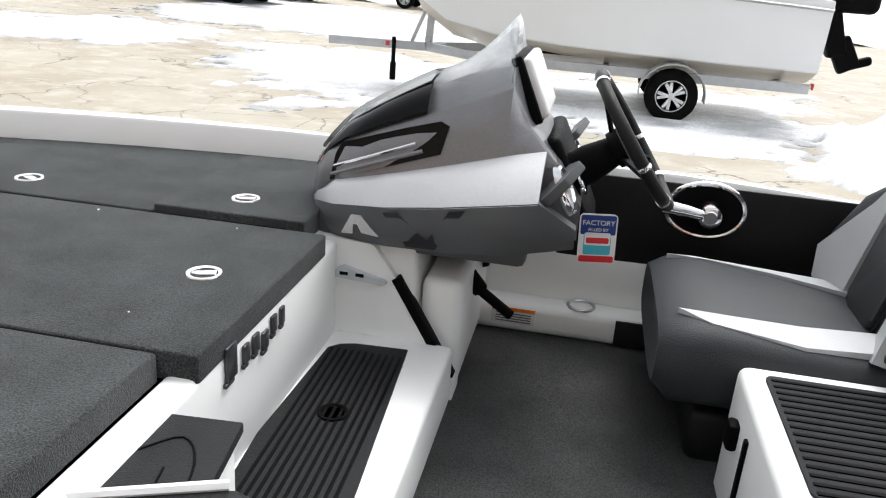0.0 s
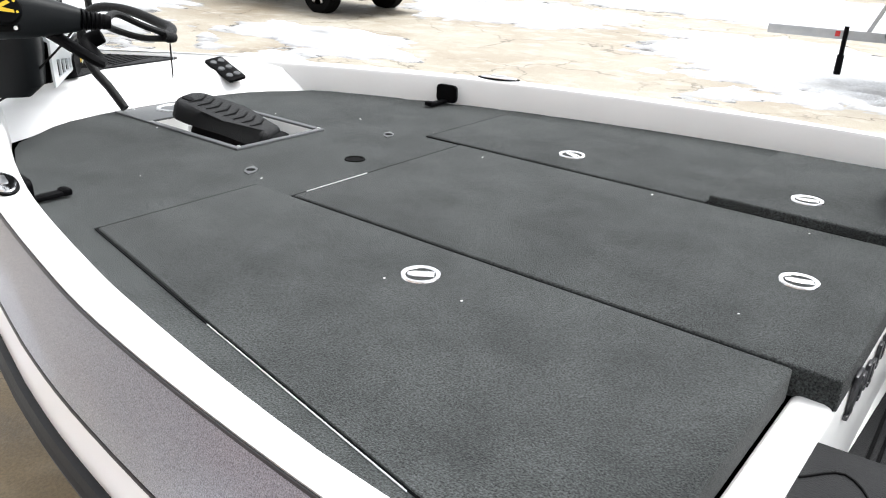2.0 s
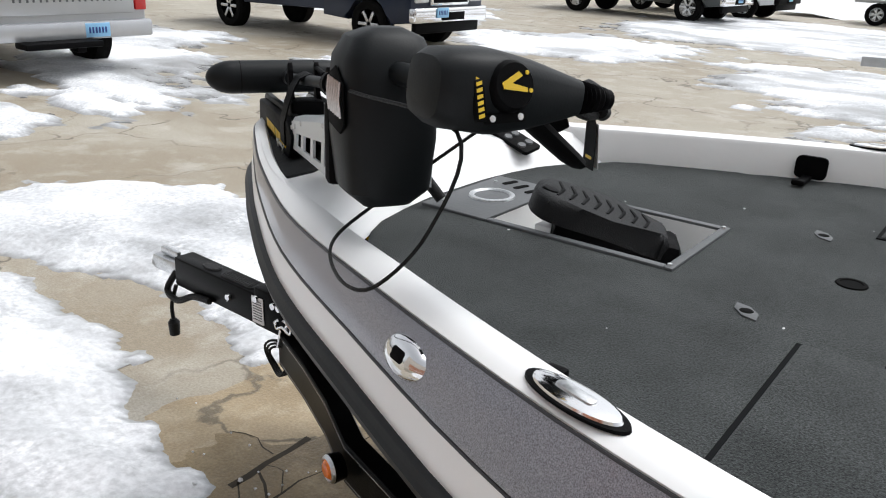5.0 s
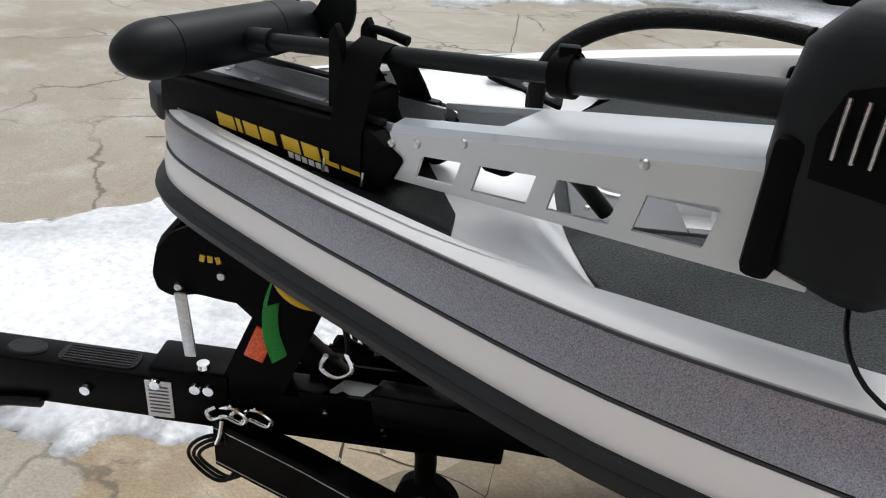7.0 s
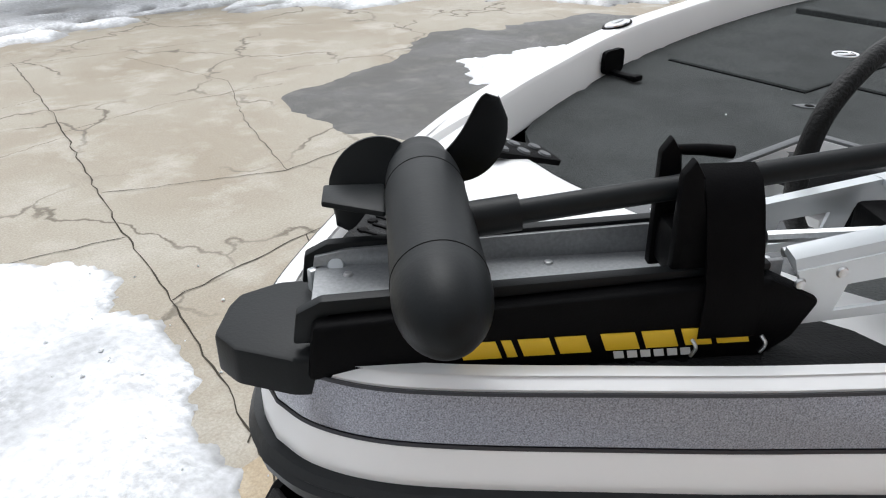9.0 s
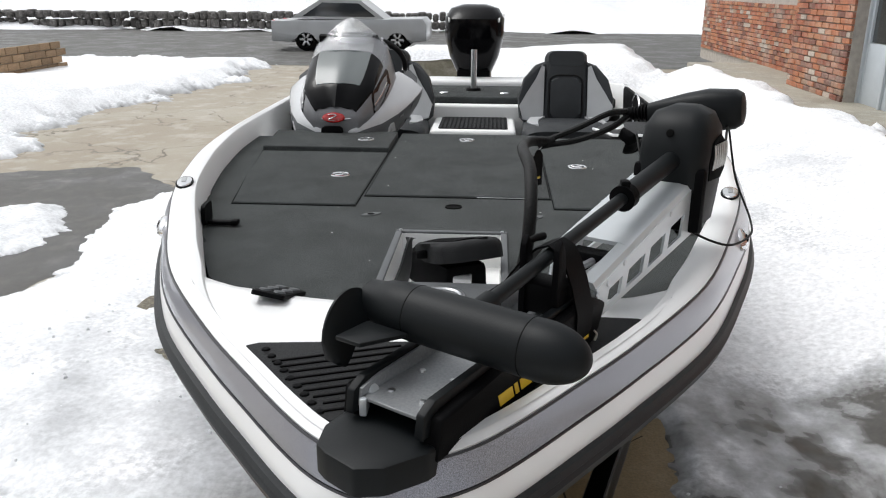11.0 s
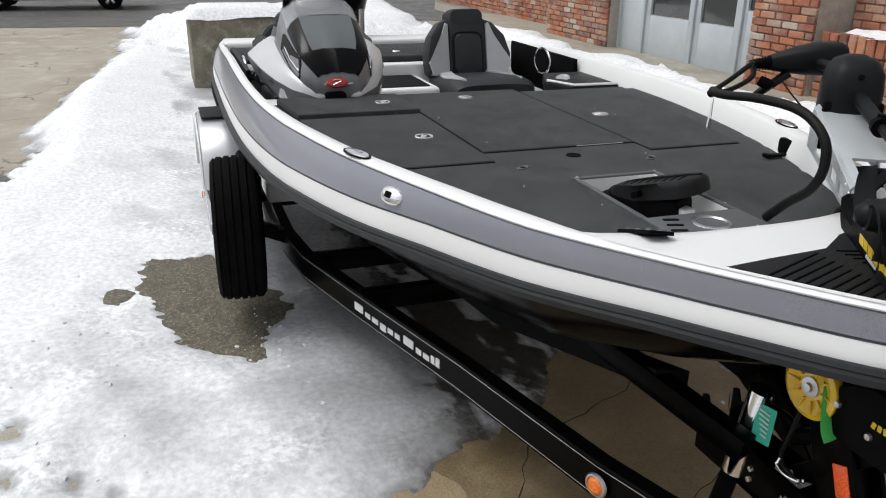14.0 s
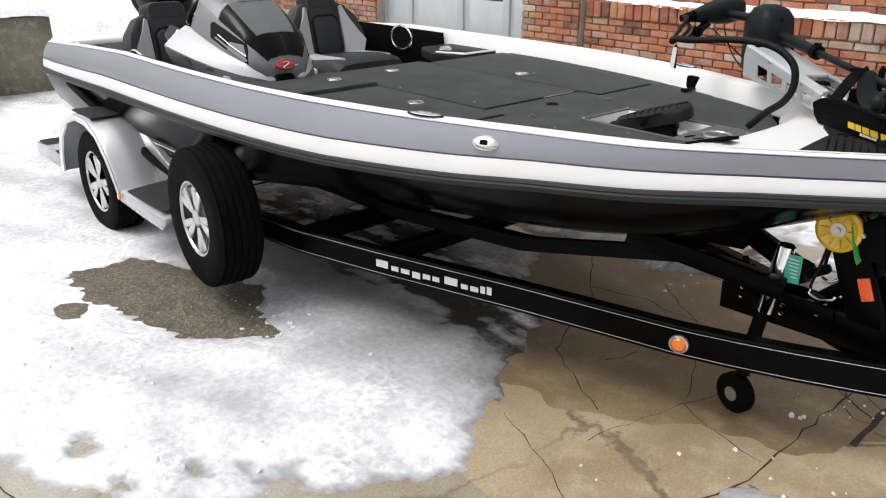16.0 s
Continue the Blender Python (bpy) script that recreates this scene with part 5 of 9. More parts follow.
# hot-foot throttle pedal under the console
bm = B()
tube(bm, [(-1.70, -0.70, 0.965), (-1.72, -0.70, 0.90), (-1.77, -0.72, 0.83)], 0.026, 10)
tube(bm, [(-1.77, -0.72, 0.83), (-1.82, -0.72, 0.795), (-1.87, -0.73, 0.755)], 0.016, 10)
rbox(bm, -1.67, -0.70, 0.965, 0.07, 0.07, 0.05, 0.01)
part("throttle_pedal", bm, "black", boat, "black foot throttle under the console")
bm = B()
lathe(bm, [(0, 0.02), (0.055, 0.018), (0.062, 0)], axis(-1.755, -0.90, 0.90, (-1, 0, 0)), 24)
part("vent", bm, "hole", boat)

# side panels with chrome-ringed recesses on both sides
for s in (1, -1):
    bm = B()
    rows = []
    for x, zb in ((-1.98, 0.735), (-2.15, 0.73), (-2.35, 0.74), (-2.6, 0.79), (-3.0, 0.90)):
        rows.append([Vector((x, s * (1.035 + 0.03 * (1.15 - z) / 0.37 + t), z)) for z, t in ((1.150, 0.03), (1.153, 0.008), (1.13, 0.0), (0.95, -0.006), (zb + 0.02, 0.0), (zb, 0.012), (zb, 0.04))])
    loft(bm, rows)
    pn = part("side_panel", bm, "vinyl_black" if s < 0 else "black", boat, "black padded cockpit side panel")
    c = (-2.437, s * 1.034, 1.078)
    bm = B()
    for k in range(36):
        pass
    ring = [Vector((c[0] + 0.115 * math.cos(t) * (1.0 if math.cos(t) < 0 else 1.12), c[1], c[2] + 0.088 * math.sin(t))) for t in np.linspace(0, 2 * math.pi, 41)]
    tube(bm, ring, 0.0085, 8)
    rg = part("chrome_ring", bm, "chrome", pn, "oval chrome trim ring")
    bm = B()
    lathe(bm, [(0, 0.0), (0.9, 0.0), (1.0, 0.004)], axis(c[0], c[1] - s * 0.0, c[2], (0, -s, 0)) @ Matrix.Diagonal((0.112, 0.08, 1, 1)), 28)
    part("recess", bm, "hole", rg)
    if s < 0:
        bm = B()
        lathe(bm, [(0, 0.05), (0.022, 0.05), (0.036, 0.042), (0.043, 0.02), (0.046, 0.0)], axis(-2.44, c[1] + 0.02, 1.073, (0, 1, 0)), 28)
        lathe(bm, [(0, 0.053), (0.02, 0.0525), (0.022, 0.05)], axis(-2.44, c[1] + 0.02, 1.073, (0, 1, 0)), 20)
        tube(bm, [(-2.44, c[1] + 0.05, 1.073), (-2.36, c[1] + 0.07, 1.09), (-2.29, c[1] + 0.075, 1.098)], [0.016, 0.022], 10)
        part("throttle_lever", bm, "chrome", rg, "chrome throttle lever hub")
# port speaker pod
bm = B()
prism(bm, [(-1.42, 1.06), (-1.42, 0.74), (-1.62, 0.66), (-1.90, 0.78), (-1.90, 1.06)], 1.02, 1.085, bevel=0.02, seg=3)
pod = part("speaker_pod", bm, "vinyl_black", boat, "dark speaker pod with a light rim")
bm = B()
lathe(bm, [(0, 0.004), (0.03, 0.004), (0.034, 0.008), (0.042, 0.006), (0.044, 0.0)], axis(-1.66, 0.80, 1.088, (0.25, -0.25, 0.95)), 24)
part("speaker", bm, "steel", pod)
bm = B()
tube(bm, [(-1.42, 1.04, 1.088), (-1.42, 0.75, 1.088), (-1.61, 0.67, 1.088)], 0.008, 6)
part("rim", bm, "gel_white", pod)

# middle step box between the seats, rear deck, splash well
bm = B()
rbox(bm, -2.76, -0.005, 0.73, 0.62, 0.57, 0.38, 0.025, 3)
rbox(bm, -3.02, 0.0, 0.86, 0.10, 1.1, 0.30, 0.02, 3)
box = part("centre_step", bm, "liner", boat, "white moulded step between the seats")
bm = B()
prism(bm, rrect(-2.97, -0.235, -2.50, 0.225, 0.02), 0.918, 0.926, bevel=0.002)
pd = part("step_pad", bm, "step_pad", box, "black ribbed step pad")
bm = B()
for k in range(16):
    bar(bm, (-2.96, -0.21 + 0.028 * k, 0.927), (-2.51, -0.21 + 0.028 * k, 0.927), 0.010, 0.004, 0.001)
part("tread", bm, "black", pd)
bm = B()
rbox(bm, -2.448, -0.06, 0.72, 0.012, 0.022, 0.26, 0.005)
rbox(bm, -2.44, -0.16, 0.80, 0.03, 0.05, 0.07, 0.012)
part("seat_slide", bm, "black", box)
bm = B()
rbox(bm, -3.42, 0.0, 1.02, 0.70, 2.0, 0.07, 0.015, 3)
rbox(bm, -3.09, 0.0, 0.97, 0.04, 1.9, 0.12, 0.01)
rd = part("rear_deck", bm, "carpet", boat, "dark carpeted rear deck")
bm = B()
rbox(bm, -3.086, 0.0, 0.985, 0.045, 1.0, 0.05, 0.008)
part("rear_step_trim", bm, "black", rd)
bm = B()
for yy in (-0.25, 0.2):
    lathe(bm, [(0, 0.003), (0.03, 0.004), (0.035, 0)], pose(-3.3, yy, 1.056), 18)
pieces("latch", bm, "chrome", rd)
bm = B()
rbox(bm, -3.92, 0.0, 1.045, 0.30, 2.1, 0.10, 0.03, 3)
part("splash_well", bm, "gel_white", boat, "white moulded splash well at the stern")
for s in (1, -1):
    bm = B()
    lathe(bm, [(0, 0.008), (0.02, 0.007), (0.028, 0)], pose(-3.3, s * 1.085, z_cap(-3.3) + 0.01), 16)
    part("stern_cleat", bm, "steel", boat)

# ---------------------------------------------------------------- driver console
con = thing("driver_console", -1.6, -0.68, 1.0, "silver and black boat console with a smoked windshield", "console")


CY = -0.67
# stations from nose to stern: x, crease, shoulder and crown as (half width, height)
POD_X = (-1.295, -1.34, -1.40, -1.50, -1.60, -1.70, -1.777, -1.834)
POD_B = ((0.12, 1.130), (0.175, 1.180), (0.205, 1.205), (0.222, 1.230), (0.233, 1.255), (0.240, 1.284), (0.243, 1.306), (0.245, 1.322))
POD_T = ((0.10, 1.205), (0.150, 1.262), (0.178, 1.305), (0.190, 1.350), (0.197, 1.391), (0.200, 1.430), (0.200, 1.461), (0.200, 1.490))
POD_C = ((0.055, 1.222), (0.095, 1.287), (0.122, 1.340), (0.135, 1.404), (0.140, 1.460), (0.140, 1.506), (0.135, 1.534), (0.130, 1.555))


def station(x, table, k):
    return lerp(POD_X[::-1], [q[k] for q in table][::-1], x)


def on_side(x, z, s, off):
    """A point on the pod's flank between crease and shoulder."""
    zb, zt = station(x, POD_B, 1), station(x, POD_T, 1)
    f = (z - zb) / (zt - zb)
    return Vector((x, CY + s * (station(x, POD_B, 0) * (1 - f) + station(x, POD_T, 0) * f + off), z))


# flared skirt: pale upper faces, dark band below
SK = ((-1.285, 0.09, 1.118, 0.10, 1.100, 0.09, 1.040), (-1.31, 0.13, 1.145, 0.15, 1.118, 0.135, 1.033), (-1.38, 0.195, 1.198, 0.225, 1.136, 0.20, 1.036),
      (-1.54, 0.228, 1.240, 0.295, 1.166, 0.25, 1.045), (-1.70, 0.240, 1.284, 0.342, 1.200, 0.28, 1.058), (-1.86, 0.246, 1.330, 0.376, 1.236, 0.30, 1.080), (-1.935, 0.247, 1.347, 0.386, 1.252, 0.305, 1.100))


def on_band(x, f, s, off):
    """A point on the lower band; f from its upper edge (0) to its lower one (1)."""
    xs_ = [q[0] for q in SK][::-1]
    w0, z0, w1, z1 = (lerp(xs_, [q[k] for q in SK][::-1], x) for k in (3, 4, 5, 6))
    return Vector((x, CY + s * (w0 + (w1 - w0) * f + 0.018 * math.sin(math.pi * f) + off), z0 + (z1 - z0) * f))


def patch(bm, loop, where, s):
    """A thin plate that follows a curved face; loop in the face's own two numbers."""
    hi = [bm.verts.new(where(a, b, s, 0.006)) for a, b in loop]
    lo = [bm.verts.new(where(a, b, s, -0.006)) for a, b in loop]
    bm.faces.new(hi)
    for k in range(len(loop)):
        q = (k + 1) % len(loop)
        bm.faces.new((lo[k], lo[q], hi[q], hi[k]))
    return bm


for s in (1, -1):
    bm = B()
    loft(bm, [[Vector((x, CY + s * y, z)) for y, z in ((aw - 0.03, az - 0.01), (aw, az), (aw + 0.006, az - 0.002), ((aw + bw) / 2 + 0.006, (az + bz) / 2 + 0.006), (bw - 0.004, bz + 0.003), (bw, bz - 0.004), (bw - 0.03, bz - 0.006))] for x, aw, az, bw, bz, cw, cz in SK])
    part("skirt", bm, "silver_light", con, "pale silver flared console skirt")
    bm = B()
    rings = [[on_band(x, f, s, 0.0) for f in (0.0, 0.25, 0.5, 0.75, 1.0)] + [Vector((x, CY + s * (cw - 0.07), cz + 0.012)), Vector((x, CY + s * (bw - 0.07), bz - 0.01))] for x, aw, az, bw, bz, cw, cz in SK]
    rings.append([Vector((-2.03, CY + s * y, z)) for y, z in ((0.315, 1.175), (0.312, 1.160), (0.305, 1.145), (0.298, 1.130), (0.290, 1.118), (0.23, 1.125), (0.24, 1.165))])
    loft(bm, rings)
    lower = part("lower_band", bm, "plate_grey", con, "dark grey lower console band")
    part("emblem", patch(B(), [(-1.41, 0.78), (-1.445, 0.22), (-1.475, 0.22), (-1.525, 0.72), (-1.475, 0.68), (-1.465, 0.45), (-1.452, 0.45), (-1.446, 0.75)], on_band, s), "silver_light", lower, "pale triangular emblem")
    part("graphic", patch(B(), [(-1.54, 0.10), (-1.58, 0.10), (-1.66, 0.70), (-1.72, 0.08), (-1.76, 0.08), (-1.68, 0.92), (-1.60, 0.92)], on_band, s), "pin", lower, "darker sweep on the band")
    # instrument cheek at the after end, with a chrome-rimmed gauge
    bm = B()
    prism(bm, [(-0.02, -0.16), (0.06, -0.16), (0.12, -0.02), (0.125, 0.05), (0.08, 0.10), (0.0, 0.06)], -0.012, 0.012, Matrix(((0, -0.62, -0.78, -1.965), (s, 0, 0, CY + s * 0.225), (0, 0.78, -0.62, 1.262), (0, 0, 0, 1))), bevel=0.006)
    chk2 = part("dash_cheek", bm, "plate_grey", con, "dark grey gauge cheek beside the wheel")
    bm = B()
    gm = axis(-1.985, CY + s * 0.285, 1.262, (-0.78, s * 0.35, 0.45))
    lathe(bm, [(0.82, 0.012), (0.90, 0.020), (1.0, 0.016), (1.04, 0.0)], gm @ Matrix.Diagonal((0.024, 0.062, 1, 1)), 28)
    part("gauge_ring", bm, "chrome", chk2, "oval chrome gauge ring")
    bm = B()
    lathe(bm, [(0, 0.012), (0.84, 0.012), (0.86, 0.0)], gm @ Matrix.Diagonal((0.024, 0.062, 1, 1)), 24)
    part("gauge_face", bm, "white", chk2)
bm = B()
rbox(bm, -1.62, CY, 1.06, 0.58, 0.40, 0.10, 0.02, 2)
rbox(bm, -1.66, CY, 1.15, 0.50, 0.36, 0.13, 0.02, 2)
part("console_core", bm, "plate_grey", con)
# upper pod, tapering forward, with black vents and a glossy cover
bm = B()
rings = []
for x in POD_X:
    (bw, bz), (tw, tz), (cw, cz) = ((station(x, q, 0), station(x, q, 1)) for q in (POD_B, POD_T, POD_C))
    half = [(bw * 0.9, bz - 0.03), (bw, bz), (bw * 0.5 + tw * 0.5 + 0.004, (bz + tz) / 2), (tw, tz - 0.004), (tw - 0.006, tz), (cw, cz - 0.010), (cw * 0.5, cz - 0.002)]
    rings.append([Vector((x, CY + y, z)) for y, z in half] + [Vector((x, CY - y, z)) for y, z in half[::-1]])
for x, k, top in ((-1.885, 0.97, 1.415), (-1.973, 0.90, 1.322), (-2.035, 0.84, 1.227)):
    rings.append([Vector((x, CY + (v.y - CY) * k, min(v.z - 0.02, top - 0.10 * abs(v.y - CY)) - (0.10 if v.z < 1.3 else 0.0))) for v in rings[7]])
loft(bm, rings)
M["charcoal"] = mat("charcoal_silver_paint", (0.20, 0.20, 0.21), 0.30, metal=0.3, grain=0.25, grain_scale=500, coat=0.3, spots=0.1)
M["smoke_panel"] = mat("smoked_cover_plastic", (0.13, 0.145, 0.148), 0.16, spec=0.4, spots=0.15, spot_scale=5)
M["gloss_black"] = mat("gloss_black_plastic", (0.002, 0.002, 0.0025), 0.10, spec=0.16, spots=0.1, spot_scale=8)
podp = part("pod", bm, "charcoal", con, "charcoal silver console pod")
for s in (1, -1):
    part("side_vent", patch(B(), [(-1.372, 1.262), (-1.388, 1.295), (-1.48, 1.328), (-1.57, 1.359), (-1.66, 1.386), (-1.684, 1.376), (-1.668, 1.306), (-1.56, 1.268), (-1.46, 1.231), (-1.36, 1.192)], on_side, s), "gloss_black", podp, "glossy black side vent")
    bm = B()
    tube(bm, [on_side(-1.372, 1.232, s, 0.008), on_side(-1.48, 1.276, s, 0.008), on_side(-1.60, 1.325, s, 0.008)], 0.0045, 6)
    part("vent_trim", bm, "chrome", podp, "slim chrome vent bar")
    bm = B()
    tube(bm, [on_side(-1.365, 1.208, s, 0.006), on_side(-1.45, 1.244, s, 0.006), on_side(-1.62, 1.308, s, 0.006)], 0.006, 6)
    part("vent_slat", bm, "charcoal", podp)
bm = B()
tube(bm, [(-1.315, CY - 0.13, 1.178), (-1.285, CY, 1.168), (-1.315, CY + 0.13, 1.178)], 0.005, 6, 6)
part("nose_trim", bm, "chrome", podp)


def cover_row(x, lift, inset=0.0):
    """One arch of the cover from shoulder to shoulder."""
    tw, tz, cw, cz = station(x, POD_T, 0), station(x, POD_T, 1), station(x, POD_C, 0), station(x, POD_C, 1)
    half = [(tw + 0.004, tz), (tw * 0.72 + cw * 0.28, tz + (cz - tz) * 0.42 + 0.008), (cw, cz), (cw * 0.66, cz + 0.007), (cw * 0.33, cz + 0.010), (0.0, cz + 0.011)]
    return [Vector((x + (0.020 if y < 0.01 else 0.0), CY + s_ * y, z + lift)) for s_, pts in ((1, half), (-1, half[-2::-1])) for y, z in pts]


xs_cover = (-1.295, -1.32, -1.36, -1.40, -1.45, -1.50, -1.56, -1.62)
bm = B()
loft(bm, [cover_row(x, 0.006) + cover_row(x, 0.001)[::-1] for x in xs_cover])
part("windshield_cover", bm, "gloss_black", con, "glossy black windshield cover")
bm = B()
rows = [[p + Vector((0, 0, 0.004)) for p in cover_row(x, 0.006)[2:9]] for x in (-1.38, -1.42, -1.48, -1.54, -1.615)]
loft(bm, [r + [p - Vector((0, 0, 0.003)) for p in r[::-1]] for r in rows])
part("cover_panel", bm, "smoke_panel", con, "grey glossy panel in the cover")
# clear windshield lip curling up behind the cover
bm = B()
rows = []
for k in range(9):
    f = k / 8
    row = []
    for p in cover_row(-1.62, 0.006):
        v = abs(p.y - CY) / 0.205
        top = Vector((-1.832 + 0.018 * (1 - v), CY + (p.y - CY) * (1.0 - 0.16 * (1 - v)), 1.494 + 0.158 * (1 - v ** 1.5)))
        q = p.lerp(top, f)
        q.z -= 0.030 * math.sin(math.pi * f) * (1 - v)
        row.append(q)
    rows.append(row)
loft(bm, [r + [p + Vector((0.004, 0, -0.004)) for p in r[::-1]] for r in rows])
M["frost"] = glass("hazy_windshield", (0.80, 0.82, 0.84), 0.25, 0.55)
part("windshield", bm, "frost", con, "clear plastic windshield lip")
bm = B()
prism(bm, rrect(-0.055, -0.055, 0.055, 0.035, 0.02), -0.02, 0.02, pose(-1.285, -0.69, 1.10, 0, 90, 0) @ pose(0, 0, 0, 0, 0, 90), bevel=0.008)
nose = part("nose_panel", bm, "black", con)
bm = B()
lathe(bm, [(0, 0.012), (0.6, 0.011), (0.9, 0.007), (1.0, 0.0)], Matrix(((0, -0.33, 0.944, -1.283), (1, 0, 0, -0.680), (0, 0.944, 0.33, 1.180), (0, 0, 0, 1))) @ Matrix.Diagonal((0.058, 0.027, 1, 1)), 28)
badge = part("badge", bm, "red", con, "oval red badge with a chrome sweep")
bm = B()
tube(bm, [(-1.272, -0.705, 1.194), (-1.270, -0.680, 1.199), (-1.269, -0.663, 1.192), (-1.268, -0.685, 1.180), (-1.268, -0.703, 1.170), (-1.270, -0.675, 1.166), (-1.272, -0.650, 1.170)], 0.003, 6, 5)
part("badge_sweep", bm, "chrome", badge)
# dash face, gauges, display, wheel
bm = B()
rbox(bm, -1.880, -0.69, 1.478, 0.035, 0.30, 0.16, 0.012, 3, pose(0, 0, 0, 0, 24, 0))
part("display", bm, "white", con, "white covered fish-finder display")
bm = B()
rbox(bm, -1.863, -0.69, 1.472, 0.03, 0.33, 0.18, 0.006, 2, pose(0, 0, 0, 0, 24, 0))
part("display_bezel", bm, "black", con)
bm = B()
rbox(bm, -2.0, -0.69, 1.225, 0.05, 0.36, 0.30, 0.02, 3, pose(0, 0, 0, 0, 26, 0))
dash = part("dash", bm, "black", con, "black dash panel")
for k, yy in enumerate((-0.545, -0.62, -0.80)):
    bm = B()
    lathe(bm, [(0.028, 0.0), (0.034, 0.008), (0.040, 0.006), (0.042, 0)], axis(-2.025, yy, 1.255, (-1, 0, 0.5)), 24)
    part("gauge_ring", bm, "chrome", dash)
col = axis(-2.02, -0.60, 1.272, (-0.821, 0, 0.571))
bm = B()
lathe(bm, [(0.05, -0.05), (0.052, 0.03), (0.045, 0.07), (0.038, 0.11), (0.0, 0.12)], col, 24)
part("steering_column", bm, "black", con)
bm = B()
ring = [col @ Vector((0.19 * math.cos(t), 0.19 * math.sin(t), 0.16)) for t in np.linspace(0, 2 * math.pi, 49)]
tube(bm, ring, 0.0165, 10)
sw = part("steering_wheel", bm, "vinyl_black", con, "black sports steering wheel")
bm = B()
for a in (90, 210, 330):
    t = radians(a)
    tube(bm, [col @ Vector((0.04 * math.cos(t), 0.04 * math.sin(t), 0.115)), col @ Vector((0.18 * math.cos(t), 0.18 * math.sin(t), 0.16))], 0.014, 8, flat=0.5)
lathe(bm, [(0.05, 0.10), (0.052, 0.13), (0.03, 0.14), (0, 0.14)], col, 24)
part("spokes", bm, "black", sw)
bm = B()
for a in (70, 110, 190, 230, 310, 350):
    t = radians(a)
    c0 = col @ Vector((0.19 * math.cos(t), 0.19 * math.sin(t), 0.16))
    d0 = (col.to_3x3() @ Vector((-math.sin(t), math.cos(t), 0)))
    lathe(bm, [(0.0185, -0.006), (0.0195, 0), (0.0185, 0.006)], axis(*c0, d0), 14)
pieces("wheel_clip", bm, "chrome", sw)
# paper tag hanging from the dash
tag = thing("paper_tag", -2.10, -0.50, 1.0, "blue, white and red printed tag hanging from the dash", "tag")
ex = Vector((-0.97, -0.24, 0)).normalized()
ez = Vector((0.05, 0.1, 1)).normalized()
en = ex.cross(ez).normalized()
tm = Matrix((ex, ez, en)).transposed().to_4x4()
tm.translation = (-2.088, -0.475, 1.122)
M["tag_blue"] = mat("tag_blue", (0.01, 0.04, 0.22), 0.4, spots=0.2)
M["tag_red"] = mat("tag_red", (0.6, 0.02, 0.03), 0.4, spots=0.2)
M["tag_teal"] = mat("tag_teal", (0.05, 0.4, 0.5), 0.4, spots=0.2)
bm = B()
prism(bm, rrect(-0.05, -0.07, 0.05, 0.07, 0.012), -0.0008, 0.0008, tm)
card = part("card", bm, "white", tag)
for nm, x0, y0, x1, y1, c in (("card_top", -0.046, 0.012, 0.046, 0.066, "tag_blue"), ("card_shield", -0.036, -0.045, 0.036, 0.010, "tag_teal"), ("card_shield_top", -0.034, -0.018, 0.034, 0.018, "white"), ("card_name", -0.030, -0.012, 0.030, 0.004, "tag_red"), ("card_foot", -0.046, -0.066, 0.046, -0.048, "tag_red")):
    bm = B()
    prism(bm, rrect(x0, y0, x1, y1, 0.005), -0.0014 - 0.0004 * (c == "white") - 0.0008 * (c == "tag_red"), 0.0014 + 0.0004 * (c == "white") + 0.0008 * (c == "tag_red"), tm)
    part(nm, bm, c, card)


def words(text, size, m, material, parent, name="lettering"):
    cu = bpy.data.curves.new(name, "FONT")
    cu.body, cu.size, cu.align_x, cu.align_y, cu.extrude = text, size, "CENTER", "CENTER", 0.0006
    tmp = new("tmp_text", cu)
    me = bpy.data.meshes.new_from_object(tmp.evaluated_get(bpy.context.evaluated_depsgraph_get()))
    bpy.data.objects.remove(tmp)
    me.transform(m)
    me.materials.clear()
    me.materials.append(M[material])
    ob = new(name, me)
    ob.parent = parent
    if parent in ROOT:
        ob.matrix_parent_inverse = ROOT[parent].inverted()
    return ob


words("FACTORY", 0.019, tm @ pose(0, 0.045, -0.0022) @ pose(0, 0, 0, 0, 180, 0), "white", card)
words("FACTORY", 0.019, tm @ pose(0, 0.045, 0.0022), "white", card)
words("FILLED BY", 0.012, tm @ pose(0, 0.026, 0.0022), "white", card)

# ---------------------------------------------------------------- seats


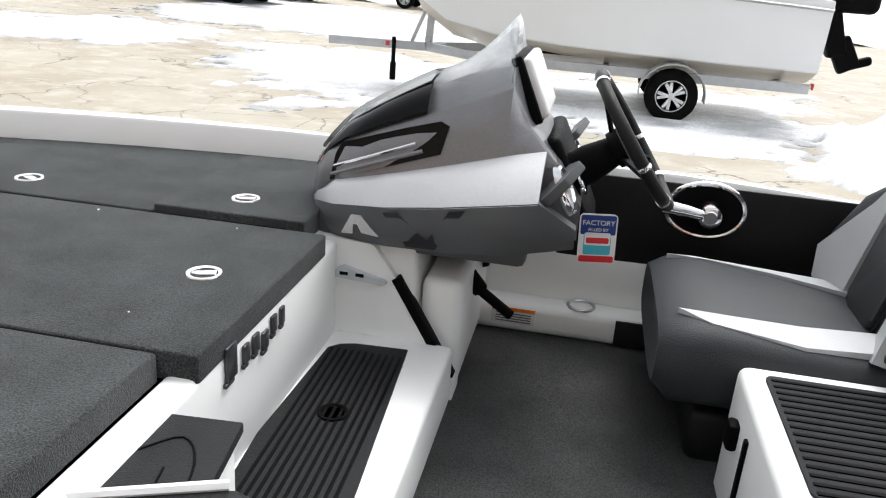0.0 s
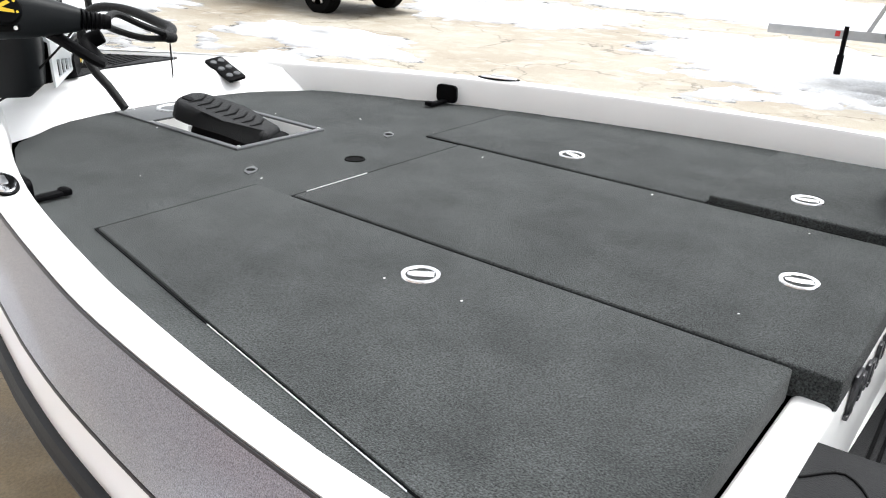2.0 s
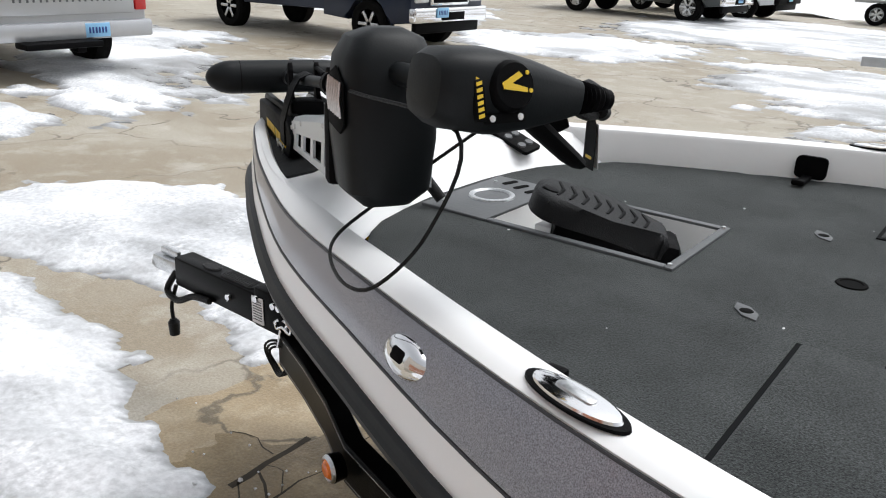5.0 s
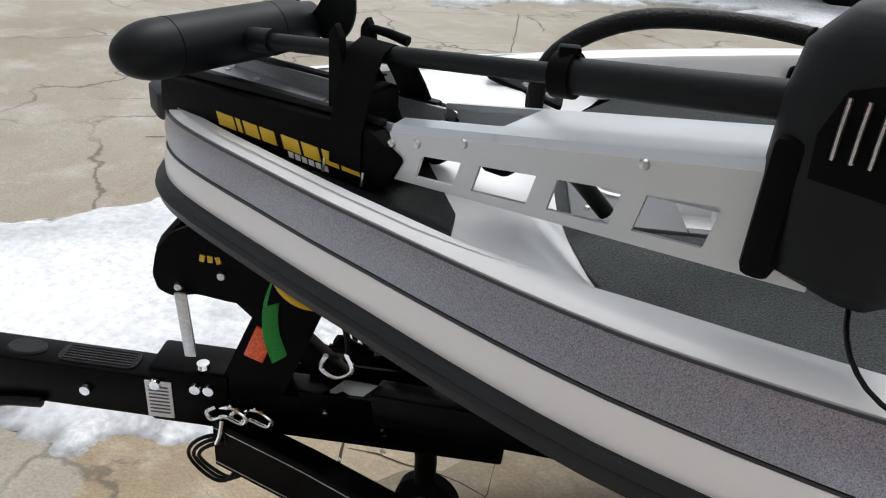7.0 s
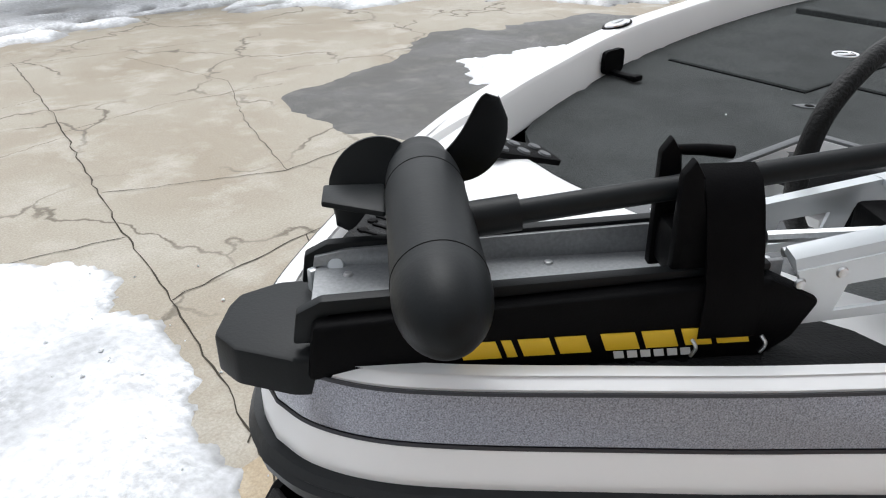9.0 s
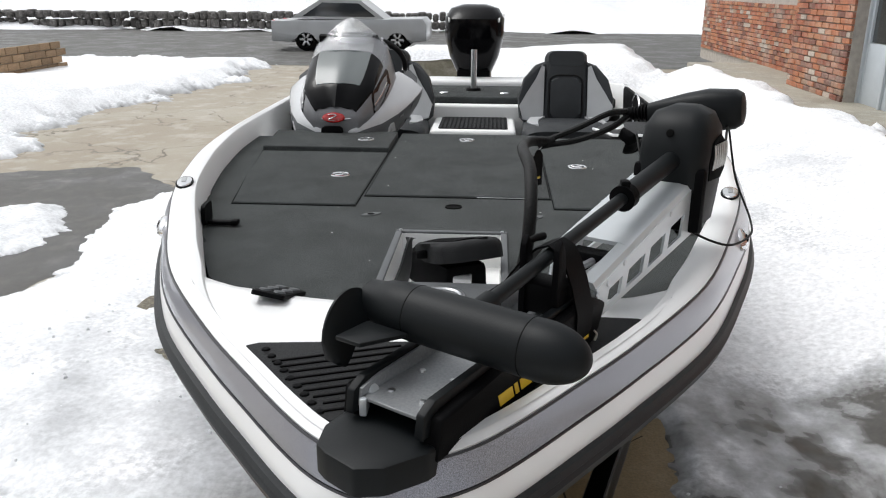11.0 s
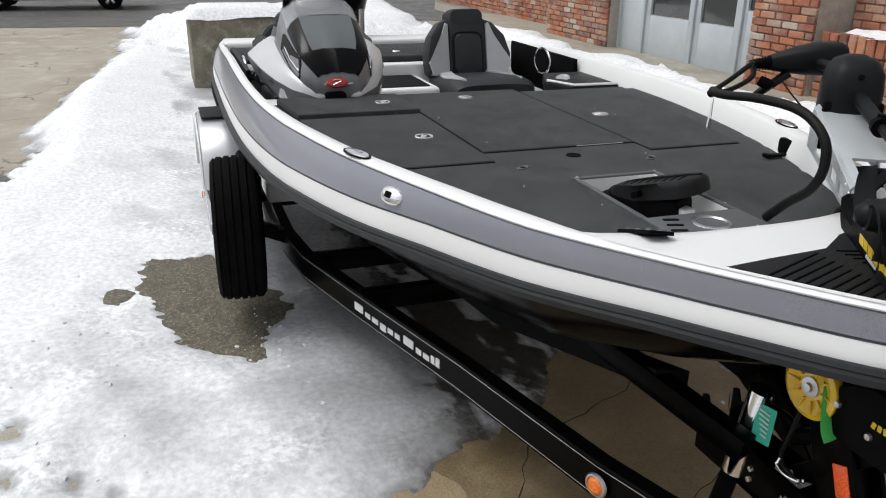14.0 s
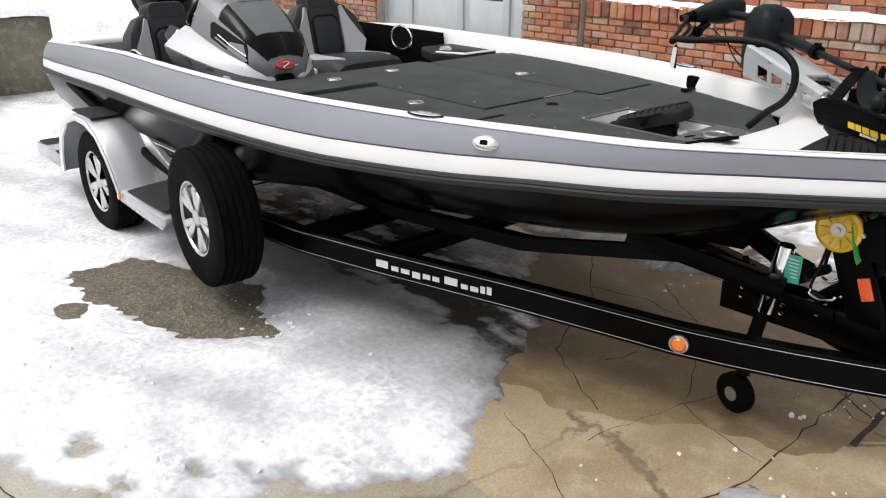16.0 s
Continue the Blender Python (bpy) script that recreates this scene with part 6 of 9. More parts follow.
def seat(cx, cy, label):
    st = thing("boat_chair", cx, cy, 0.62, label, "chair", "cockpit chairs")
    # cushion
    bm = B()
    rings = []
    for x, w, zb, zt in ((0.66, 0.19, 0.83, 0.90), (0.685, 0.235, 0.79, 0.955), (0.64, 0.25, 0.74, 0.985), (0.55, 0.25, 0.74, 0.995), (0.30, 0.245, 0.74, 0.97), (0.08, 0.235, 0.75, 0.95)):
        ring = []
        for k in range(20):
            t = 2 * math.pi * k / 20
            c, s_ = math.cos(t), math.sin(t)
            ring.append(Vector((cx + x, cy + w * math.copysign(abs(c) ** 0.5, c), (zb + zt) / 2 + (zt - zb) / 2 * math.copysign(abs(s_) ** 0.5, s_))))
        rings.append(ring)
    loft(bm, rings)
    cu = part("cushion", bm, "vinyl_dark", st, "charcoal vinyl seat cushion")
    for s in (1, -1):
        bm = B()
        pr = [(0.10, 0.10), (0.10, 0.19), (0.34, 0.215), (0.56, 0.20), (0.64, 0.165), (0.52, 0.165), (0.34, 0.15)]
        lo, hi = [], []
        for x, y in pr:
            hi.append(bm.verts.new((cx + x, cy + s * y, 0.958 + 0.03 * min(x / 0.5, 1.15) - max(0, abs(y) - 0.18) * 0.55)))
            lo.append(bm.verts.new((cx + x, cy + s * y, 0.93)))
        bm.faces.new(hi)
        for k in range(len(pr)):
            q = (k + 1) % len(pr)
            bm.faces.new((lo[k], lo[q], hi[q], hi[k]))
        part("cushion_inset", bm, "vinyl_light", cu, "silver vinyl inset")
    # backrest, leaning aft
    lean = pose(cx + 0.06, cy, 0.88, 0, -13, 0)
    shape = [(-0.20, 0.0), (-0.255, 0.06), (-0.265, 0.18), (-0.235, 0.32), (-0.17, 0.42), (-0.11, 0.45), (-0.05, 0.455), (0.05, 0.455), (0.11, 0.45), (0.17, 0.42), (0.235, 0.32), (0.265, 0.18), (0.255, 0.06), (0.20, 0.0), (0.14, 0.0), (0.07, 0.0), (-0.07, 0.0), (-0.14, 0.0)]
    bm = B()
    rings = []
    for d, k in ((-0.07, 0.05), (-0.07, 0.5), (-0.07, 0.93), (-0.055, 0.99), (0.0, 1.0), (0.05, 0.97), (0.066, 0.90), (0.068, 0.70), (0.066, 0.45), (0.066, 0.05)):
        rings.append([lean @ Vector((d + 0.10 * abs(y * k / 0.26) ** 2.5 * (1 if d > -0.05 else 0.6), y * k, 0.22 + (z - 0.22) * k)) for y, z in shape])
    loft(bm, rings)
    bk = part("backrest", bm, "vinyl_dark", st, "charcoal vinyl bucket backrest")
    bm = B()
    prism(bm, [(-0.02, -0.115), (0.10, -0.115), (0.44, -0.11), (0.46, -0.09), (0.46, 0.09), (0.44, 0.11), (0.10, 0.115), (-0.02, 0.115)], 0.05, 0.098, lean @ Matrix(((0, 0, 1, 0), (0, 1, 0, 0), (1, 0, 0, 0), (0, 0, 0, 1))), bevel=0.012, seg=3)
    part("back_panel", bm, "vinyl_dark", bk, "charcoal vinyl centre panel")
    bm = B()
    prism(bm, rrect(0.04, -0.085, 0.33, 0.085, 0.045, 5), 0.08, 0.114, lean @ Matrix(((0, 0, 1, 0), (0, 1, 0, 0), (1, 0, 0, 0), (0, 0, 0, 1))), bevel=0.014, seg=3)
    part("lumbar_pad", bm, "vinyl_dark", bk, "stitched dark lumbar pad")
    bm = B()
    ring = [lean @ Vector((0.100, y, z)) for z, y in rrect(0.03, -0.092, 0.345, 0.092, 0.05, 5)]
    tube(bm, ring + ring[:1], 0.006, 6)
    part("piping", bm, "vinyl_black", bk, "black piping round the lumbar pad")
    for s in (1, -1):
        bm = B()
        pr = [(0.0, s * 0.12), (0.04, s * 0.235), (0.13, s * 0.255), (0.22, s * 0.215), (0.32, s * 0.165), (0.41, s * 0.135), (0.40, s * 0.12), (0.30, s * 0.12)]
        rr = []
        for d in (0.04, 0.094):
            rr.append([lean @ Vector((d + 0.10 * abs(y / 0.26) ** 2.5 * 0.95 - (0.015 if abs(y) > 0.2 else 0), y, z)) for z, y in pr])
        loft(bm, rr)
        part("back_inset", bm, "vinyl_light", bk, "silver vinyl side inset")
    bm = B()
    rings = []
    for d, k in ((-0.06, 0.85), (-0.03, 1.0), (0.06, 1.0), (0.10, 0.85)):
        rings.append([lean @ Vector((d, y * k, 0.455 + (z - 0.455) * k)) for y, z in rrect(-0.115, 0.40, 0.115, 0.515, 0.045, 5)])
    loft(bm, rings)
    part("headrest", bm, "vinyl_dark", st, "charcoal padded headrest")
    bm = B()
    rbox(bm, cx + 0.32, cy, 0.66, 0.50, 0.42, 0.16, 0.03, 3)
    part("pedestal", bm, "vinyl_black", st)
    bm = B()
    rbox(bm, cx - 0.02, cy, 0.80, 0.14, 0.40, 0.30, 0.04, 3)
    part("hinge_cover", bm, "vinyl_dark", st)
    for ob in st.children_recursive:
        for v in ob.data.vertices:
            v.co.y = cy + (v.co.y - cy) * 1.24
    return st


seat(-2.95, 0.62, "charcoal, black and silver vinyl bucket seat, passenger side")
seat(-2.95, -0.61, "charcoal, black and silver vinyl bucket seat behind the wheel")

# folding pedestal seat post and outboard motor at the stern
po = thing("seat_post", -3.45, -0.03, 1.055, "slim steel pedestal post standing on the rear deck", "post")
part("tube", tube(B(), [(-3.45, -0.03, 1.05), (-3.45, -0.03, 1.36)], 0.022, 12), "steel", po)
part("foot", lathe(B(), [(0, 0.02), (0.05, 0.018), (0.06, 0.0)], pose(-3.45, -0.03, 1.055), 20), "black", po)
ob_ = thing("outboard_motor", -4.3, -0.05, 0.5, "black outboard motor tilted on the transom", "outboard motor")
bm = B()
rings = []
for z, x0, x1, w in ((1.12, -4.42, -4.08, 0.15), (1.25, -4.52, -4.02, 0.21), (1.42, -4.56, -3.98, 0.25), (1.56, -4.54, -3.98, 0.25), (1.64, -4.45, -4.06, 0.20), (1.67, -4.36, -4.16, 0.10)):
    ring = []
    for k in range(20):
        t = 2 * math.pi * k / 20
        c, s_ = math.cos(t), math.sin(t)
        ring.append(Vector(((x0 + x1) / 2 + (x1 - x0) / 2 * math.copysign(abs(c) ** 0.6, c), -0.05 + w * math.copysign(abs(s_) ** 0.6, s_), z)))
    rings.append(ring)
loft(bm, rings)
cowl = part("cowling", bm, "hull_black", ob_, "glossy black engine cowling")
bm = B()
for s in (1, -1):
    bar(bm, (-4.0, -0.05 + s * 0.20, 1.55), (-4.3, -0.05 + s * 0.245, 1.58), 0.01, 0.03, 0.003)
pieces("cowling_stripe", bm, "white", cowl)
bm = B()
rbox(bm, -4.25, -0.05, 0.85, 0.22, 0.16, 0.55, 0.04, 3)
rbox(bm, -4.30, -0.05, 0.42, 0.16, 0.10, 0.40, 0.03, 3)
rbox(bm, -4.12, -0.05, 1.0, 0.12, 0.28, 0.30, 0.02, 2)
part("midsection", bm, "black", ob_)

# crumbs of grit and snow on the carpet
rng = random.Random(5)
bm = B()
for k in range(26):
    if k < 14:
        x, y = rng.uniform(-1.2, 0.8), rng.uniform(-0.55, 0.6)
        z = LID + 0.0005 if -1.3 < x < -0.14 and abs(y) < 0.34 or (x < 0.0 and 0.36 < abs(y)) else DECK + 0.0005
    else:
        x, y, z = rng.uniform(-2.4, -1.8), rng.uniform(-0.9, 0.1), 0.5555
    r = rng.uniform(0.0012, 0.003)
    bmesh.ops.create_icosphere(bm, subdivisions=1, radius=r, matrix=pose(x, y, z, 0, 0, rng.uniform(0, 90)) @ Matrix.Diagonal((1.5, 1, 0.6, 1)))
crumbs = tagged(part("snow_crumbs", bm, "white", None, "small crumbs of snow and grit on the carpet"), kind="stuff")

# ---------------------------------------------------------------- trailer
M["rim"] = mat("alloy_wheel", (0.62, 0.63, 0.64), 0.28, metal=0.75, spots=0.25, spot_scale=14, dark=(0.35, 0.35, 0.34))
M["grit"] = mat("grit_tape", (0.025, 0.025, 0.027), 0.85, grain=0.5, grain_scale=500, bump=0.8, bump_scale=600)


def wheel(parent, cx, cy, cz, r, w, out, name="wheel", yaw=0.0, rim_r=0.19):
    """A road wheel whose outer face looks along out (1 or -1 in y)."""
    m = pose(cx, cy, cz, 0, 0, yaw) @ pose(0, 0, 0, -90 * out, 0, 0)
    h = w / 2
    prof = [(rim_r, -h * 0.80), (rim_r + 0.012, -h * 0.93), (r - 0.07, -h), (r - 0.03, -h * 0.97), (r - 0.008, -h * 0.84)]
    n = 5
    for k in range(n):
        a = -h * 0.80 + 1.6 * h * k / n
        b = -h * 0.80 + 1.6 * h * (k + 1) / n
        e = 0.006 * (abs((k + 0.5) / n - 0.5) * 2) ** 2
        prof += [(r - e, a + 0.004), (r - e, b - 0.010), (r - 0.009 - e, b - 0.009), (r - 0.009 - e, b - 0.001)]
    prof += [(r - 0.008, h * 0.84), (r - 0.03, h * 0.97), (r - 0.07, h), (rim_r + 0.03, h * 0.96), (rim_r + 0.012, h * 0.93), (rim_r, h * 0.80)]
    bm = B()
    lathe(bm, prof, m, 56)
    ty = part("tyre", bm, "rubber", parent, "worn black trailer tyre")
    bm = B()
    lathe(bm, [(rim_r * 0.98, -h * 0.8), (rim_r * 0.92, -h * 0.2), (rim_r * 0.90, h * 0.55), (rim_r * 0.97, h * 0.80), (rim_r * 1.0, h * 0.88), (rim_r * 1.05, h * 0.89), (rim_r * 1.05, h * 0.80)], m, 44)
    rm = part("rim", bm, "rim", ty, "silver alloy rim")
    bm = B()
    lathe(bm, [(0, h * 0.30), (rim_r * 0.9, h * 0.25)], m, 32)
    part("brake_drum", bm, "plate_grey", rm)
    bm = B()
    for k in range(5):
        a = 2 * math.pi * k / 5
        for d in (-0.20, 0.20):
            p0 = m @ Vector((0.035 * math.cos(a), 0.035 * math.sin(a), h * 0.66))
            p1 = m @ Vector((rim_r * 0.93 * math.cos(a + d), rim_r * 0.93 * math.sin(a + d), h * 0.78))
            bar(bm, p0, p1, 0.044, 0.030, 0.008, up=m.to_3x3() @ Vector((0, 0, 1)))
    lathe(bm, [(0.062, h * 0.45), (0.062, h * 0.70), (0.045, h * 0.80), (0.03, h * 0.86), (0, h * 0.87)], m, 24)
    part("spokes", bm, "rim", rm)
    bm = B()
    for k in range(5):
        a = 2 * math.pi * (k + 0.5) / 5
        lathe(bm, [(0.010, h * 0.5), (0.010, h * 0.74), (0.006, h * 0.78), (0, h * 0.78)], m @ pose(0.048 * math.cos(a), 0.048 * math.sin(a), 0), 8)
    pieces("wheel_nut", bm, "steel", rm)
    return ty


tr = thing("boat_trailer", -0.5, 0, 0, "black steel tandem boat trailer with silver fenders", "trailer")
BEAM = [(1.72, 0.112, 0.389), (1.64, 0.148, 0.386), (1.42, 0.240, 0.378), (1.22, 0.318, 0.374), (1.03, 0.385, 0.372), (0.345, 0.577, 0.376), (-0.35, 0.805, 0.386), (-0.80, 0.95, 0.40), (-1.15, 0.99, 0.40), (-4.0, 0.99, 0.40)]
for s in (1, -1):
    # the frame sits a little to starboard under the bow
    line = [(x, s * (y - (0.10 if s > 0 else 0.0) * min(max((x - 0.9) / 0.4, 0), 1)), z) for x, y, z in BEAM if s < 0 or x < 1.7]
    bm = B()
    rings = []
    for k, p in enumerate(line):
        d = (Vector(line[min(k + 1, len(line) - 1)]) - Vector(line[max(k - 1, 0)])).normalized()
        n = Vector((-d.y, d.x, 0)).normalized()
        rings.append([Vector(p) + n * a + Vector((0, 0, b)) for a, b in ((0.026, 0.065), (0.030, 0.060), (0.030, -0.060), (0.026, -0.065), (-0.026, -0.065), (-0.030, -0.060), (-0.030, 0.060), (-0.026, 0.065))])
    loft(bm, rings)
    be = part("side_beam", bm, "frame", tr, "glossy black side beam")
    for dz in (0.050, -0.050):
        bm = B()
        rings = []
        for k, p in enumerate(line[:9]):
            q = line[:9]
            d = (Vector(q[min(k + 1, len(q) - 1)]) - Vector(q[max(k - 1, 0)])).normalized()
            n = Vector((-d.y, d.x, 0)).normalized()
            if n.y * s < 0:
                n = -n
            rings.append([Vector(p) + n * a + Vector((0, 0, dz + b)) for a, b in ((0.0302, 0.0015), (0.0310, 0.0015), (0.0310, -0.0015), (0.0302, -0.0015))])
        loft(bm, rings)
        part("pinstripe", bm, "silver", be)
    # name on the beam as plain white shapes
    a0, a1 = Vector((-0.345, s * 0.803, 0.386)), Vector((0.330, s * 0.582, 0.376))
    d = (a1 - a0).normalized()
    n = Vector((-d.y, d.x, 0))
    if n.y * s < 0:
        n = -n
    bm = B()
    t = 0.0
    for k, (w, hh) in enumerate(((0.085, 0.050), (0.05, 0.032), (0.06, 0.032), (0.055, 0.042), (0.05, 0.032), (0.045, 0.032), (0.085, 0.050), (0.045, 0.032), (0.05, 0.032), (0.03, 0.046), (0.03, 0.050))):
        if k == 6:
            t += 0.012
        c = a0 + d * (t + w / 2) + n * 0.0315
        mm = Matrix((d, n, Vector((0, 0, 1)))).transposed().to_4x4()
        mm.translation = c + Vector((0, 0, (hh - 0.050) / 2 - (0.010 if k == 3 else 0)))
        ww = w * 0.78
        for dx, dz, sx, sz in ((0, 0, ww, hh * 0.72),):
            bmesh.ops.create_cube(bm, size=1, matrix=mm @ pose(dx, 0, dz) @ Matrix.Diagonal((sx, 0.003, sz, 1)))
        t += w * 1.05
    part("name_mark", bm, "white", be, "white lettering shapes")
    # marker lamp
    c = Vector((1.045, s * 0.388, 0.370))
    nn = Vector((0.33, s * 0.94, 0)).normalized()
    m = axis(c.x + nn.x * 0.02, c.y + nn.y * 0.02, c.z, nn)
    bm = B()
    lathe(bm, [(0, -0.02), (0.038, -0.02), (0.041, 0.012), (0.036, 0.018), (0, 0.018)], m, 28)
    ho = part("lamp_housing", bm, "frame", be)
    bm = B()
    lathe(bm, [(0.029, 0.018), (0.031, 0.023), (0.037, 0.021), (0.040, 0.014)], m, 28)
    part("lamp_bezel", bm, "steel", ho)
    bm = B()
    lathe(bm, [(0, 0.030), (0.020, 0.028), (0.030, 0.018)], m, 24)
    part("lamp_lens", bm, "orange", ho, "amber side-marker lens")

bm = B()
for a, b in (((-0.32, 0.81, 0.41), (-0.32, -0.81, 0.41)), ((-0.80, 0.94, 0.41), (-0.80, -0.94, 0.41)), ((-1.9, 0.98, 0.40), (-1.9, -0.98, 0.40)), ((-3.6, 0.98, 0.40), (-3.6, -0.98, 0.40))):
    bar(bm, a, b, 0.06, 0.09)
pieces("crossmember", bm, "frame", tr)
bm = B()
tube(bm, [(-2.65, 1.15, 0.335), (-2.65, -1.15, 0.335)], 0.032, 12)
part("axle", bm, "frame", tr)
for s in (1, -1):
    bm = B()
    rings = []
    for x, y, z in ((1.0, 0.16, 0.66), (0.2, 0.34, 0.52), (-0.6, 0.42, 0.475), (-3.9, 0.45, 0.455)):
        rings.append([Vector((x, s * (y + a), z + b)) for a, b in ((0.06, 0.035), (0.06, -0.03), (-0.06, -0.055), (-0.06, 0.01))])
    loft(bm, rings)
    part("bunk", bm, "seam", tr, "black carpeted bunk board")
    bm = B()
    for x in (0.5, -0.45, -1.9, -3.6):
        bar(bm, (x, s * 0.40, 0.43), (x, s * 0.40, 0.50), 0.05, 0.05)
    pieces("bunk_bracket", bm, "frame", tr)
    # struts from tongue up under the bow
    bm = B()
    bar(bm, (1.28, s * 0.10, 0.58), (0.70, s * 0.30, 0.70), 0.06, 0.075)
    part("bow_strut", bm, "frame", tr)
# tongue with swing hinge and coupler
bm = B()
bar(bm, (1.0, 0, 0.47), (2.28, 0, 0.510), 0.088, 0.118, 0.008)
tg = part("tongue", bm, "frame", tr, "black swing-away tongue")
bm = B()
bar(bm, (1.62, 0, 0.510), (1.80, 0, 0.515), 0.112, 0.150, 0.01)
part("hinge_box", bm, "frame", tg)
bm = B()
for x, y in ((1.69, 0.058), (1.95, 0.046), (1.66, 0.058), (1.78, 0.058)):
    for s in (1, -1):
        lathe(bm, [(0, 0.010), (0.012, 0.009), (0.014, 0.0)], axis(x, s * y, 0.548 if x < 1.9 else 0.50, (0, s, 0)), 12)
lathe(bm, [(0, 0.012), (0.014, 0.011), (0.017, 0.0)], pose(1.68, 0.03, 0.586), 14)
pieces("bolt", bm, "chrome", tg)
bm = B()
TOP = pose(1.93, 0, 0.5585, 0, -1.79, 0)
prism(bm, rrect(-0.09, -0.032, 0.09, 0.032, 0.02), 0, 0.004, TOP, bevel=0.001)
for k in range(6):
    prism(bm, rrect(-0.078, -0.025 + 0.0092 * k, 0.078, -0.020 + 0.0092 * k, 0.002, 2), 0.003, 0.007, TOP)
lathe(bm, [(0, 0.005), (0.9, 0.005), (1.0, 0.0)], TOP @ pose(0.17, 0, 0) @ Matrix.Diagonal((0.045, 0.030, 1, 1)), 24)
part("step_tread", bm, "grit", tg)
bm = B()
rbox(bm, 1.775, 0.058, 0.505, 0.060, 0.003, 0.100, 0.001)
lb = part("data_plate", bm, "white", tg, "white data label on the tongue")
bm = B()
for k in range(8):
    rbox(bm, 1.775, 0.0602, 0.54 - 0.01 * k, 0.045, 0.002, 0.003, 0)
part("label_print", bm, "plate_grey", lb)
bm = B()
lathe(bm, [(0, 0.032), (0.02, 0.030), (0.031, 0.018), (0.034, 0.0)], pose(2.44, 0, 0.490), 20)
rbox(bm, 2.37, 0, 0.505, 0.16, 0.062, 0.062, 0.012, 2)
rbox(bm, 2.36, 0, 0.555, 0.11, 0.022, 0.03, 0.006, 2)
part("coupler", bm, "steel", tg, "bare steel ball coupler")
bm = B()
tube(bm, [(2.30, 0.02, 0.50), (2.33, 0.05, 0.42), (2.25, 0.06, 0.40), (2.16, 0.05, 0.44), (2.06, 0.05, 0.45)], 0.013, 8, 5)
tube(bm, [(2.30, 0.03, 0.44), (2.31, 0.05, 0.36), (2.30, 0.055, 0.29)], 0.008, 8, 5)
lathe(bm, [(0, -0.035), (0.020, -0.033), (0.023, 0.02), (0.012, 0.035), (0, 0.036)], pose(2.30, 0.055, 0.27), 14)
part("wiring_plug", bm, "cable", tg, "black wiring plug hanging by its cable")
bm = B()
for k in range(3):
    ring = [Vector((1.63 + 0.055 * math.cos(t) + 0.012 * k, 0.085 + 0.01 * math.sin(2 * t), 0.375 + (0.05 + 0.008 * k) * math.sin(t))) for t in np.linspace(0, 2 * math.pi, 25)]
    tube(bm, ring, 0.0045, 6)
tube(bm, [(1.66, 0.07, 0.50), (1.62, 0.09, 0.45), (1.62, 0.085, 0.42)], 0.0045, 6, 4)
part("safety_cable", bm, "cable", tg, "coiled black safety cable")
bm = B()
for dx in (0, 0.055):
    ring = [(1.63 - dx, 0.075, 0.515), (1.60 - dx, 0.088, 0.53), (1.57 - dx, 0.09, 0.51), (1.58 - dx, 0.09, 0.49), (1.62 - dx, 0.085, 0.50), (1.65 - dx, 0.08, 0.485), (1.66 - dx, 0.08, 0.505), (1.64 - dx, 0.078, 0.52)]
    tube(bm, ring, 0.0055, 8, 5)
tube(bm, [(1.625, 0.085, 0.49), (1.63, 0.09, 0.455), (1.64, 0.09, 0.425)], 0.006, 8, 4)
part("safety_hook", bm, "chrome", tg, "chrome safety hooks")
bm = B()
prism(bm, [(1.30, -0.03), (1.335, 0.028), (1.375, 0.005), (1.40, 0.03), (1.405, -0.02), (1.37, -0.035)], 0.0, 0.0015, pose(0, 0, 0.499, 0, -1.79, 0))
part("decal", bm, "white", tg, "torn white decal")
bm = B()
for s in (1, -1):
    prism(bm, [(1.03, 0.42), (1.025, 0.60), (1.045, 0.605), (1.06, 0.57), (1.075, 0.578), (1.10, 0.545), (1.46, 0.55), (1.46, 0.44)], s * 0.055 - 0.005, s * 0.055 + 0.005, pose(0, 0, 0, 90, 0, 0), bevel=0.003)
pieces("gusset_plate", bm, "frame", tr)
bm = B()
for x, z in ((1.10, 0.52), (1.10, 0.48), (1.27, 0.50), (1.27, 0.465), (1.40, 0.50)):
    for s in (1, -1):
        lathe(bm, [(0, 0.008), (0.008, 0.007), (0.010, 0.0)], axis(x, s * 0.061, z, (0, s, 0)), 10)
pieces("gusset_bolt", bm, "chrome", tr)
# the tongue hangs a little below the hinge line
for ob in [tg] + list(tg.children_recursive):
    for v in ob.data.vertices:
        v.co.z -= 0.022
# jack
bm = B()
tube(bm, [(1.240, -0.045, 0.735), (1.205, -0.060, 0.45)], 0.034, 20)
jk = part("jack_tube", bm, "chrome", tr, "chrome jack tube with labels")
part("jack_mouth", tube(B(), [(1.2406, -0.0447, 0.738), (1.2398, -0.045, 0.730)], 0.029, 16), "hole", jk)
bm = B()
rbox(bm, 1.225, -0.082, 0.57, 0.036, 0.012, 0.06, 0.004, 2, pose(0, 0, 0, 0, 8, 0))
part("jack_label", bm, "yellow", jk, "yellow warning label")
bm = B()
tube(bm, [(1.24, -0.02, 0.68), (1.29, 0.0, 0.675), (1.33, 0.01, 0.66)], 0.012, 8, 4)
lathe(bm, [(0, -0.045), (0.017, -0.043), (0.020, 0.03), (0.014, 0.045), (0, 0.046)], axis(1.35, 0.015, 0.645, (0.8, 0.2, 0.55)), 14)
tube(bm, [(1.20, -0.06, 0.46), (1.18, -0.09, 0.26), (1.18, -0.11, 0.17)], 0.028, 12)
pieces("jack_crank", bm, "black", jk)
bm = B()
m = axis(1.17, -0.125, 0.085, (0.25, 1, 0))
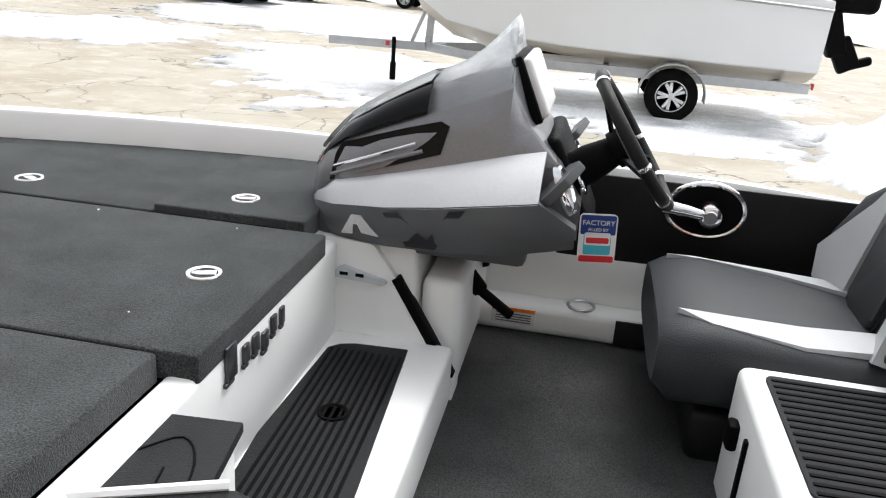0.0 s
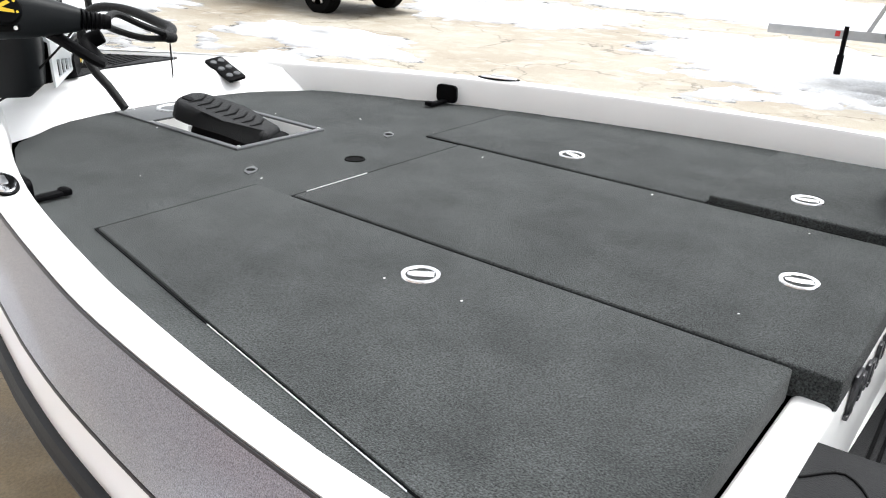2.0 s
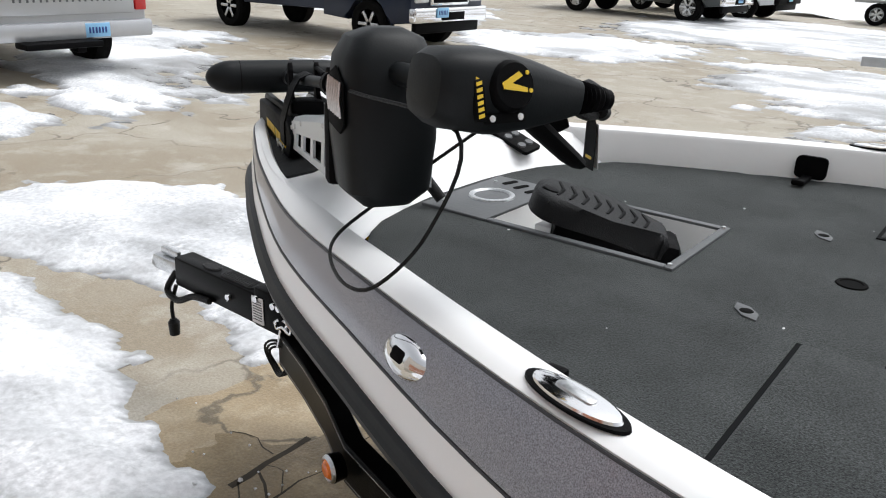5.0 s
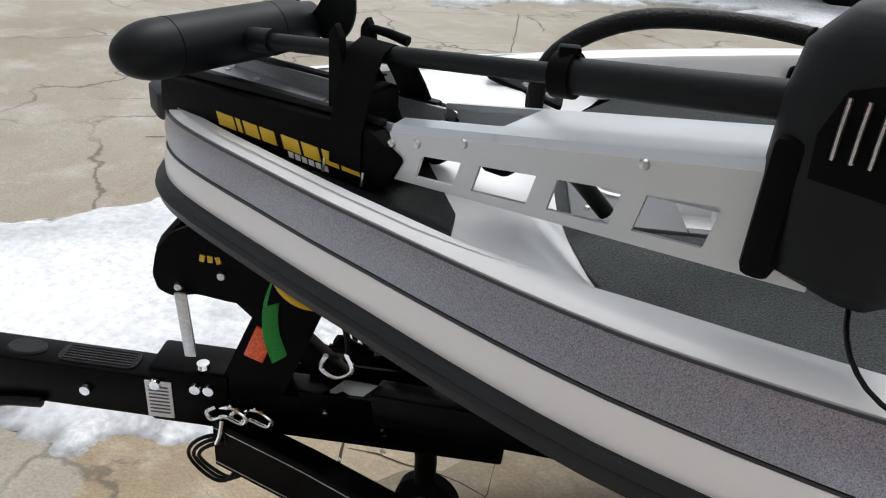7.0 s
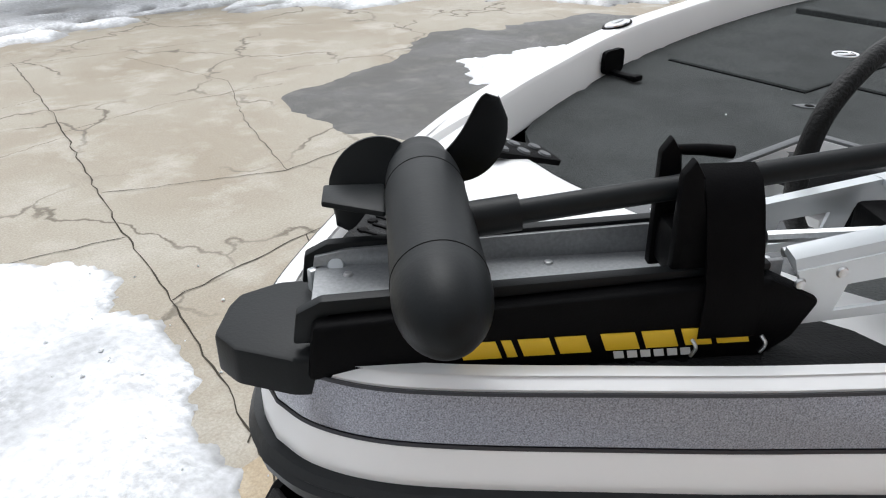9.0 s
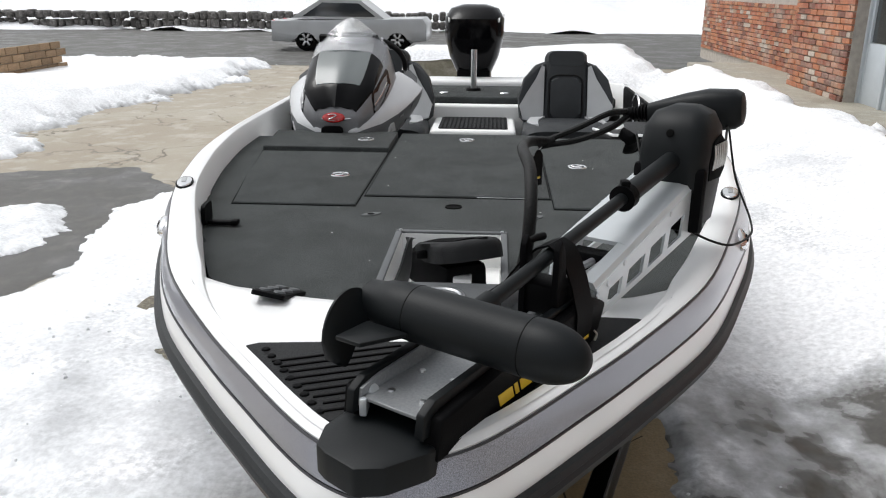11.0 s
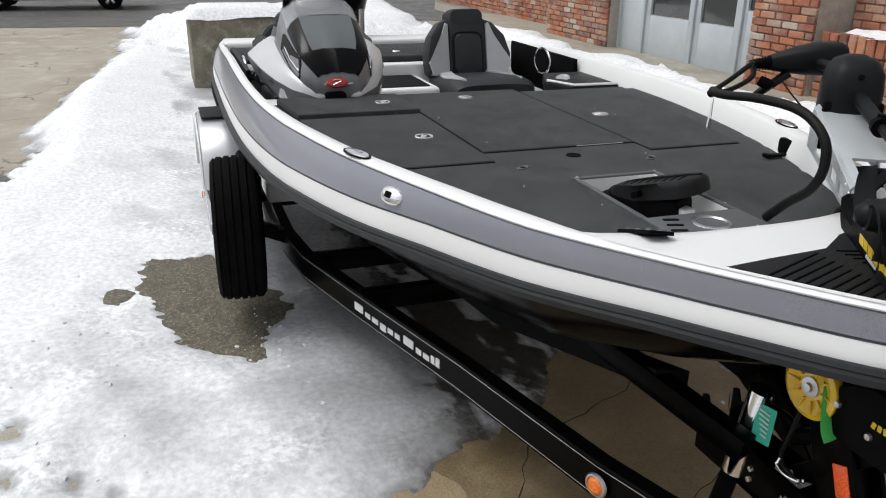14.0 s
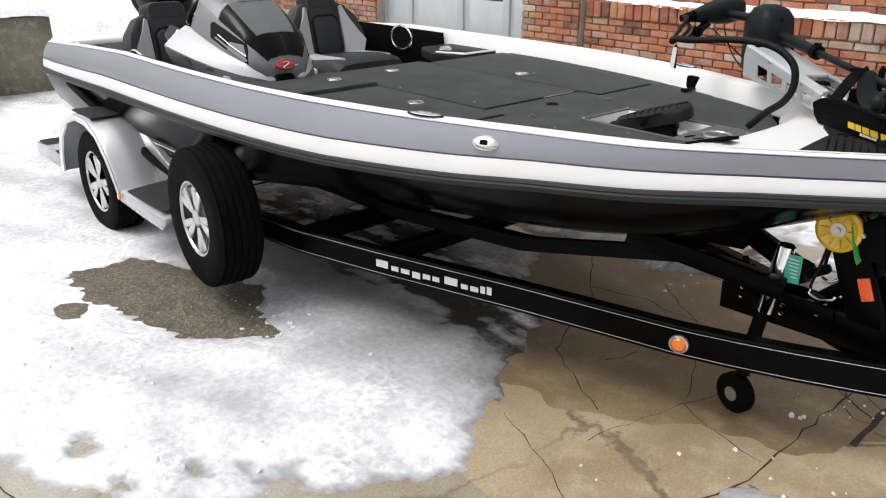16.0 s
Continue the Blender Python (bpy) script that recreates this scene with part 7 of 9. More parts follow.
lathe(bm, [(0.03, -0.025), (0.075, -0.026), (0.085, -0.018), (0.085, 0.018), (0.075, 0.026), (0.03, 0.025)], m, 28)
cw = part("caster_wheel", bm, "rubber", jk, "black jack caster wheel")
part("caster_hub", lathe(B(), [(0, -0.03), (0.03, -0.03), (0.032, 0.03), (0, 0.03)], m, 16), "steel", cw)
bm = B()
prism(bm, rrect(-0.028, -0.055, 0.028, 0.055, 0.004), 0, 0.0012, axis(1.285, -0.062, 0.655, (0.3, -1, 0.1)))
part("hang_tag", bm, "teal", jk, "teal paper tag")
part("tag_print", (lambda b: ([rbox(b, 1.285, -0.066, 0.695 - 0.014 * k, 0.04, 0.002, 0.004, 0) for k in range(6)], b)[1])(B()), "white", jk)

# winch stand, roller and winch
bm = B()
for s in (1, -1):
    prism(bm, [(1.50, 0.52), (1.64, 0.52), (1.63, 0.56), (1.49, 0.88), (1.45, 0.92), (1.38, 0.92), (1.37, 0.85)], s * 0.040 - 0.006, s * 0.040 + 0.006, pose(0, 0, 0, 90, 0, 0), bevel=0.004)
bar(bm, (1.57, 0, 0.54), (1.43, 0, 0.88), 0.07, 0.08, 0.008, up=(0, 1, 0))
bar(bm, (1.63, 0.0, 0.80), (1.38, 0.0, 0.55), 0.05, 0.05, 0.006, up=(0, 1, 0))
ws_ = part("winch_stand", bm, "frame", tr, "black winch stand")
bm = B()
for s in (1, -1):
    rbox(bm, 1.545, s * 0.048, 0.655, 0.045, 0.006, 0.085, 0.004, 2, pose(0, 0, 0, 0, -22, 0))
pieces("reflector", bm, "red_reflector", ws_, "orange-red reflector")
for s in (1, -1):
    bm = B()
    lathe(bm, [(0.02, -0.028), (0.05, -0.03), (0.075, -0.012), (0.085, 0.006), (0.083, 0.02), (0.07, 0.026), (0.052, 0.018), (0.03, 0.014), (0.02, 0.016)], axis(1.424, s * 0.060, 0.858, (0, s, 0)), 32)
    ro = part("bow_roller", bm, "roller", ws_, "amber urethane bow roller")
    bm = B()
    for k in range(10):
        a = 2 * math.pi * k / 10
        bar(bm, (1.424 + 0.035 * math.cos(a), s * 0.080, 0.858 + 0.035 * math.sin(a)), (1.424 + 0.072 * math.cos(a), s * 0.083, 0.858 + 0.072 * math.sin(a)), 0.005, 0.008, 0.001, up=(0, 1, 0))
    pieces("roller_spoke", bm, "roller", ro)
    part("roller_nut", lathe(B(), [(0, 0.012), (0.010, 0.012), (0.012, 0.004), (0.026, 0.003), (0.027, -0.01)], axis(1.424, s * 0.078, 0.858, (0, s, 0)), 14), "steel", ro)
bm = B()
for s in (1, -1):
    sh = [(1.475, 0.79), (1.475, 0.85), (1.50, 0.905), (1.545, 0.937), (1.60, 0.950), (1.655, 0.942), (1.705, 0.915), (1.738, 0.872), (1.750, 0.82), (1.742, 0.785), (1.715, 0.772), (1.66, 0.782), (1.60, 0.772), (1.53, 0.766)]
    prism(bm, sh, s * 0.064 - 0.010, s * 0.064 + 0.010, pose(0, 0, 0, 90, 0, 0), bevel=0.008, seg=3)
wi = part("winch_housing", bm, "black", ws_, "black winch housing")
bm = B()
lathe(bm, [(0.06, -0.045), (0.075, -0.044), (0.075, 0.044), (0.06, 0.045)], axis(1.61, 0, 0.852, (0, 1, 0)), 28)
part("winch_drum", bm, "rubber", wi)
bm = B()
for k in range(5):
    a = radians(-16 + 14 * k)
    rbox(bm, 1.622 + 0.122 * math.cos(a), 0, 0.835 + 0.112 * math.sin(a), 0.012, 0.112, 0.030, 0.003, 2, pose(0, 0, 0, 0, -math.degrees(a), 0))
pieces("winch_cover", bm, "grit", wi)
bm = B()
for s in (1, -1):
    for x, z in ((1.607, 0.833), (1.697, 0.797), (1.51, 0.86)):
        lathe(bm, [(0, 0.008), (0.008, 0.007), (0.010, 0.0)], axis(x, s * 0.075, z, (0, s, 0)), 12)
pieces("winch_bolt", bm, "steel", wi)
bm = B()
for s in (1, -1):
    for k in range(3):
        rbox(bm, 1.632 - 0.016 * k + 0.012, s * 0.0755, 0.868 - 0.001 * k, 0.011, 0.003, 0.016, 0.001, 1, pose(0, 0, 0, 0, 14 * (k - 1), 0))
for k in range(3):
    rbox(bm, 1.742, 0.020 - 0.020 * k, 0.875, 0.004, 0.014, 0.026, 0.001, 1, pose(0, 0, 0, 0, -22, 0))
part("maker_mark", bm, "yellow", wi, "yellow maker's mark shapes")
bm = B()
bar(bm, (1.690, 0.088, 0.79), (1.680, 0.088, 0.635), 0.006, 0.026, 0.002, up=(1, 0, 0))
part("winch_handle", bm, "steel", wi, "steel winch handle")
bm = B()
strap = [(1.53, 0.02, 0.93), (1.49, 0.03, 0.93), (1.485, 0.058, 0.86), (1.51, 0.066, 0.78), (1.515, 0.064, 0.70), (1.50, 0.058, 0.63)]
for line in (strap, [(1.56, -0.01, 0.93), (1.40, -0.02, 0.95), (1.43, -0.03, 0.945), (1.462, -0.06, 0.90), (1.50, -0.085, 0.80), (1.515, -0.08, 0.76)]):
    tube(bm, line, 0.018, 8, 4, flat=0.12)
pieces("winch_strap", bm, "green", ws_, "bright green winch webbing")
bm = B()
tube(bm, [(1.40, 0.05, 0.85), (1.36, 0.055, 0.72), (1.355, 0.05, 0.66)], 0.007, 8, 4)
tube(bm, [(1.40, -0.05, 0.85), (1.38, -0.06, 0.70), (1.36, -0.06, 0.60), (1.42, -0.07, 0.585)], 0.006, 8, 4)
pieces("safety_strap", bm, "cable", ws_)
bm = B()
tube(bm, [(1.36, 0.05, 0.66), (1.345, 0.055, 0.62), (1.375, 0.06, 0.60), (1.41, 0.06, 0.62), (1.40, 0.06, 0.655)], 0.006, 8, 4)
tube(bm, [(1.36, -0.06, 0.60), (1.365, -0.07, 0.585), (1.40, -0.07, 0.575), (1.45, -0.07, 0.59), (1.455, -0.07, 0.605)], 0.006, 8, 4)
pieces("snap_hook", bm, "chrome", ws_)

# wheels, fenders with steps, spare
for s in (1, -1):
    wheel(tr, -2.68, s * 1.21, 0.335, 0.335, 0.215, s)
    bm = B()
    y0, y1 = s * 1.08, s * 1.345
    arc = [(-3.22, 0.30), (-3.20, 0.42), (-3.12, 0.58), (-2.98, 0.70), (-2.80, 0.755), (-2.60, 0.755), (-2.43, 0.70), (-2.30, 0.58), (-2.20, 0.44), (-2.15, 0.36)]
    rings = []
    for x, z in arc:
        cx_, cz_ = -2.68, 0.335
        d = Vector((x - cx_, 0, z - cz_)).normalized()
        rings.append([Vector((x, y1, z)) - d * 0.10 * 0, Vector((x, y1 - s * 0.015, z)) + d * 0.012, Vector((x, y0, z)) + d * 0.014, Vector((x, y0, z)), Vector((x, y1 - s * 0.02, z)) - d * 0.004, Vector((x, y1 - s * 0.008, z)) - d * 0.03])
    loft(bm, rings)
    fe = part("fender", bm, "silver", tr, "silver moulded fender")
    bm = B()
    rings = [[v + (Vector((0, s * 0.004, 0))) for v in (r[0] + Vector((0, 0, 0.002)), r[5] + Vector((0, 0, -0.004)), r[5] + Vector((0, s * 0.012, 0)), r[0] + Vector((0, s * 0.012, 0)))] for r in rings]
    loft(bm, rings)
    part("fender_lip", bm, "gel_white", fe, "pale fender edge")
    bm = B()
    side = [(-2.12, 0.43), (-2.16, 0.34), (-1.55, 0.32), (-1.50, 0.37), (-1.52, 0.41)]
    prism(bm, side, 1.06, 1.36, pose(0, 0, 0, 90, 0, 0) if s < 0 else pose(0, 0, 0, 90, 0, 0) @ Matrix.Diagonal((1, 1, -1, 1)), bevel=0.02, seg=2)
    prism(bm, [(-2.42, 0.66), (-2.20, 0.42), (-1.58, 0.41), (-2.10, 0.60), (-2.35, 0.72)], 1.06, 1.10, pose(0, 0, 0, 90, 0, 0) if s < 0 else pose(0, 0, 0, 90, 0, 0) @ Matrix.Diagonal((1, 1, -1, 1)), bevel=0.008)
    part("fender_step", bm, "silver", fe, "silver step ahead of the fender")
    bm = B()
    prism(bm, [(-2.10, s * 1.10), (-1.56, s * 1.10), (-1.56, s * 1.33), (-2.05, s * 1.34)], 0.425, 0.436, bevel=0.003)
    prism(bm, [(-2.90, s * 1.12), (-2.55, s * 1.12), (-2.55, s * 1.32), (-2.90, s * 1.32)], 0.766, 0.775, bevel=0.003)
    prism(bm, [(-3.75, s * 1.08), (-3.25, s * 1.08), (-3.25, s * 1.34), (-3.75, s * 1.33)], 0.40, 0.412, bevel=0.003)
    pieces("grit_pad", bm, "grit", fe, "black grit pad")
    bm = B()
    prism(bm, [(-3.78, 0.30), (-3.24, 0.30), (-3.21, 0.38), (-3.40, 0.42), (-3.78, 0.40)], 1.06, 1.35, pose(0, 0, 0, 90, 0, 0) if s < 0 else pose(0, 0, 0, 90, 0, 0) @ Matrix.Diagonal((1, 1, -1, 1)), bevel=0.02)
    part("rear_step", bm, "silver", fe)
    bm = B()
    tube(bm, [(-3.35, s * 1.16, 0.86), (-3.15, s * 1.17, 0.83), (-2.75, s * 1.15, 0.72), (-2.2, s * 1.10, 0.55), (-1.75, s * 1.05, 0.45)], 0.035, 12, 5, flat=0.7)
    part("load_guide", bm, "black", tr, "black swooping load guide")
    bm = B()
    lathe(bm, [(0, 0.008), (0.02, 0.006), (0.024, 0.0)], axis(-2.13, s * 1.365, 0.385, (0, s, 0)), 14)
    part("side_marker", bm, "orange", fe)

spare = thing("spare_wheel", -1.15, -1.24, 0.15, "spare trailer wheel with silver alloy rim on a side bracket", "wheel")
wheel(spare, -1.15, -1.235, 0.50, 0.362, 0.235, -1, yaw=-4, rim_r=0.185)
bm = B()
bar(bm, (-1.15, -0.98, 0.42), (-1.15, -1.16, 0.50), 0.08, 0.06)
part("bracket", bm, "frame", spare)

# ---------------------------------------------------------------- bow-mount trolling motor, stowed flat
mo = thing("trolling_motor", 1.428, 0.093, 1.172, "black and silver bow-mount electric trolling motor, stowed", "trolling motor")
UV = Matrix(((-0.848, 0.53, 0, 1.446), (0.53, 0.848, 0, 0.120), (0, 0, 1, 0), (0, 0, 0, 1)))
SIDE = UV @ Matrix(((1, 0, 0, 0), (0, 0, 1, 0), (0, 1, 0, 0), (0, 0, 0, 1)))   # polygon (u, z), thickness along v
Z0 = 1.163


def uv(u, v, z):
    return UV @ Vector((u, v, z))


bm = B()
prism(bm, [(-0.345, -0.035), (-0.335, -0.062), (-0.29, -0.088), (-0.12, -0.095), (-0.05, -0.09), (-0.05, 0.088), (-0.12, 0.088), (-0.26, 0.086), (-0.325, 0.058), (-0.352, 0.025)], Z0 - 0.020, Z0 + 0.026, UV, bevel=0.006, seg=2)
part("nose_plate", bm, "motor", mo, "black moulded nose plate")
for s in (1, -1):
    bm = B()
    pts = [(-0.245, 1.163), (-0.235, 1.232), (-0.05, 1.243), (0.255, 1.262), (0.315, 1.232), (0.290, 1.185), (0.26, 1.163)]
    prism(bm, pts, s * 0.078 - 0.014, s * 0.078 + 0.014, SIDE, bevel=0.007, seg=2)
    cv = part("side_cover", bm, "black", mo, "black plastic side cover")
    bm = B()
    for uu, zz in ((0.0, 1.212), (-0.185, 1.205)):
        lathe(bm, [(0, 0.004), (0.005, 0.003), (0.006, 0.0)], axis(*uv(uu, s * 0.080, zz), UV.to_3x3() @ Vector((0, s, 0))), 10)
    pieces("screw", bm, "steel", cv)
    # maker's name as slanted yellow shapes, model name as white ones
    bm = B()
    start, zz = (-0.075 if s > 0 else -0.235), 1.1775
    for k, (off, w) in enumerate(((0.0, 0.042), (0.048, 0.011), (0.066, 0.034), (0.106, 0.034), (0.156, 0.038), (0.201, 0.036), (0.245, 0.030), (0.281, 0.036))):
        h = 0.030
        zb = zz + 0.004 * (off / 0.3)
        sl = 0.011
        for p0, p1, h0, h1 in ((0, w, h * 0.14, h * 0.86),):
            a, b = start + off + p0, start + off + p1
            sg = -1 if s > 0 else 1
            q = [(a + sg * sl * h0 / h, zb + h0), (b + sg * sl * h0 / h, zb + h0), (b + sg * sl * h1 / h, zb + h1), (a + sg * sl * h1 / h, zb + h1)]
            prism(bm, q, s * 0.0922 - 0.001, s * 0.0922 + 0.001, SIDE)
    part("maker_mark", bm, "yellow", cv, "yellow slanted maker's mark shapes")
    bm = B()
    for k in range(6):
        a = start + 0.165 + 0.015 * k
        prism(bm, [(a, zz - 0.008 + 0.004 * 0.8), (a + 0.011, zz - 0.008 + 0.0032), (a + 0.009, zz + 0.004), (a - 0.002, zz + 0.004)], s * 0.0922 - 0.001, s * 0.0922 + 0.001, SIDE)
    part("model_mark", bm, "white", cv)

# aluminium tray inside the covers
bm = B()
rbox(bm, 0, 0, 0, 0.52, 0.115, 0.006, 0.001, 1)
bmesh.ops.transform(bm, matrix=UV @ pose(0.02, 0, 1.222), verts=bm.verts)
tray = part("tray", bm, "tray_plate", mo, "bare aluminium tray")
bm = B()
for s in (1, -1):
    prism(bm, [(-0.245, 1.21), (-0.24, 1.238), (-0.20, 1.246), (0.28, 1.268), (0.28, 1.21)], s * 0.057 - 0.003, s * 0.057 + 0.003, SIDE, bevel=0.001)
part("tray_side", bm, "tray_plate", tray)
bm = B()
for uu, vv in ((-0.20, 0.03), (-0.20, -0.03), (-0.12, 0.03), (-0.12, -0.03), (0.04, 0.035), (0.04, -0.035), (0.15, 0.035)):
    lathe(bm, [(0, 0.004), (0.005, 0.003), (0.006, 0)], pose(*uv(uu, vv, 1.225)), 10)
pieces("rivet", bm, "steel", tray)
bm = B()
for s in (1, -1):
    lathe(bm, [(0, 0.006), (0.009, 0.005), (0.011, 0)], axis(*uv(-0.215, s * 0.054, 1.225), UV.to_3x3() @ Vector((0, -s, 0.6))), 14)
    rbox(bm, *uv(-0.235, s * 0.055, 1.21), 0.03, 0.012, 0.03, 0.003)
pieces("pin", bm, "alu", tray, "aluminium latch pin")
bm = B()
for s in (1, -1):
    prism(bm, [(-0.258, 1.20), (-0.252, 1.238), (-0.225, 1.252), (0.26, 1.272), (0.26, 1.262), (-0.22, 1.238), (-0.235, 1.20)], s * 0.066 - 0.007, s * 0.066 + 0.007, SIDE, bevel=0.003)
part("rail", bm, "motor", mo, "black side rail")

# aluminium arm, two cheeks with cut-outs and a top web
def arm_cheek(s):
    bm = B()
    top = lambda u: 1.268 + 0.19 * (u - 0.30)
    bot = lambda u: 1.198 + 0.085 * (u - 0.30)
    us = [0.285, 0.335, 0.40, 0.43, 0.515, 0.545, 0.63, 0.66, 0.745, 0.80, 0.86]
    wins = [(0.335, 0.40), (0.43, 0.515), (0.545, 0.63), (0.66, 0.745)]
    rows = [0.0, 0.16, 0.62, 1.0]
    for i in range(len(us) - 1):
        for j in range(3):
            if j == 1 and any(abs(us[i] - a) < 1e-6 for a, b in wins):
                continue
            quad = []
            for u, f in ((us[i], rows[j]), (us[i + 1], rows[j]), (us[i + 1], rows[j + 1]), (us[i], rows[j + 1])):
                slant = 0.022 * (f - 0.16) if 0.1 < f < 0.7 else 0
                quad.append(bm.verts.new(uv(u + slant, s * 0.083, bot(u) + (top(u) - bot(u)) * f)))
            bm.faces.new(quad)
    bmesh.ops.remove_doubles(bm, verts=bm.verts, dist=0.0005)
    r = bmesh.ops.extrude_face_region(bm, geom=list(bm.faces))
    bmesh.ops.translate(bm, verts=[v for v in r["geom"] if isinstance(v, bmesh.types.BMVert)], vec=UV.to_3x3() @ Vector((0, -s * 0.006, 0)))
    return bm


arm_top = lambda u: 1.268 + 0.19 * (u - 0.30)
arm = part("arm_web", loft(B(), [[uv(u, v, arm_top(u) + dz) for v, dz in ((-0.083, -0.004), (-0.074, 0.010), (-0.055, 0.014), (0.055, 0.014), (0.074, 0.010), (0.083, -0.004), (0.076, -0.004), (0.055, 0.006), (-0.055, 0.006), (-0.076, -0.004))] for u in (0.45, 0.60, 0.86)]), "alu", mo, "pale cast aluminium arm")
for s in (1, -1):
    part("arm_cheek", arm_cheek(s), "alu", arm, "aluminium cheek with four cut-outs")
    bm = B()
    rings = [[uv(u, s * v, arm_top(u) + dz) for v, dz in ((0.083, -0.004), (0.074, 0.010), (0.050, 0.014), (0.050, 0.006), (0.076, -0.004))] for u in (0.285, 0.37, 0.46)]
    loft(bm, rings)
    part("arm_edge", bm, "alu", arm)
    bm = B()
    for uu, zz in ((0.412, 1.284), (0.335, 1.262), (0.29, 1.250), (0.66, 1.330)):
        lathe(bm, [(0, 0.004), (0.0055, 0.003), (0.007, 0.0)], axis(*uv(uu, s * 0.083, zz), UV.to_3x3() @ Vector((0, s, 0))), 12)
    pieces("rivet", bm, "steel", arm)
bm = B()
tube(bm, [uv(0.30, -0.02, 1.255), uv(0.46, 0.02, 1.275)], 0.008, 8)
tube(bm, [uv(0.30, 0.02, 1.255), uv(0.42, 0.03, 1.27)], 0.006, 8)
part("gas_spring", bm, "steel", mo)
bm = B()
rbox(bm, 0, 0, 0, 0.045, 0.10, 0.05, 0.01, 2)
bmesh.ops.transform(bm, matrix=UV @ pose(0.44, 0, 1.262), verts=bm.verts)
part("hinge_block", bm, "black", mo)

# motor pod across the bow
POD = uv(-0.106, 0.010, 1.316)
dv = (UV.to_3x3() @ Vector((0, 1, 0))).normalized()
pm = axis(*POD, dv)
bm = B()
prof = [(0.0, -0.165), (0.030, -0.163), (0.036, -0.158), (0.038, -0.130), (0.043, -0.118), (0.0455, -0.095), (0.0465, -0.06), (0.0465, 0.17)]
prof += [(0.0465 * math.cos(t), 0.17 + 0.075 * math.sin(t)) for t in np.linspace(0.1, math.pi / 2, 9)]
lathe(bm, prof, pm, 40)
pod_ = part("motor_pod", bm, "motor", mo, "matt black torpedo motor pod")
bm = B()
for z in (-0.060, 0.150):
    lathe(bm, [(0.0464, z - 0.0012), (0.0471, z), (0.0464, z + 0.0012)], pm, 40)
pieces("pod_seam", bm, "hole", pod_)
bm = B()
du = UV.to_3x3() @ Vector((1, 0, 0))
for a0 in (radians(-2), radians(168)):
    rows = []
    for i in range(16):
        f = i / 15
        r = 0.030 + 0.100 * f
        wide = radians(40) * (1.0 - 0.40 * f) * (0.04 + 0.96 * math.sqrt(max(0.0, 1 - f ** 3.2)))
        row = []
        for jj in range(9):
            g = jj / 4 - 1
            a = a0 + radians(44) * f ** 1.3 + g * wide
            row.append(POD + (du * math.cos(a) + Vector((0, 0, math.sin(a)))) * r + dv * (-0.150 + g * 0.012))
        rows.append(row)
    bm = B()
    loft(bm, [r + [p + dv * 0.004 for p in r[::-1]] for r in rows])
    part("propeller_blade", bm, "motor", pod_, "curved black propeller blade")
bm = B()
lathe(bm, [(0.0, -0.185), (0.018, -0.180), (0.030, -0.165), (0.033, -0.13), (0.0, -0.13)], pm, 24)
part("propeller_hub", bm, "motor", pod_)
bm = B()
rbox(bm, 0, 0, 0, 0.075, 0.085, 0.008, 0.003, 2)
for v in bm.verts:
    if v.co.x < 0:
        v.co.y = v.co.y * 0.6 - 0.018
bmesh.ops.transform(bm, matrix=UV @ pose(-0.190, -0.075, 1.300, 0, 0, 0), verts=bm.verts)
part("skeg", bm, "motor", pod_, "small black skeg fin")
# shaft
zs = lambda u: 1.312 + (u + 0.11) * 0.125
bm = B()
tube(bm, [uv(-0.07, 0.028, zs(-0.07)), uv(-0.01, 0.028, zs(-0.01))], 0.020, 16)
tube(bm, [uv(-0.01, 0.028, zs(-0.01)), uv(0.86, 0.028, zs(0.86))], 0.0135, 16)
sh_ = part("shaft", bm, "motor", mo, "black composite shaft")
bm = B()
tube(bm, [uv(0.515, 0.028, zs(0.515)), uv(0.86, 0.028, zs(0.86))], 0.0225, 20)
part("shaft_sleeve", bm, "motor", sh_)
bm = B()
tube(bm, [uv(0.505, 0.028, zs(0.505)), uv(0.532, 0.028, zs(0.532))], 0.029, 20)
rbox(bm, *uv(0.518, 0.028, zs(0.518) + 0.028), 0.028, 0.02, 0.018, 0.004)
part("collar", bm, "black", sh_, "depth collar")
# shaft rest and strap
bm = B()
for s in (1, -1):
    prism(bm, [(0.150, 1.235), (0.150, 1.375), (0.162, 1.392), (0.174, 1.372), (0.178, 1.32), (0.215, 1.28), (0.235, 1.24)], 0.028 + s * 0.034 - 0.006, 0.028 + s * 0.034 + 0.006, SIDE, bevel=0.003)
rbox(bm, 0, 0, 0, 0.07, 0.085, 0.06, 0.01)
part("shaft_rest", bm, "black", mo, "forked black shaft rest")
bmesh_fix = bpy.data.objects["shaft_rest"].data
for v in bmesh_fix.vertices:
    if v.co.length < 0.2:
        v.co = UV @ (Vector((0.19, 0.028, 1.272)) + v.co)
bm = B()
rings = []
for v, z in ((0.096, 1.195), (0.096, 1.25), (0.082, 1.30), (0.066, 1.34), (0.052, 1.362), (0.028, 1.372), (0.004, 1.362), (-0.02, 1.34), (-0.05, 1.30), (-0.082, 1.25), (-0.094, 1.20)):
    g = 1 if v > 0.028 else -1
    rings.append([uv(0.180, v, z), uv(0.243, v, z), uv(0.243, v - 0.003 * g, z - 0.003), uv(0.180, v - 0.003 * g, z - 0.003)])
loft(bm, rings)
part("strap", bm, "black", mo, "broad black tie-down strap")
bm = B()
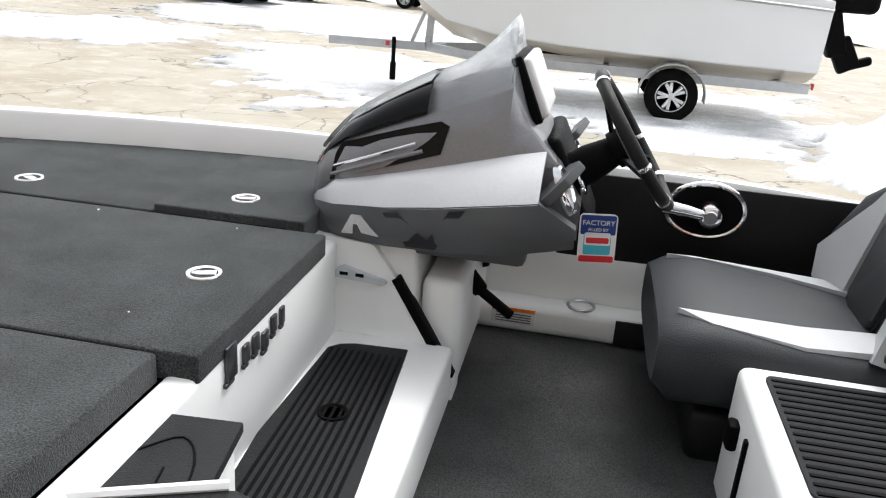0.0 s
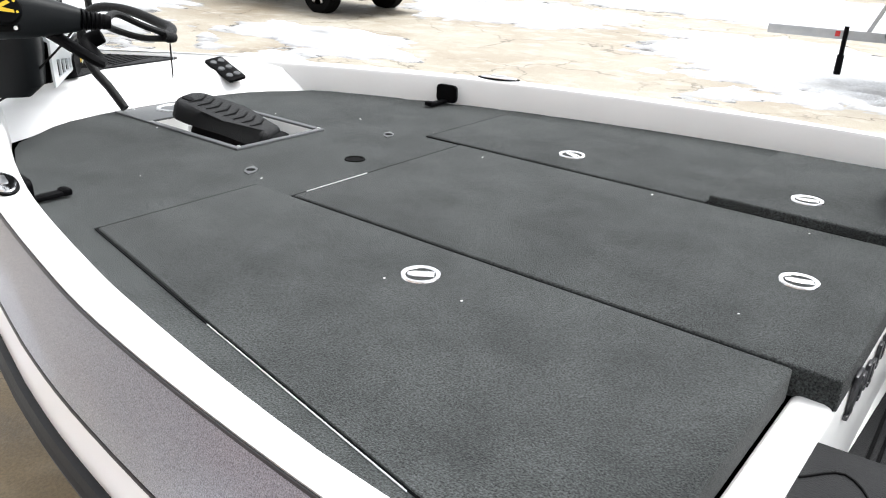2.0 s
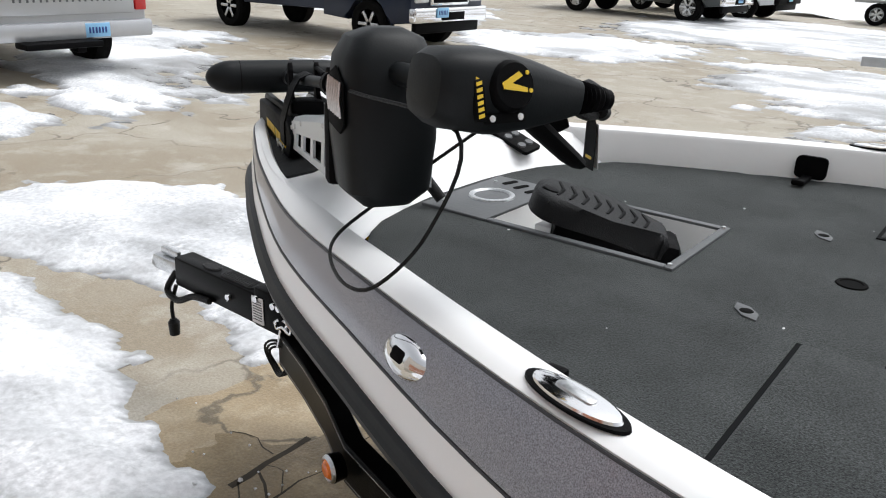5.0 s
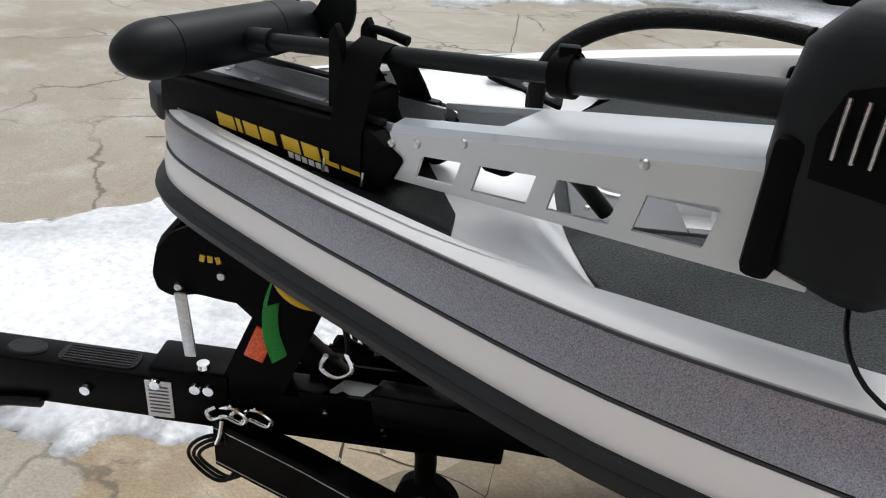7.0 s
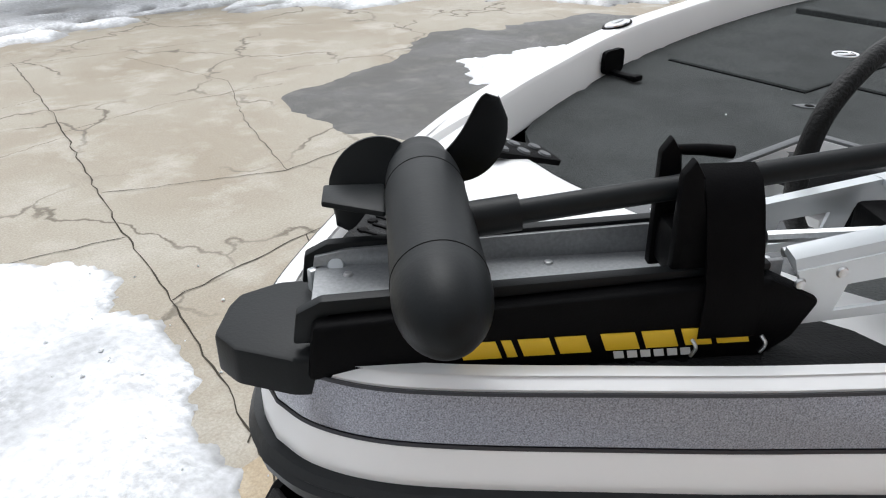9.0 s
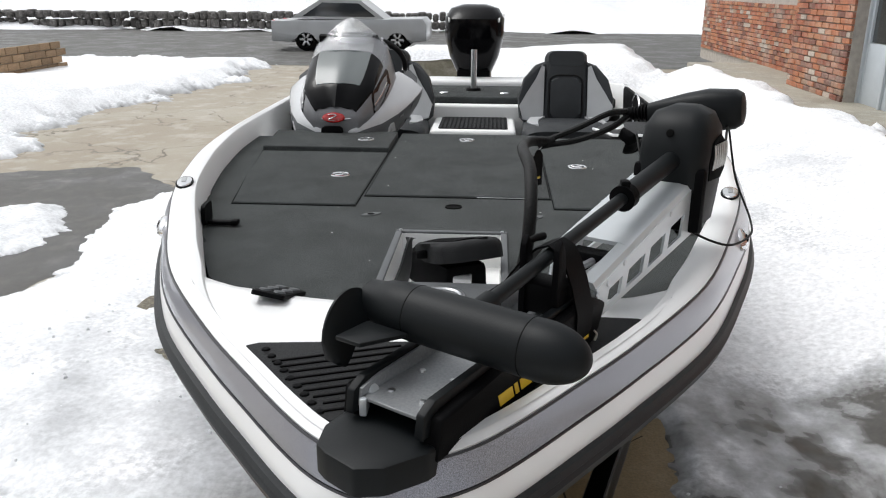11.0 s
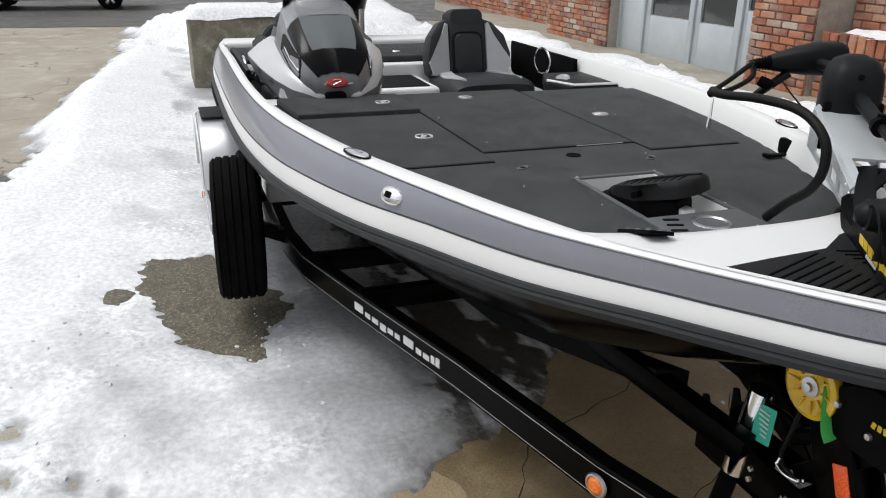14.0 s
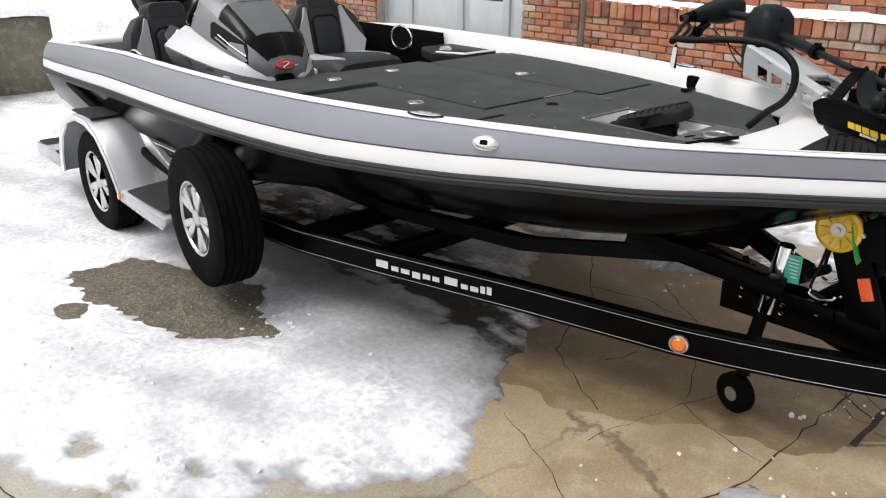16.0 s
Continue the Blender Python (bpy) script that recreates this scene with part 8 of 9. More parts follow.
for uu in (0.172, 0.250):
    ring = [uv(uu, 0.098, 1.196), uv(uu + 0.004, 0.103, 1.188), uv(uu, 0.101, 1.176)]
    tube(bm, ring, 0.0022, 6, 3)
pieces("strap_staple", bm, "steel", mo)
bm = B()
tube(bm, [uv(0.165, -0.006, 1.376), uv(0.20, -0.008, 1.374), uv(0.235, -0.012, 1.368)], [0.006, 0.008], 10)
part("pull_grip", bm, "black", mo, "short black pull grip")

# bracket shroud at the aft end of the arm
bm = B()
rings = []
for z, u0, u1, w in ((1.235, 0.87, 0.925, 0.045), (1.265, 0.800, 0.955, 0.080), (1.36, 0.778, 0.97, 0.088), (1.44, 0.778, 0.97, 0.088), (1.495, 0.785, 0.96, 0.082), (1.53, 0.815, 0.94, 0.064), (1.545, 0.86, 0.915, 0.03)):
    ring = []
    for k in range(20):
        t = 2 * math.pi * k / 20
        c, s_ = math.cos(t), math.sin(t)
        ring.append(uv((u0 + u1) / 2 + (u1 - u0) / 2 * math.copysign(abs(c) ** 0.55, c), 0.020 + w * math.copysign(abs(s_) ** 0.55, s_), z))
    rings.append(ring)
loft(bm, rings)
br = part("bracket", bm, "motor", mo, "black shrouded tilt bracket")
bm = B()
rbox(bm, 0, 0, 0, 0.035, 0.18, 0.16, 0.012, 2)
bmesh.ops.transform(bm, matrix=UV @ pose(0.808, 0.020, 1.33), verts=bm.verts)
part("bracket_base", bm, "black", br)
bm = B()
for k in range(6):
    a = uv(0.848 + 0.017 * k, 0.110, 1.40)
    b = uv(0.848 + 0.017 * k, 0.110, 1.46)
    tube(bm, [a, (a + b) / 2 + dv * 0.003, b], 0.0028, 6)
part("spring_coils", bm, "steel", br, "steel spring behind the shroud opening")
bm = B()
prism(bm, [(0.832, 1.375), (0.829, 1.42), (0.844, 1.465), (0.89, 1.482), (0.94, 1.455), (0.945, 1.39), (0.92, 1.37)], 0.1055, 0.1085, SIDE, bevel=0.001)
lathe(bm, [(0, 0.004), (0.008, 0.003), (0.010, 0)], axis(*uv(0.782, 0.02, 1.49), UV.to_3x3() @ Vector((-1, 0, 0.3))), 12)
pieces("shroud_opening", bm, "hole", br)

# control head, handle boot, cables
hb, ht = Vector((0.443, 0.819, 1.499)), Vector((0.345, 0.585, 1.470))
hd = (ht - hb).normalized()
hx = hd.cross(Vector((0, 0, 1))).normalized()
hz = hx.cross(hd)
bm = B()
rings = []
for f, w, h in ((-0.03, 0.026, 0.024), (-0.01, 0.046, 0.042), (0.06, 0.058, 0.053), (0.35, 0.063, 0.059), (0.60, 0.054, 0.050), (0.85, 0.037, 0.036), (1.0, 0.026, 0.027)):
    c = hb + hd * ((ht - hb).length * f)
    ring = []
    for k in range(18):
        t = 2 * math.pi * k / 18
        cc, ss = math.cos(t), math.sin(t)
        ring.append(c + hx * (w * math.copysign(abs(cc) ** 0.6, cc)) + hz * (h * math.copysign(abs(ss) ** 0.6, ss)))
    rings.append(ring)
loft(bm, rings)
ch = part("control_head", bm, "motor", mo, "black control head with a speed dial")
face_n = (hx * -1 if hx.x > 0 else hx)
face_n = (Vector((-0.93, 0.36, 0.25)) - hd * Vector((-0.93, 0.36, 0.25)).dot(hd)).normalized()
fc = hb + hd * 0.098 + face_n * 0.059
fm = axis(*fc, face_n)
bm = B()
lathe(bm, [(0, 0.014), (0.030, 0.013), (0.034, 0.008), (0.036, -0.004)], fm, 32)
dl = part("speed_dial", bm, "black", ch, "round dial with a yellow pointer")
fy = (Vector((0, 0, 1)) - face_n * face_n.z).normalized()
fx = fy.cross(face_n)
FM = Matrix((fx, fy, face_n)).transposed().to_4x4()
FM.translation = fc
bm = B()
prism(bm, [(-0.022, 0.004), (0.006, 0.018), (0.012, 0.012), (-0.006, 0.003), (0.018, -0.004), (0.018, -0.010), (-0.020, -0.004)], 0.0138, 0.0150, FM)
lathe(bm, [(0, 0.015), (0.003, 0.0148), (0.0032, 0.012)], FM @ pose(0.020, 0.016, 0), 10)
lathe(bm, [(0, 0.015), (0.003, 0.0148), (0.0032, 0.012)], FM @ pose(0.024, -0.008, 0), 10)
part("pointer", bm, "yellow", dl)
bm = B()
prism(bm, rrect(-0.058, -0.044, -0.042, 0.022, 0.004), -0.006, 0.002, FM, bevel=0.001)
prism(bm, rrect(-0.040, -0.048, 0.026, -0.034, 0.004), -0.012, -0.003, FM, bevel=0.001)
part("label_plate", bm, "hole", ch)
bm = B()
for k in range(7):
    prism(bm, [(-0.055, -0.040 + 0.0085 * k), (-0.046, -0.038 + 0.0085 * k), (-0.046, -0.033 + 0.0085 * k), (-0.055, -0.035 + 0.0085 * k)], 0.002, 0.003, FM)
part("label_print", bm, "yellow", ch)
bm = B()
for xx in (-0.030, 0.016):
    lathe(bm, [(0, -0.0015), (0.0045, -0.002), (0.005, -0.004)], FM @ pose(xx, -0.041, 0), 12)
pieces("button", bm, "white", ch)
bm = B()
tube(bm, [hb + hd * 0.10 - face_n * 0.03, uv(0.90, 0.028, 1.475)], 0.020, 14)
part("head_shaft", bm, "motor", mo)
bm = B()
for k in range(6):
    c = ht + hd * (0.006 + 0.010 * k)
    lathe(bm, [(0.018, -0.004), (0.027 - 0.0016 * k, 0.0), (0.018, 0.004)], axis(*c, hd), 16)
tube(bm, [ht - hd * 0.01, ht + hd * 0.07], [0.022, 0.016], 14)
pieces("handle_boot", bm, "black", ch, "ribbed rubber boot")
bm = B()
tip = Vector((0.440, 0.285, 1.395))
for d in (Vector((0, 0, 0.020)), Vector((0.02, 0, -0.020))):
    tube(bm, [ht + hd * 0.06 + d * 0.3, ht.lerp(tip, 0.40) + d + Vector((0, 0, 0.012)), ht.lerp(tip, 0.70) + d * 0.8, tip + d * 0.3], [0.0095, 0.0085], 8, 5)
pieces("taped_cable", bm, "cable", mo, "taped black cable")
bm = B()
lathe(bm, [(0, -0.026), (0.014, -0.024), (0.017, 0.0), (0.014, 0.022), (0, 0.024)], axis(*tip, (tip - ht).normalized()), 12)
part("tape_wrap", bm, "cable", mo, "black tape round the cable ends")
bm = B()
tube(bm, [hb + hd * 0.2 + Vector((0.02, 0, -0.04)), hb + hd * 0.3 + Vector((0.03, 0.0, -0.10)), Vector((0.42, 0.53, 1.40)), Vector((0.40, 0.50, 1.42))], [0.030, 0.018], 10, 4, flat=0.5)
part("cable_boot", bm, "black", ch)
hose = thing("motor_cable", 0.98, 0.22, 1.165, "black sheathed motor cable arching over the deck", "cable")
bm = B()
tube(bm, [(0.44, 0.285, 1.398), (0.49, 0.240, 1.408), (0.58, 0.216, 1.412), (0.76, 0.21, 1.432), (0.92, 0.22, 1.425), (1.02, 0.22, 1.37), (1.045, 0.215, 1.29), (1.02, 0.205, 1.22), (0.96, 0.19, 1.165), (0.90, 0.175, 1.10)], 0.0145, 10, 6)
part("sheath", bm, "cable", hose)
# tags on the cable end
tg_ = thing("hang_tags", 0.46, 0.26, 1.30, "black and white paper tags hanging from the cable", "tag")
TAG = Matrix(((-0.80, 0, 0.60, 0.470), (0.60, 0.0, 0.80, 0.262), (0, 1, 0.0, 1.328), (0, 0, 0, 1)))
bm = B()
prism(bm, [(-0.024, -0.052), (0.024, -0.052), (0.024, 0.034), (0.008, 0.052), (-0.008, 0.052), (-0.024, 0.034)], 0, 0.001, TAG)
t1 = part("black_tag", bm, "black", tg_)
bm = B()
prism(bm, rrect(-0.021, -0.050, 0.021, 0.040, 0.002), 0, 0.001, TAG @ pose(0, 0, -0.006, 5, 4, 0))
part("white_tag", bm, "white", tg_)
bm = B()
prism(bm, rrect(-0.013, -0.032, 0.013, -0.026, 0.001), 0.001, 0.0016, TAG)
part("tag_bar", bm, "yellow", t1)
part("tag_string", tube(B(), [tip, TAG @ Vector((0, 0.05, 0))], 0.0012, 5), "white", tg_)
# rope loop from the bracket
bm = B()
tube(bm, [uv(0.96, 0.10, 1.45), (0.40, 0.80, 1.44), (0.42, 0.83, 1.30), (0.50, 0.86, 1.20), (0.60, 0.83, 1.180), (0.71, 0.73, 1.19), (0.69, 0.61, 1.25), (0.56, 0.54, 1.37), (0.48, 0.53, 1.43)], 0.0032, 6, 7)
rp = thing("pull_cord", 0.6, 0.8, 1.17, "thin black pull cord looped over the gunwale", "cord")
part("cord", bm, "cable", rp)

# ---------------------------------------------------------------- parked vehicles and far things
M["car_blue"] = mat("dark_blue_paint", (0.006, 0.012, 0.03), 0.3, coat=0.15, spec=0.3, spots=0.3, spot_scale=3, dark=(0.014, 0.017, 0.024))
M["car_silver"] = mat("silver_car_paint", (0.42, 0.43, 0.44), 0.3, metal=0.4, coat=0.5, spots=0.2, spot_scale=2)
M["car_green"] = mat("dark_green_paint", (0.010, 0.016, 0.016), 0.3, coat=0.5, spots=0.3, spot_scale=3)
M["car_white"] = mat("white_van_paint", (0.7, 0.71, 0.72), 0.3, coat=0.4, spots=0.15, spot_scale=2, dark=(0.45, 0.44, 0.42))
M["car_glass"] = mat("car_window_glass", (0.03, 0.035, 0.04), 0.06, coat=0.5, spots=0.3, spot_scale=2)
M["head_lamp"] = mat("headlamp_lens", (0.6, 0.6, 0.6), 0.12, metal=0.3, spots=0.5, spot_scale=12)
M["tail_lamp"] = mat("tail_lamp_red", (0.5, 0.02, 0.02), 0.2, coat=0.5)
M["plate_blue"] = mat("pale_blue_plate", (0.25, 0.5, 0.75), 0.4, spots=0.2)
M["galv"] = mat("galvanised_steel", (0.45, 0.46, 0.47), 0.42, metal=0.6, spots=0.4, spot_scale=10, dark=(0.33, 0.34, 0.35))


def arch_side(x0, x1, z0, z1, wheels, r, nose=0.0, tail=0.0):
    """Side outline of a lower body with wheel arches cut in its sill."""
    pts = [(x1, z1 - tail), (x1, z0 + 0.05)]
    for wx in sorted(wheels, reverse=True):
        for k in range(9):
            a = math.pi * k / 8
            pts.append((wx + r * math.cos(a), z0 + 0.02 + r * 0.95 * math.sin(a)))
    pts += [(x0, z0 + 0.08), (x0, z1 - nose), (x0 + 0.12, z1)]
    return pts


def road_wheel(parent, m, x, y, r, w, out, rim="rim"):
    q = m @ pose(x, y, r) @ pose(0, 0, 0, -90 * out, 0, 0)
    h = w / 2
    bm = B()
    lathe(bm, [(r * 0.62, -h), (r - 0.04, -h), (r, -h * 0.75), (r, h * 0.75), (r - 0.04, h), (r * 0.62, h * 0.96), (r * 0.60, h * 0.8)], q, 36)
    ty = part("wheel", bm, "rubber", parent, "black road tyre")
    bm = B()
    lathe(bm, [(r * 0.60, h * 0.8), (r * 0.55, h * 0.45), (r * 0.2, h * 0.55), (0, h * 0.6)], q, 28)
    rm = part("rim", bm, rim, ty)
    bm = B()
    for k in range(6):
        a = 2 * math.pi * k / 6
        bar(bm, q @ Vector((0.04 * math.cos(a), 0.04 * math.sin(a), h * 0.72)), q @ Vector((r * 0.58 * math.cos(a), r * 0.58 * math.sin(a), h * 0.82)), 0.055, 0.03, 0.006, up=q.to_3x3() @ Vector((0, 0, 1)))
    part("spokes", bm, rim, rm)
    bm = B()
    for k in range(6):
        a = 2 * math.pi * (k + 0.5) / 6
        lathe(bm, [(0, h * 0.62), (r * 0.14, h * 0.60)], q @ pose(r * 0.36 * math.cos(a), r * 0.36 * math.sin(a), 0), 10)
    tagged(part("rim_holes", bm, "hole", rm), kind="stuff")


def extrude_y(bm, pts, half, m, bevel=0.05):
    prism(bm, pts, -half, half, m @ Matrix(((1, 0, 0, 0), (0, 0, 1, 0), (0, 1, 0, 0), (0, 0, 0, 1))))
    if bevel:
        es = [e for e in bm.edges if len(e.link_faces) == 2 and any(len(f.verts) > 4 for f in e.link_faces)]
        bmesh.ops.bevel(bm, geom=es, offset=bevel, segments=2, affect="EDGES", profile=0.6)
    return bm


def truck(name, label, m, color, base, bed="box", rear_view=False, wheels=(0.0, 3.68), r=0.40, front=-0.95, back=4.85, cab=(0.95, 3.1), van=False, rim="rim"):
    """A pickup or van; x runs from its front axle to its tail, origin on the ground."""
    loc = m.translation
    t = thing(name, loc.x, loc.y, loc.z, label, "truck" if not van else "van")
    half = 0.98
    bm = B()
    hood = 1.18
    extrude_y(bm, arch_side(front, cab[0] + 0.1 if not van else back, 0.42, hood, [w for w in wheels if van or w < 1], r + 0.09, 0.10, 0.0), half, m, 0.05)
    body = part("front_body", bm, color, t)
    bm = B()
    if bed == "box":
        extrude_y(bm, arch_side(cab[0] + 0.06, back, 0.48, 1.30, [w for w in wheels if w > 1], r + 0.09), half, m, 0.04)
        part("bed_body", bm, color, t)
    elif bed == "flat":
        extrude_y(bm, [(cab[0] + 0.06, 0.48), (cab[1], 0.48), (cab[1], 1.25), (cab[0] + 0.06, 1.25)], half, m, 0.04)
        part("cab_body", bm, color, t)
        bm = B()
        rbox(bm, 0, 0, 0, back - cab[1] - 0.05, 2.2, 0.14, 0.02)
        rbox(bm, -(back - cab[1]) / 2 + 0.05, 0, 0.6, 0.08, 2.1, 1.1, 0.02)
        bmesh.ops.transform(bm, matrix=m @ pose((back + cab[1]) / 2, 0, 1.0), verts=bm.verts)
        part("flat_bed", bm, "black", t, "black stake bed")
        bm = B()
        rbox(bm, 0, 0, 0, 1.4, 1.6, 0.5, 0.06)
        bmesh.ops.transform(bm, matrix=m @ pose((back + cab[1]) / 2 - 0.2, 0, 1.32), verts=bm.verts)
        part("load", bm, "snow", t, "snow lying on the bed")
    else:
        bm.free()
    bm = B()
    if van:
        extrude_y(bm, [(0.0, 1.15), (0.55, 1.95), (0.9, 2.1), (back, 2.1), (back, 1.1)], half - 0.02, m, 0.08)
    else:
        extrude_y(bm, [(cab[0] - 0.1, 1.15), (cab[0] + 0.55, 1.86), (cab[1] - 0.25, 1.90), (cab[1], 1.25)], half - 0.12, m, 0.06)
    part("cabin", bm, color, t)
    bm = B()
    for s in (1, -1):
        q = [(cab[0] + 0.15, 1.27), (cab[0] + 0.62, 1.78), (cab[1] - 0.35, 1.80), (cab[1] - 0.2, 1.29)] if not van else [(0.45, 1.3), (0.75, 1.85), (1.5, 1.85), (1.5, 1.3)]
        prism(bm, q, s * (half - (0.11 if not van else 0.02)) - 0.006, s * (half - (0.11 if not van else 0.02)) + 0.006, m @ Matrix(((1, 0, 0, 0), (0, 0, 1, 0), (0, 1, 0, 0), (0, 0, 0, 1))))
    for g in pieces("side_window", bm, "car_glass", t):
        pass
    bm = B()
    rbox(bm, 0, 0, 0, 0.02, 1.5, 0.75, 0.01)
    bmesh.ops.transform(bm, matrix=m @ pose(cab[0] + 0.20 if not van else 0.27, 0, 1.5, 0, 43 if not van else 35, 0), verts=bm.verts)
    part("windscreen", bm, "car_glass", t)
    for w in wheels:
        for s in (1, -1):
            road_wheel(t, m, w, s * 0.84, r, 0.26, s, rim)
    # bumper, grille, lamps
    bm = B()
    rbox(bm, 0, 0, 0, 0.16, 1.98, 0.24, 0.04, 3)
    bmesh.ops.transform(bm, matrix=m @ pose(front - 0.03, 0, 0.62), verts=bm.verts)
    bp = part("front_bumper", bm, "chrome" if base != "black" else "black", t)
    bm = B()
    rbox(bm, 0, 0, 0, 0.10, 1.75, 0.20, 0.03, 2)
    bmesh.ops.transform(bm, matrix=m @ pose(front + 0.03, 0, 0.42), verts=bm.verts)
    part("valance", bm, "black", t)
    bm = B()
    rbox(bm, 0, 0, 0, 0.03, 0.62, 0.13, 0.01)
    bmesh.ops.transform(bm, matrix=m @ pose(front - 0.11, 0, 0.60), verts=bm.verts)
    part("bumper_intake", bm, "hole", bp)
    bm = B()
    rbox(bm, 0, 0, 0, 0.06, 1.05, 0.36, 0.03, 2)
    bmesh.ops.transform(bm, matrix=m @ pose(front - 0.02, 0, 0.94), verts=bm.verts)
    gr = part("grille", bm, "chrome", t)
    bm = B()
    for k in range(3):
        rbox(bm, 0, 0, 0.10 * (k - 1), 0.02, 0.92, 0.06, 0.006)
    bmesh.ops.transform(bm, matrix=m @ pose(front - 0.055, 0, 0.94), verts=bm.verts)
    pieces("grille_slot", bm, "hole", gr)
    bm = B()
    for s in (1, -1):
        rbox(bm, 0, s * 0.73, 0, 0.14, 0.34, 0.30, 0.03, 2)
    bmesh.ops.transform(bm, matrix=m @ pose(front + 0.03, 0, 0.96), verts=bm.verts)
    pieces("headlamp", bm, "head_lamp" if not van else "orange", t)
    bm = B()
    rbox(bm, 0, 0.30 if bed == "box" else 0.0, 0, 0.012, 0.31, 0.16, 0.004)
    bmesh.ops.transform(bm, matrix=m @ pose(front - 0.125, 0, 0.66) if not rear_view else m @ pose(back + 0.135, -0.05, 0.60), verts=bm.verts)
    pl = part("number_plate", bm, "plate_blue", t, "pale blue number plate with plain bars")
    bm = B()
    for k in range(6):
        rbox(bm, 0, (0.30 if bed == "box" else 0.0) - 0.10 + 0.04 * k, 0, 0.012, 0.022, 0.07, 0.002)
    bmesh.ops.transform(bm, matrix=m @ pose(front - 0.128, 0, 0.66) if not rear_view else m @ pose(back + 0.139, -0.05, 0.60), verts=bm.verts)
    tagged(part("label_print", bm, "tag_blue", pl), kind="stuff")
    bm = B()
    for s in (1, -1):
        rbox(bm, back - 0.02, s * 0.90, 1.0, 0.12, 0.15, 0.40, 0.02, 2)
    bmesh.ops.transform(bm, matrix=m, verts=bm.verts)
    pieces("tail_lamp", bm, "tail_lamp", t)
    bm = B()
    rbox(bm, back + 0.06, 0, 0.60, 0.16, 1.96, 0.20, 0.03, 2)
    bmesh.ops.transform(bm, matrix=m, verts=bm.verts)
    part("rear_bumper", bm, base if base != "black" else "chrome", t)
    if rear_view:
        bm = B()
        rbox(bm, back + 0.012, 0, 1.02, 0.05, 1.62, 0.50, 0.02, 2)
        bmesh.ops.transform(bm, matrix=m, verts=bm.verts)
        tg2 = part("tailgate", bm, color, t)
        bm = B()
        for k in range(9):
            w = 0.10
            for dy, dz, sy, sz in ((-0.035, 0, 0.025, 0.09), (0.035, 0, 0.025, 0.09), (0, 0.035, 0.09, 0.02)):
                rbox(bm, back + 0.042, 0.60 - 0.15 * k + dy, 0.96 + dz, 0.008, sy, sz, 0.002)
        bmesh.ops.transform(bm, matrix=m, verts=bm.verts)
        tagged(part("maker_mark", bm, "plate_grey", tg2, "grey embossed lettering shapes"), kind="stuff")
        bm = B()
        rbox(bm, back + 0.20, -0.25, 0.47, 0.28, 0.9, 0.07, 0.02, 2)
        rbox(bm, back + 0.10, 0, 0.42, 0.20, 0.12, 0.12, 0.02, 2)
        bmesh.ops.transform(bm, matrix=m, verts=bm.verts)
        part("tow_hitch", bm, "black", t)
    return t


truck("pickup_truck", "dark blue pickup truck with chrome bumper and grille", pose(9.15, -9.37, ground_z(9.15, 0) - 0.02, 0, -1.2, 0), "car_blue", "silver")
truck("pickup_truck", "silver pickup truck seen from its tailgate", pose(13.85, -3.20, ground_z(11, 0) + 0.02, 0, 1.2, 180), "car_silver", "silver", rear_view=True)
truck("flatbed_truck", "dark green flatbed truck with snow on its bed", pose(8.2, -21.2, ground_z(8.2, 0), 0, -1.1, -4), "car_green", "silver", bed="flat", wheels=(0.0, 3.6))
truck("van", "white cargo van with black bumper", pose(7.75, -24.4, ground_z(7.75, 0), 0, -1.1, -3), "car_white", "black", bed="none", van=True, wheels=(0.0, 3.4), back=4.4)
bm = B()
for k in range(8):
    rbox(bm, 11.4 + 0.11 * k, -8.384, 1.13, 0.07, 0.006, 0.07, 0.001)
    rbox(bm, 11.4 + 0.11 * k, -8.384, 1.02, 0.08, 0.006, 0.03, 0.001)
doorside = bpy.data.objects["pickup_truck"]
tagged(part("door_mark", bm, "yellow", doorside, "small lettering shapes on the door"), kind="stuff")

# silver saloon in the street
car = thing("parked_car", -21.3, -4.4, 0.0, "silver saloon car parked in the street", "car")
cm = pose(-21.3, -2.7, 0.01, 0, 0, -90)
bm = B()
extrude_y(bm, arch_side(-0.85, 3.65, 0.22, 0.92, (0.0, 2.65), 0.36, 0.15, 0.08), 0.88, cm, 0.06)
part("body", bm, "car_silver", car)
bm = B()
extrude_y(bm, [(0.35, 0.88), (1.05, 1.40), (2.2, 1.43), (3.1, 0.90)], 0.76, cm, 0.08)
part("cabin", bm, "car_silver", car)
bm = B()
for s in (1, -1):
    prism(bm, [(0.62, 0.95), (1.10, 1.32), (2.15, 1.34), (2.75, 0.96)], s * 0.765 - 0.006, s * 0.765 + 0.006, cm @ Matrix(((1, 0, 0, 0), (0, 0, 1, 0), (0, 1, 0, 0), (0, 0, 0, 1))))
pieces("side_window", bm, "car_glass", car)
for w in (0.0, 2.65):
    for s in (1, -1):
        road_wheel(car, cm, w, s * 0.76, 0.32, 0.20, s)
bm = B()
for s in (1, -1):
    rbox(bm, 3.6, s * 0.62, 0.78, 0.12, 0.30, 0.14, 0.02, 2)
bmesh.ops.transform(bm, matrix=cm, verts=bm.verts)
pieces("tail_lamp", bm, "tail_lamp", car)

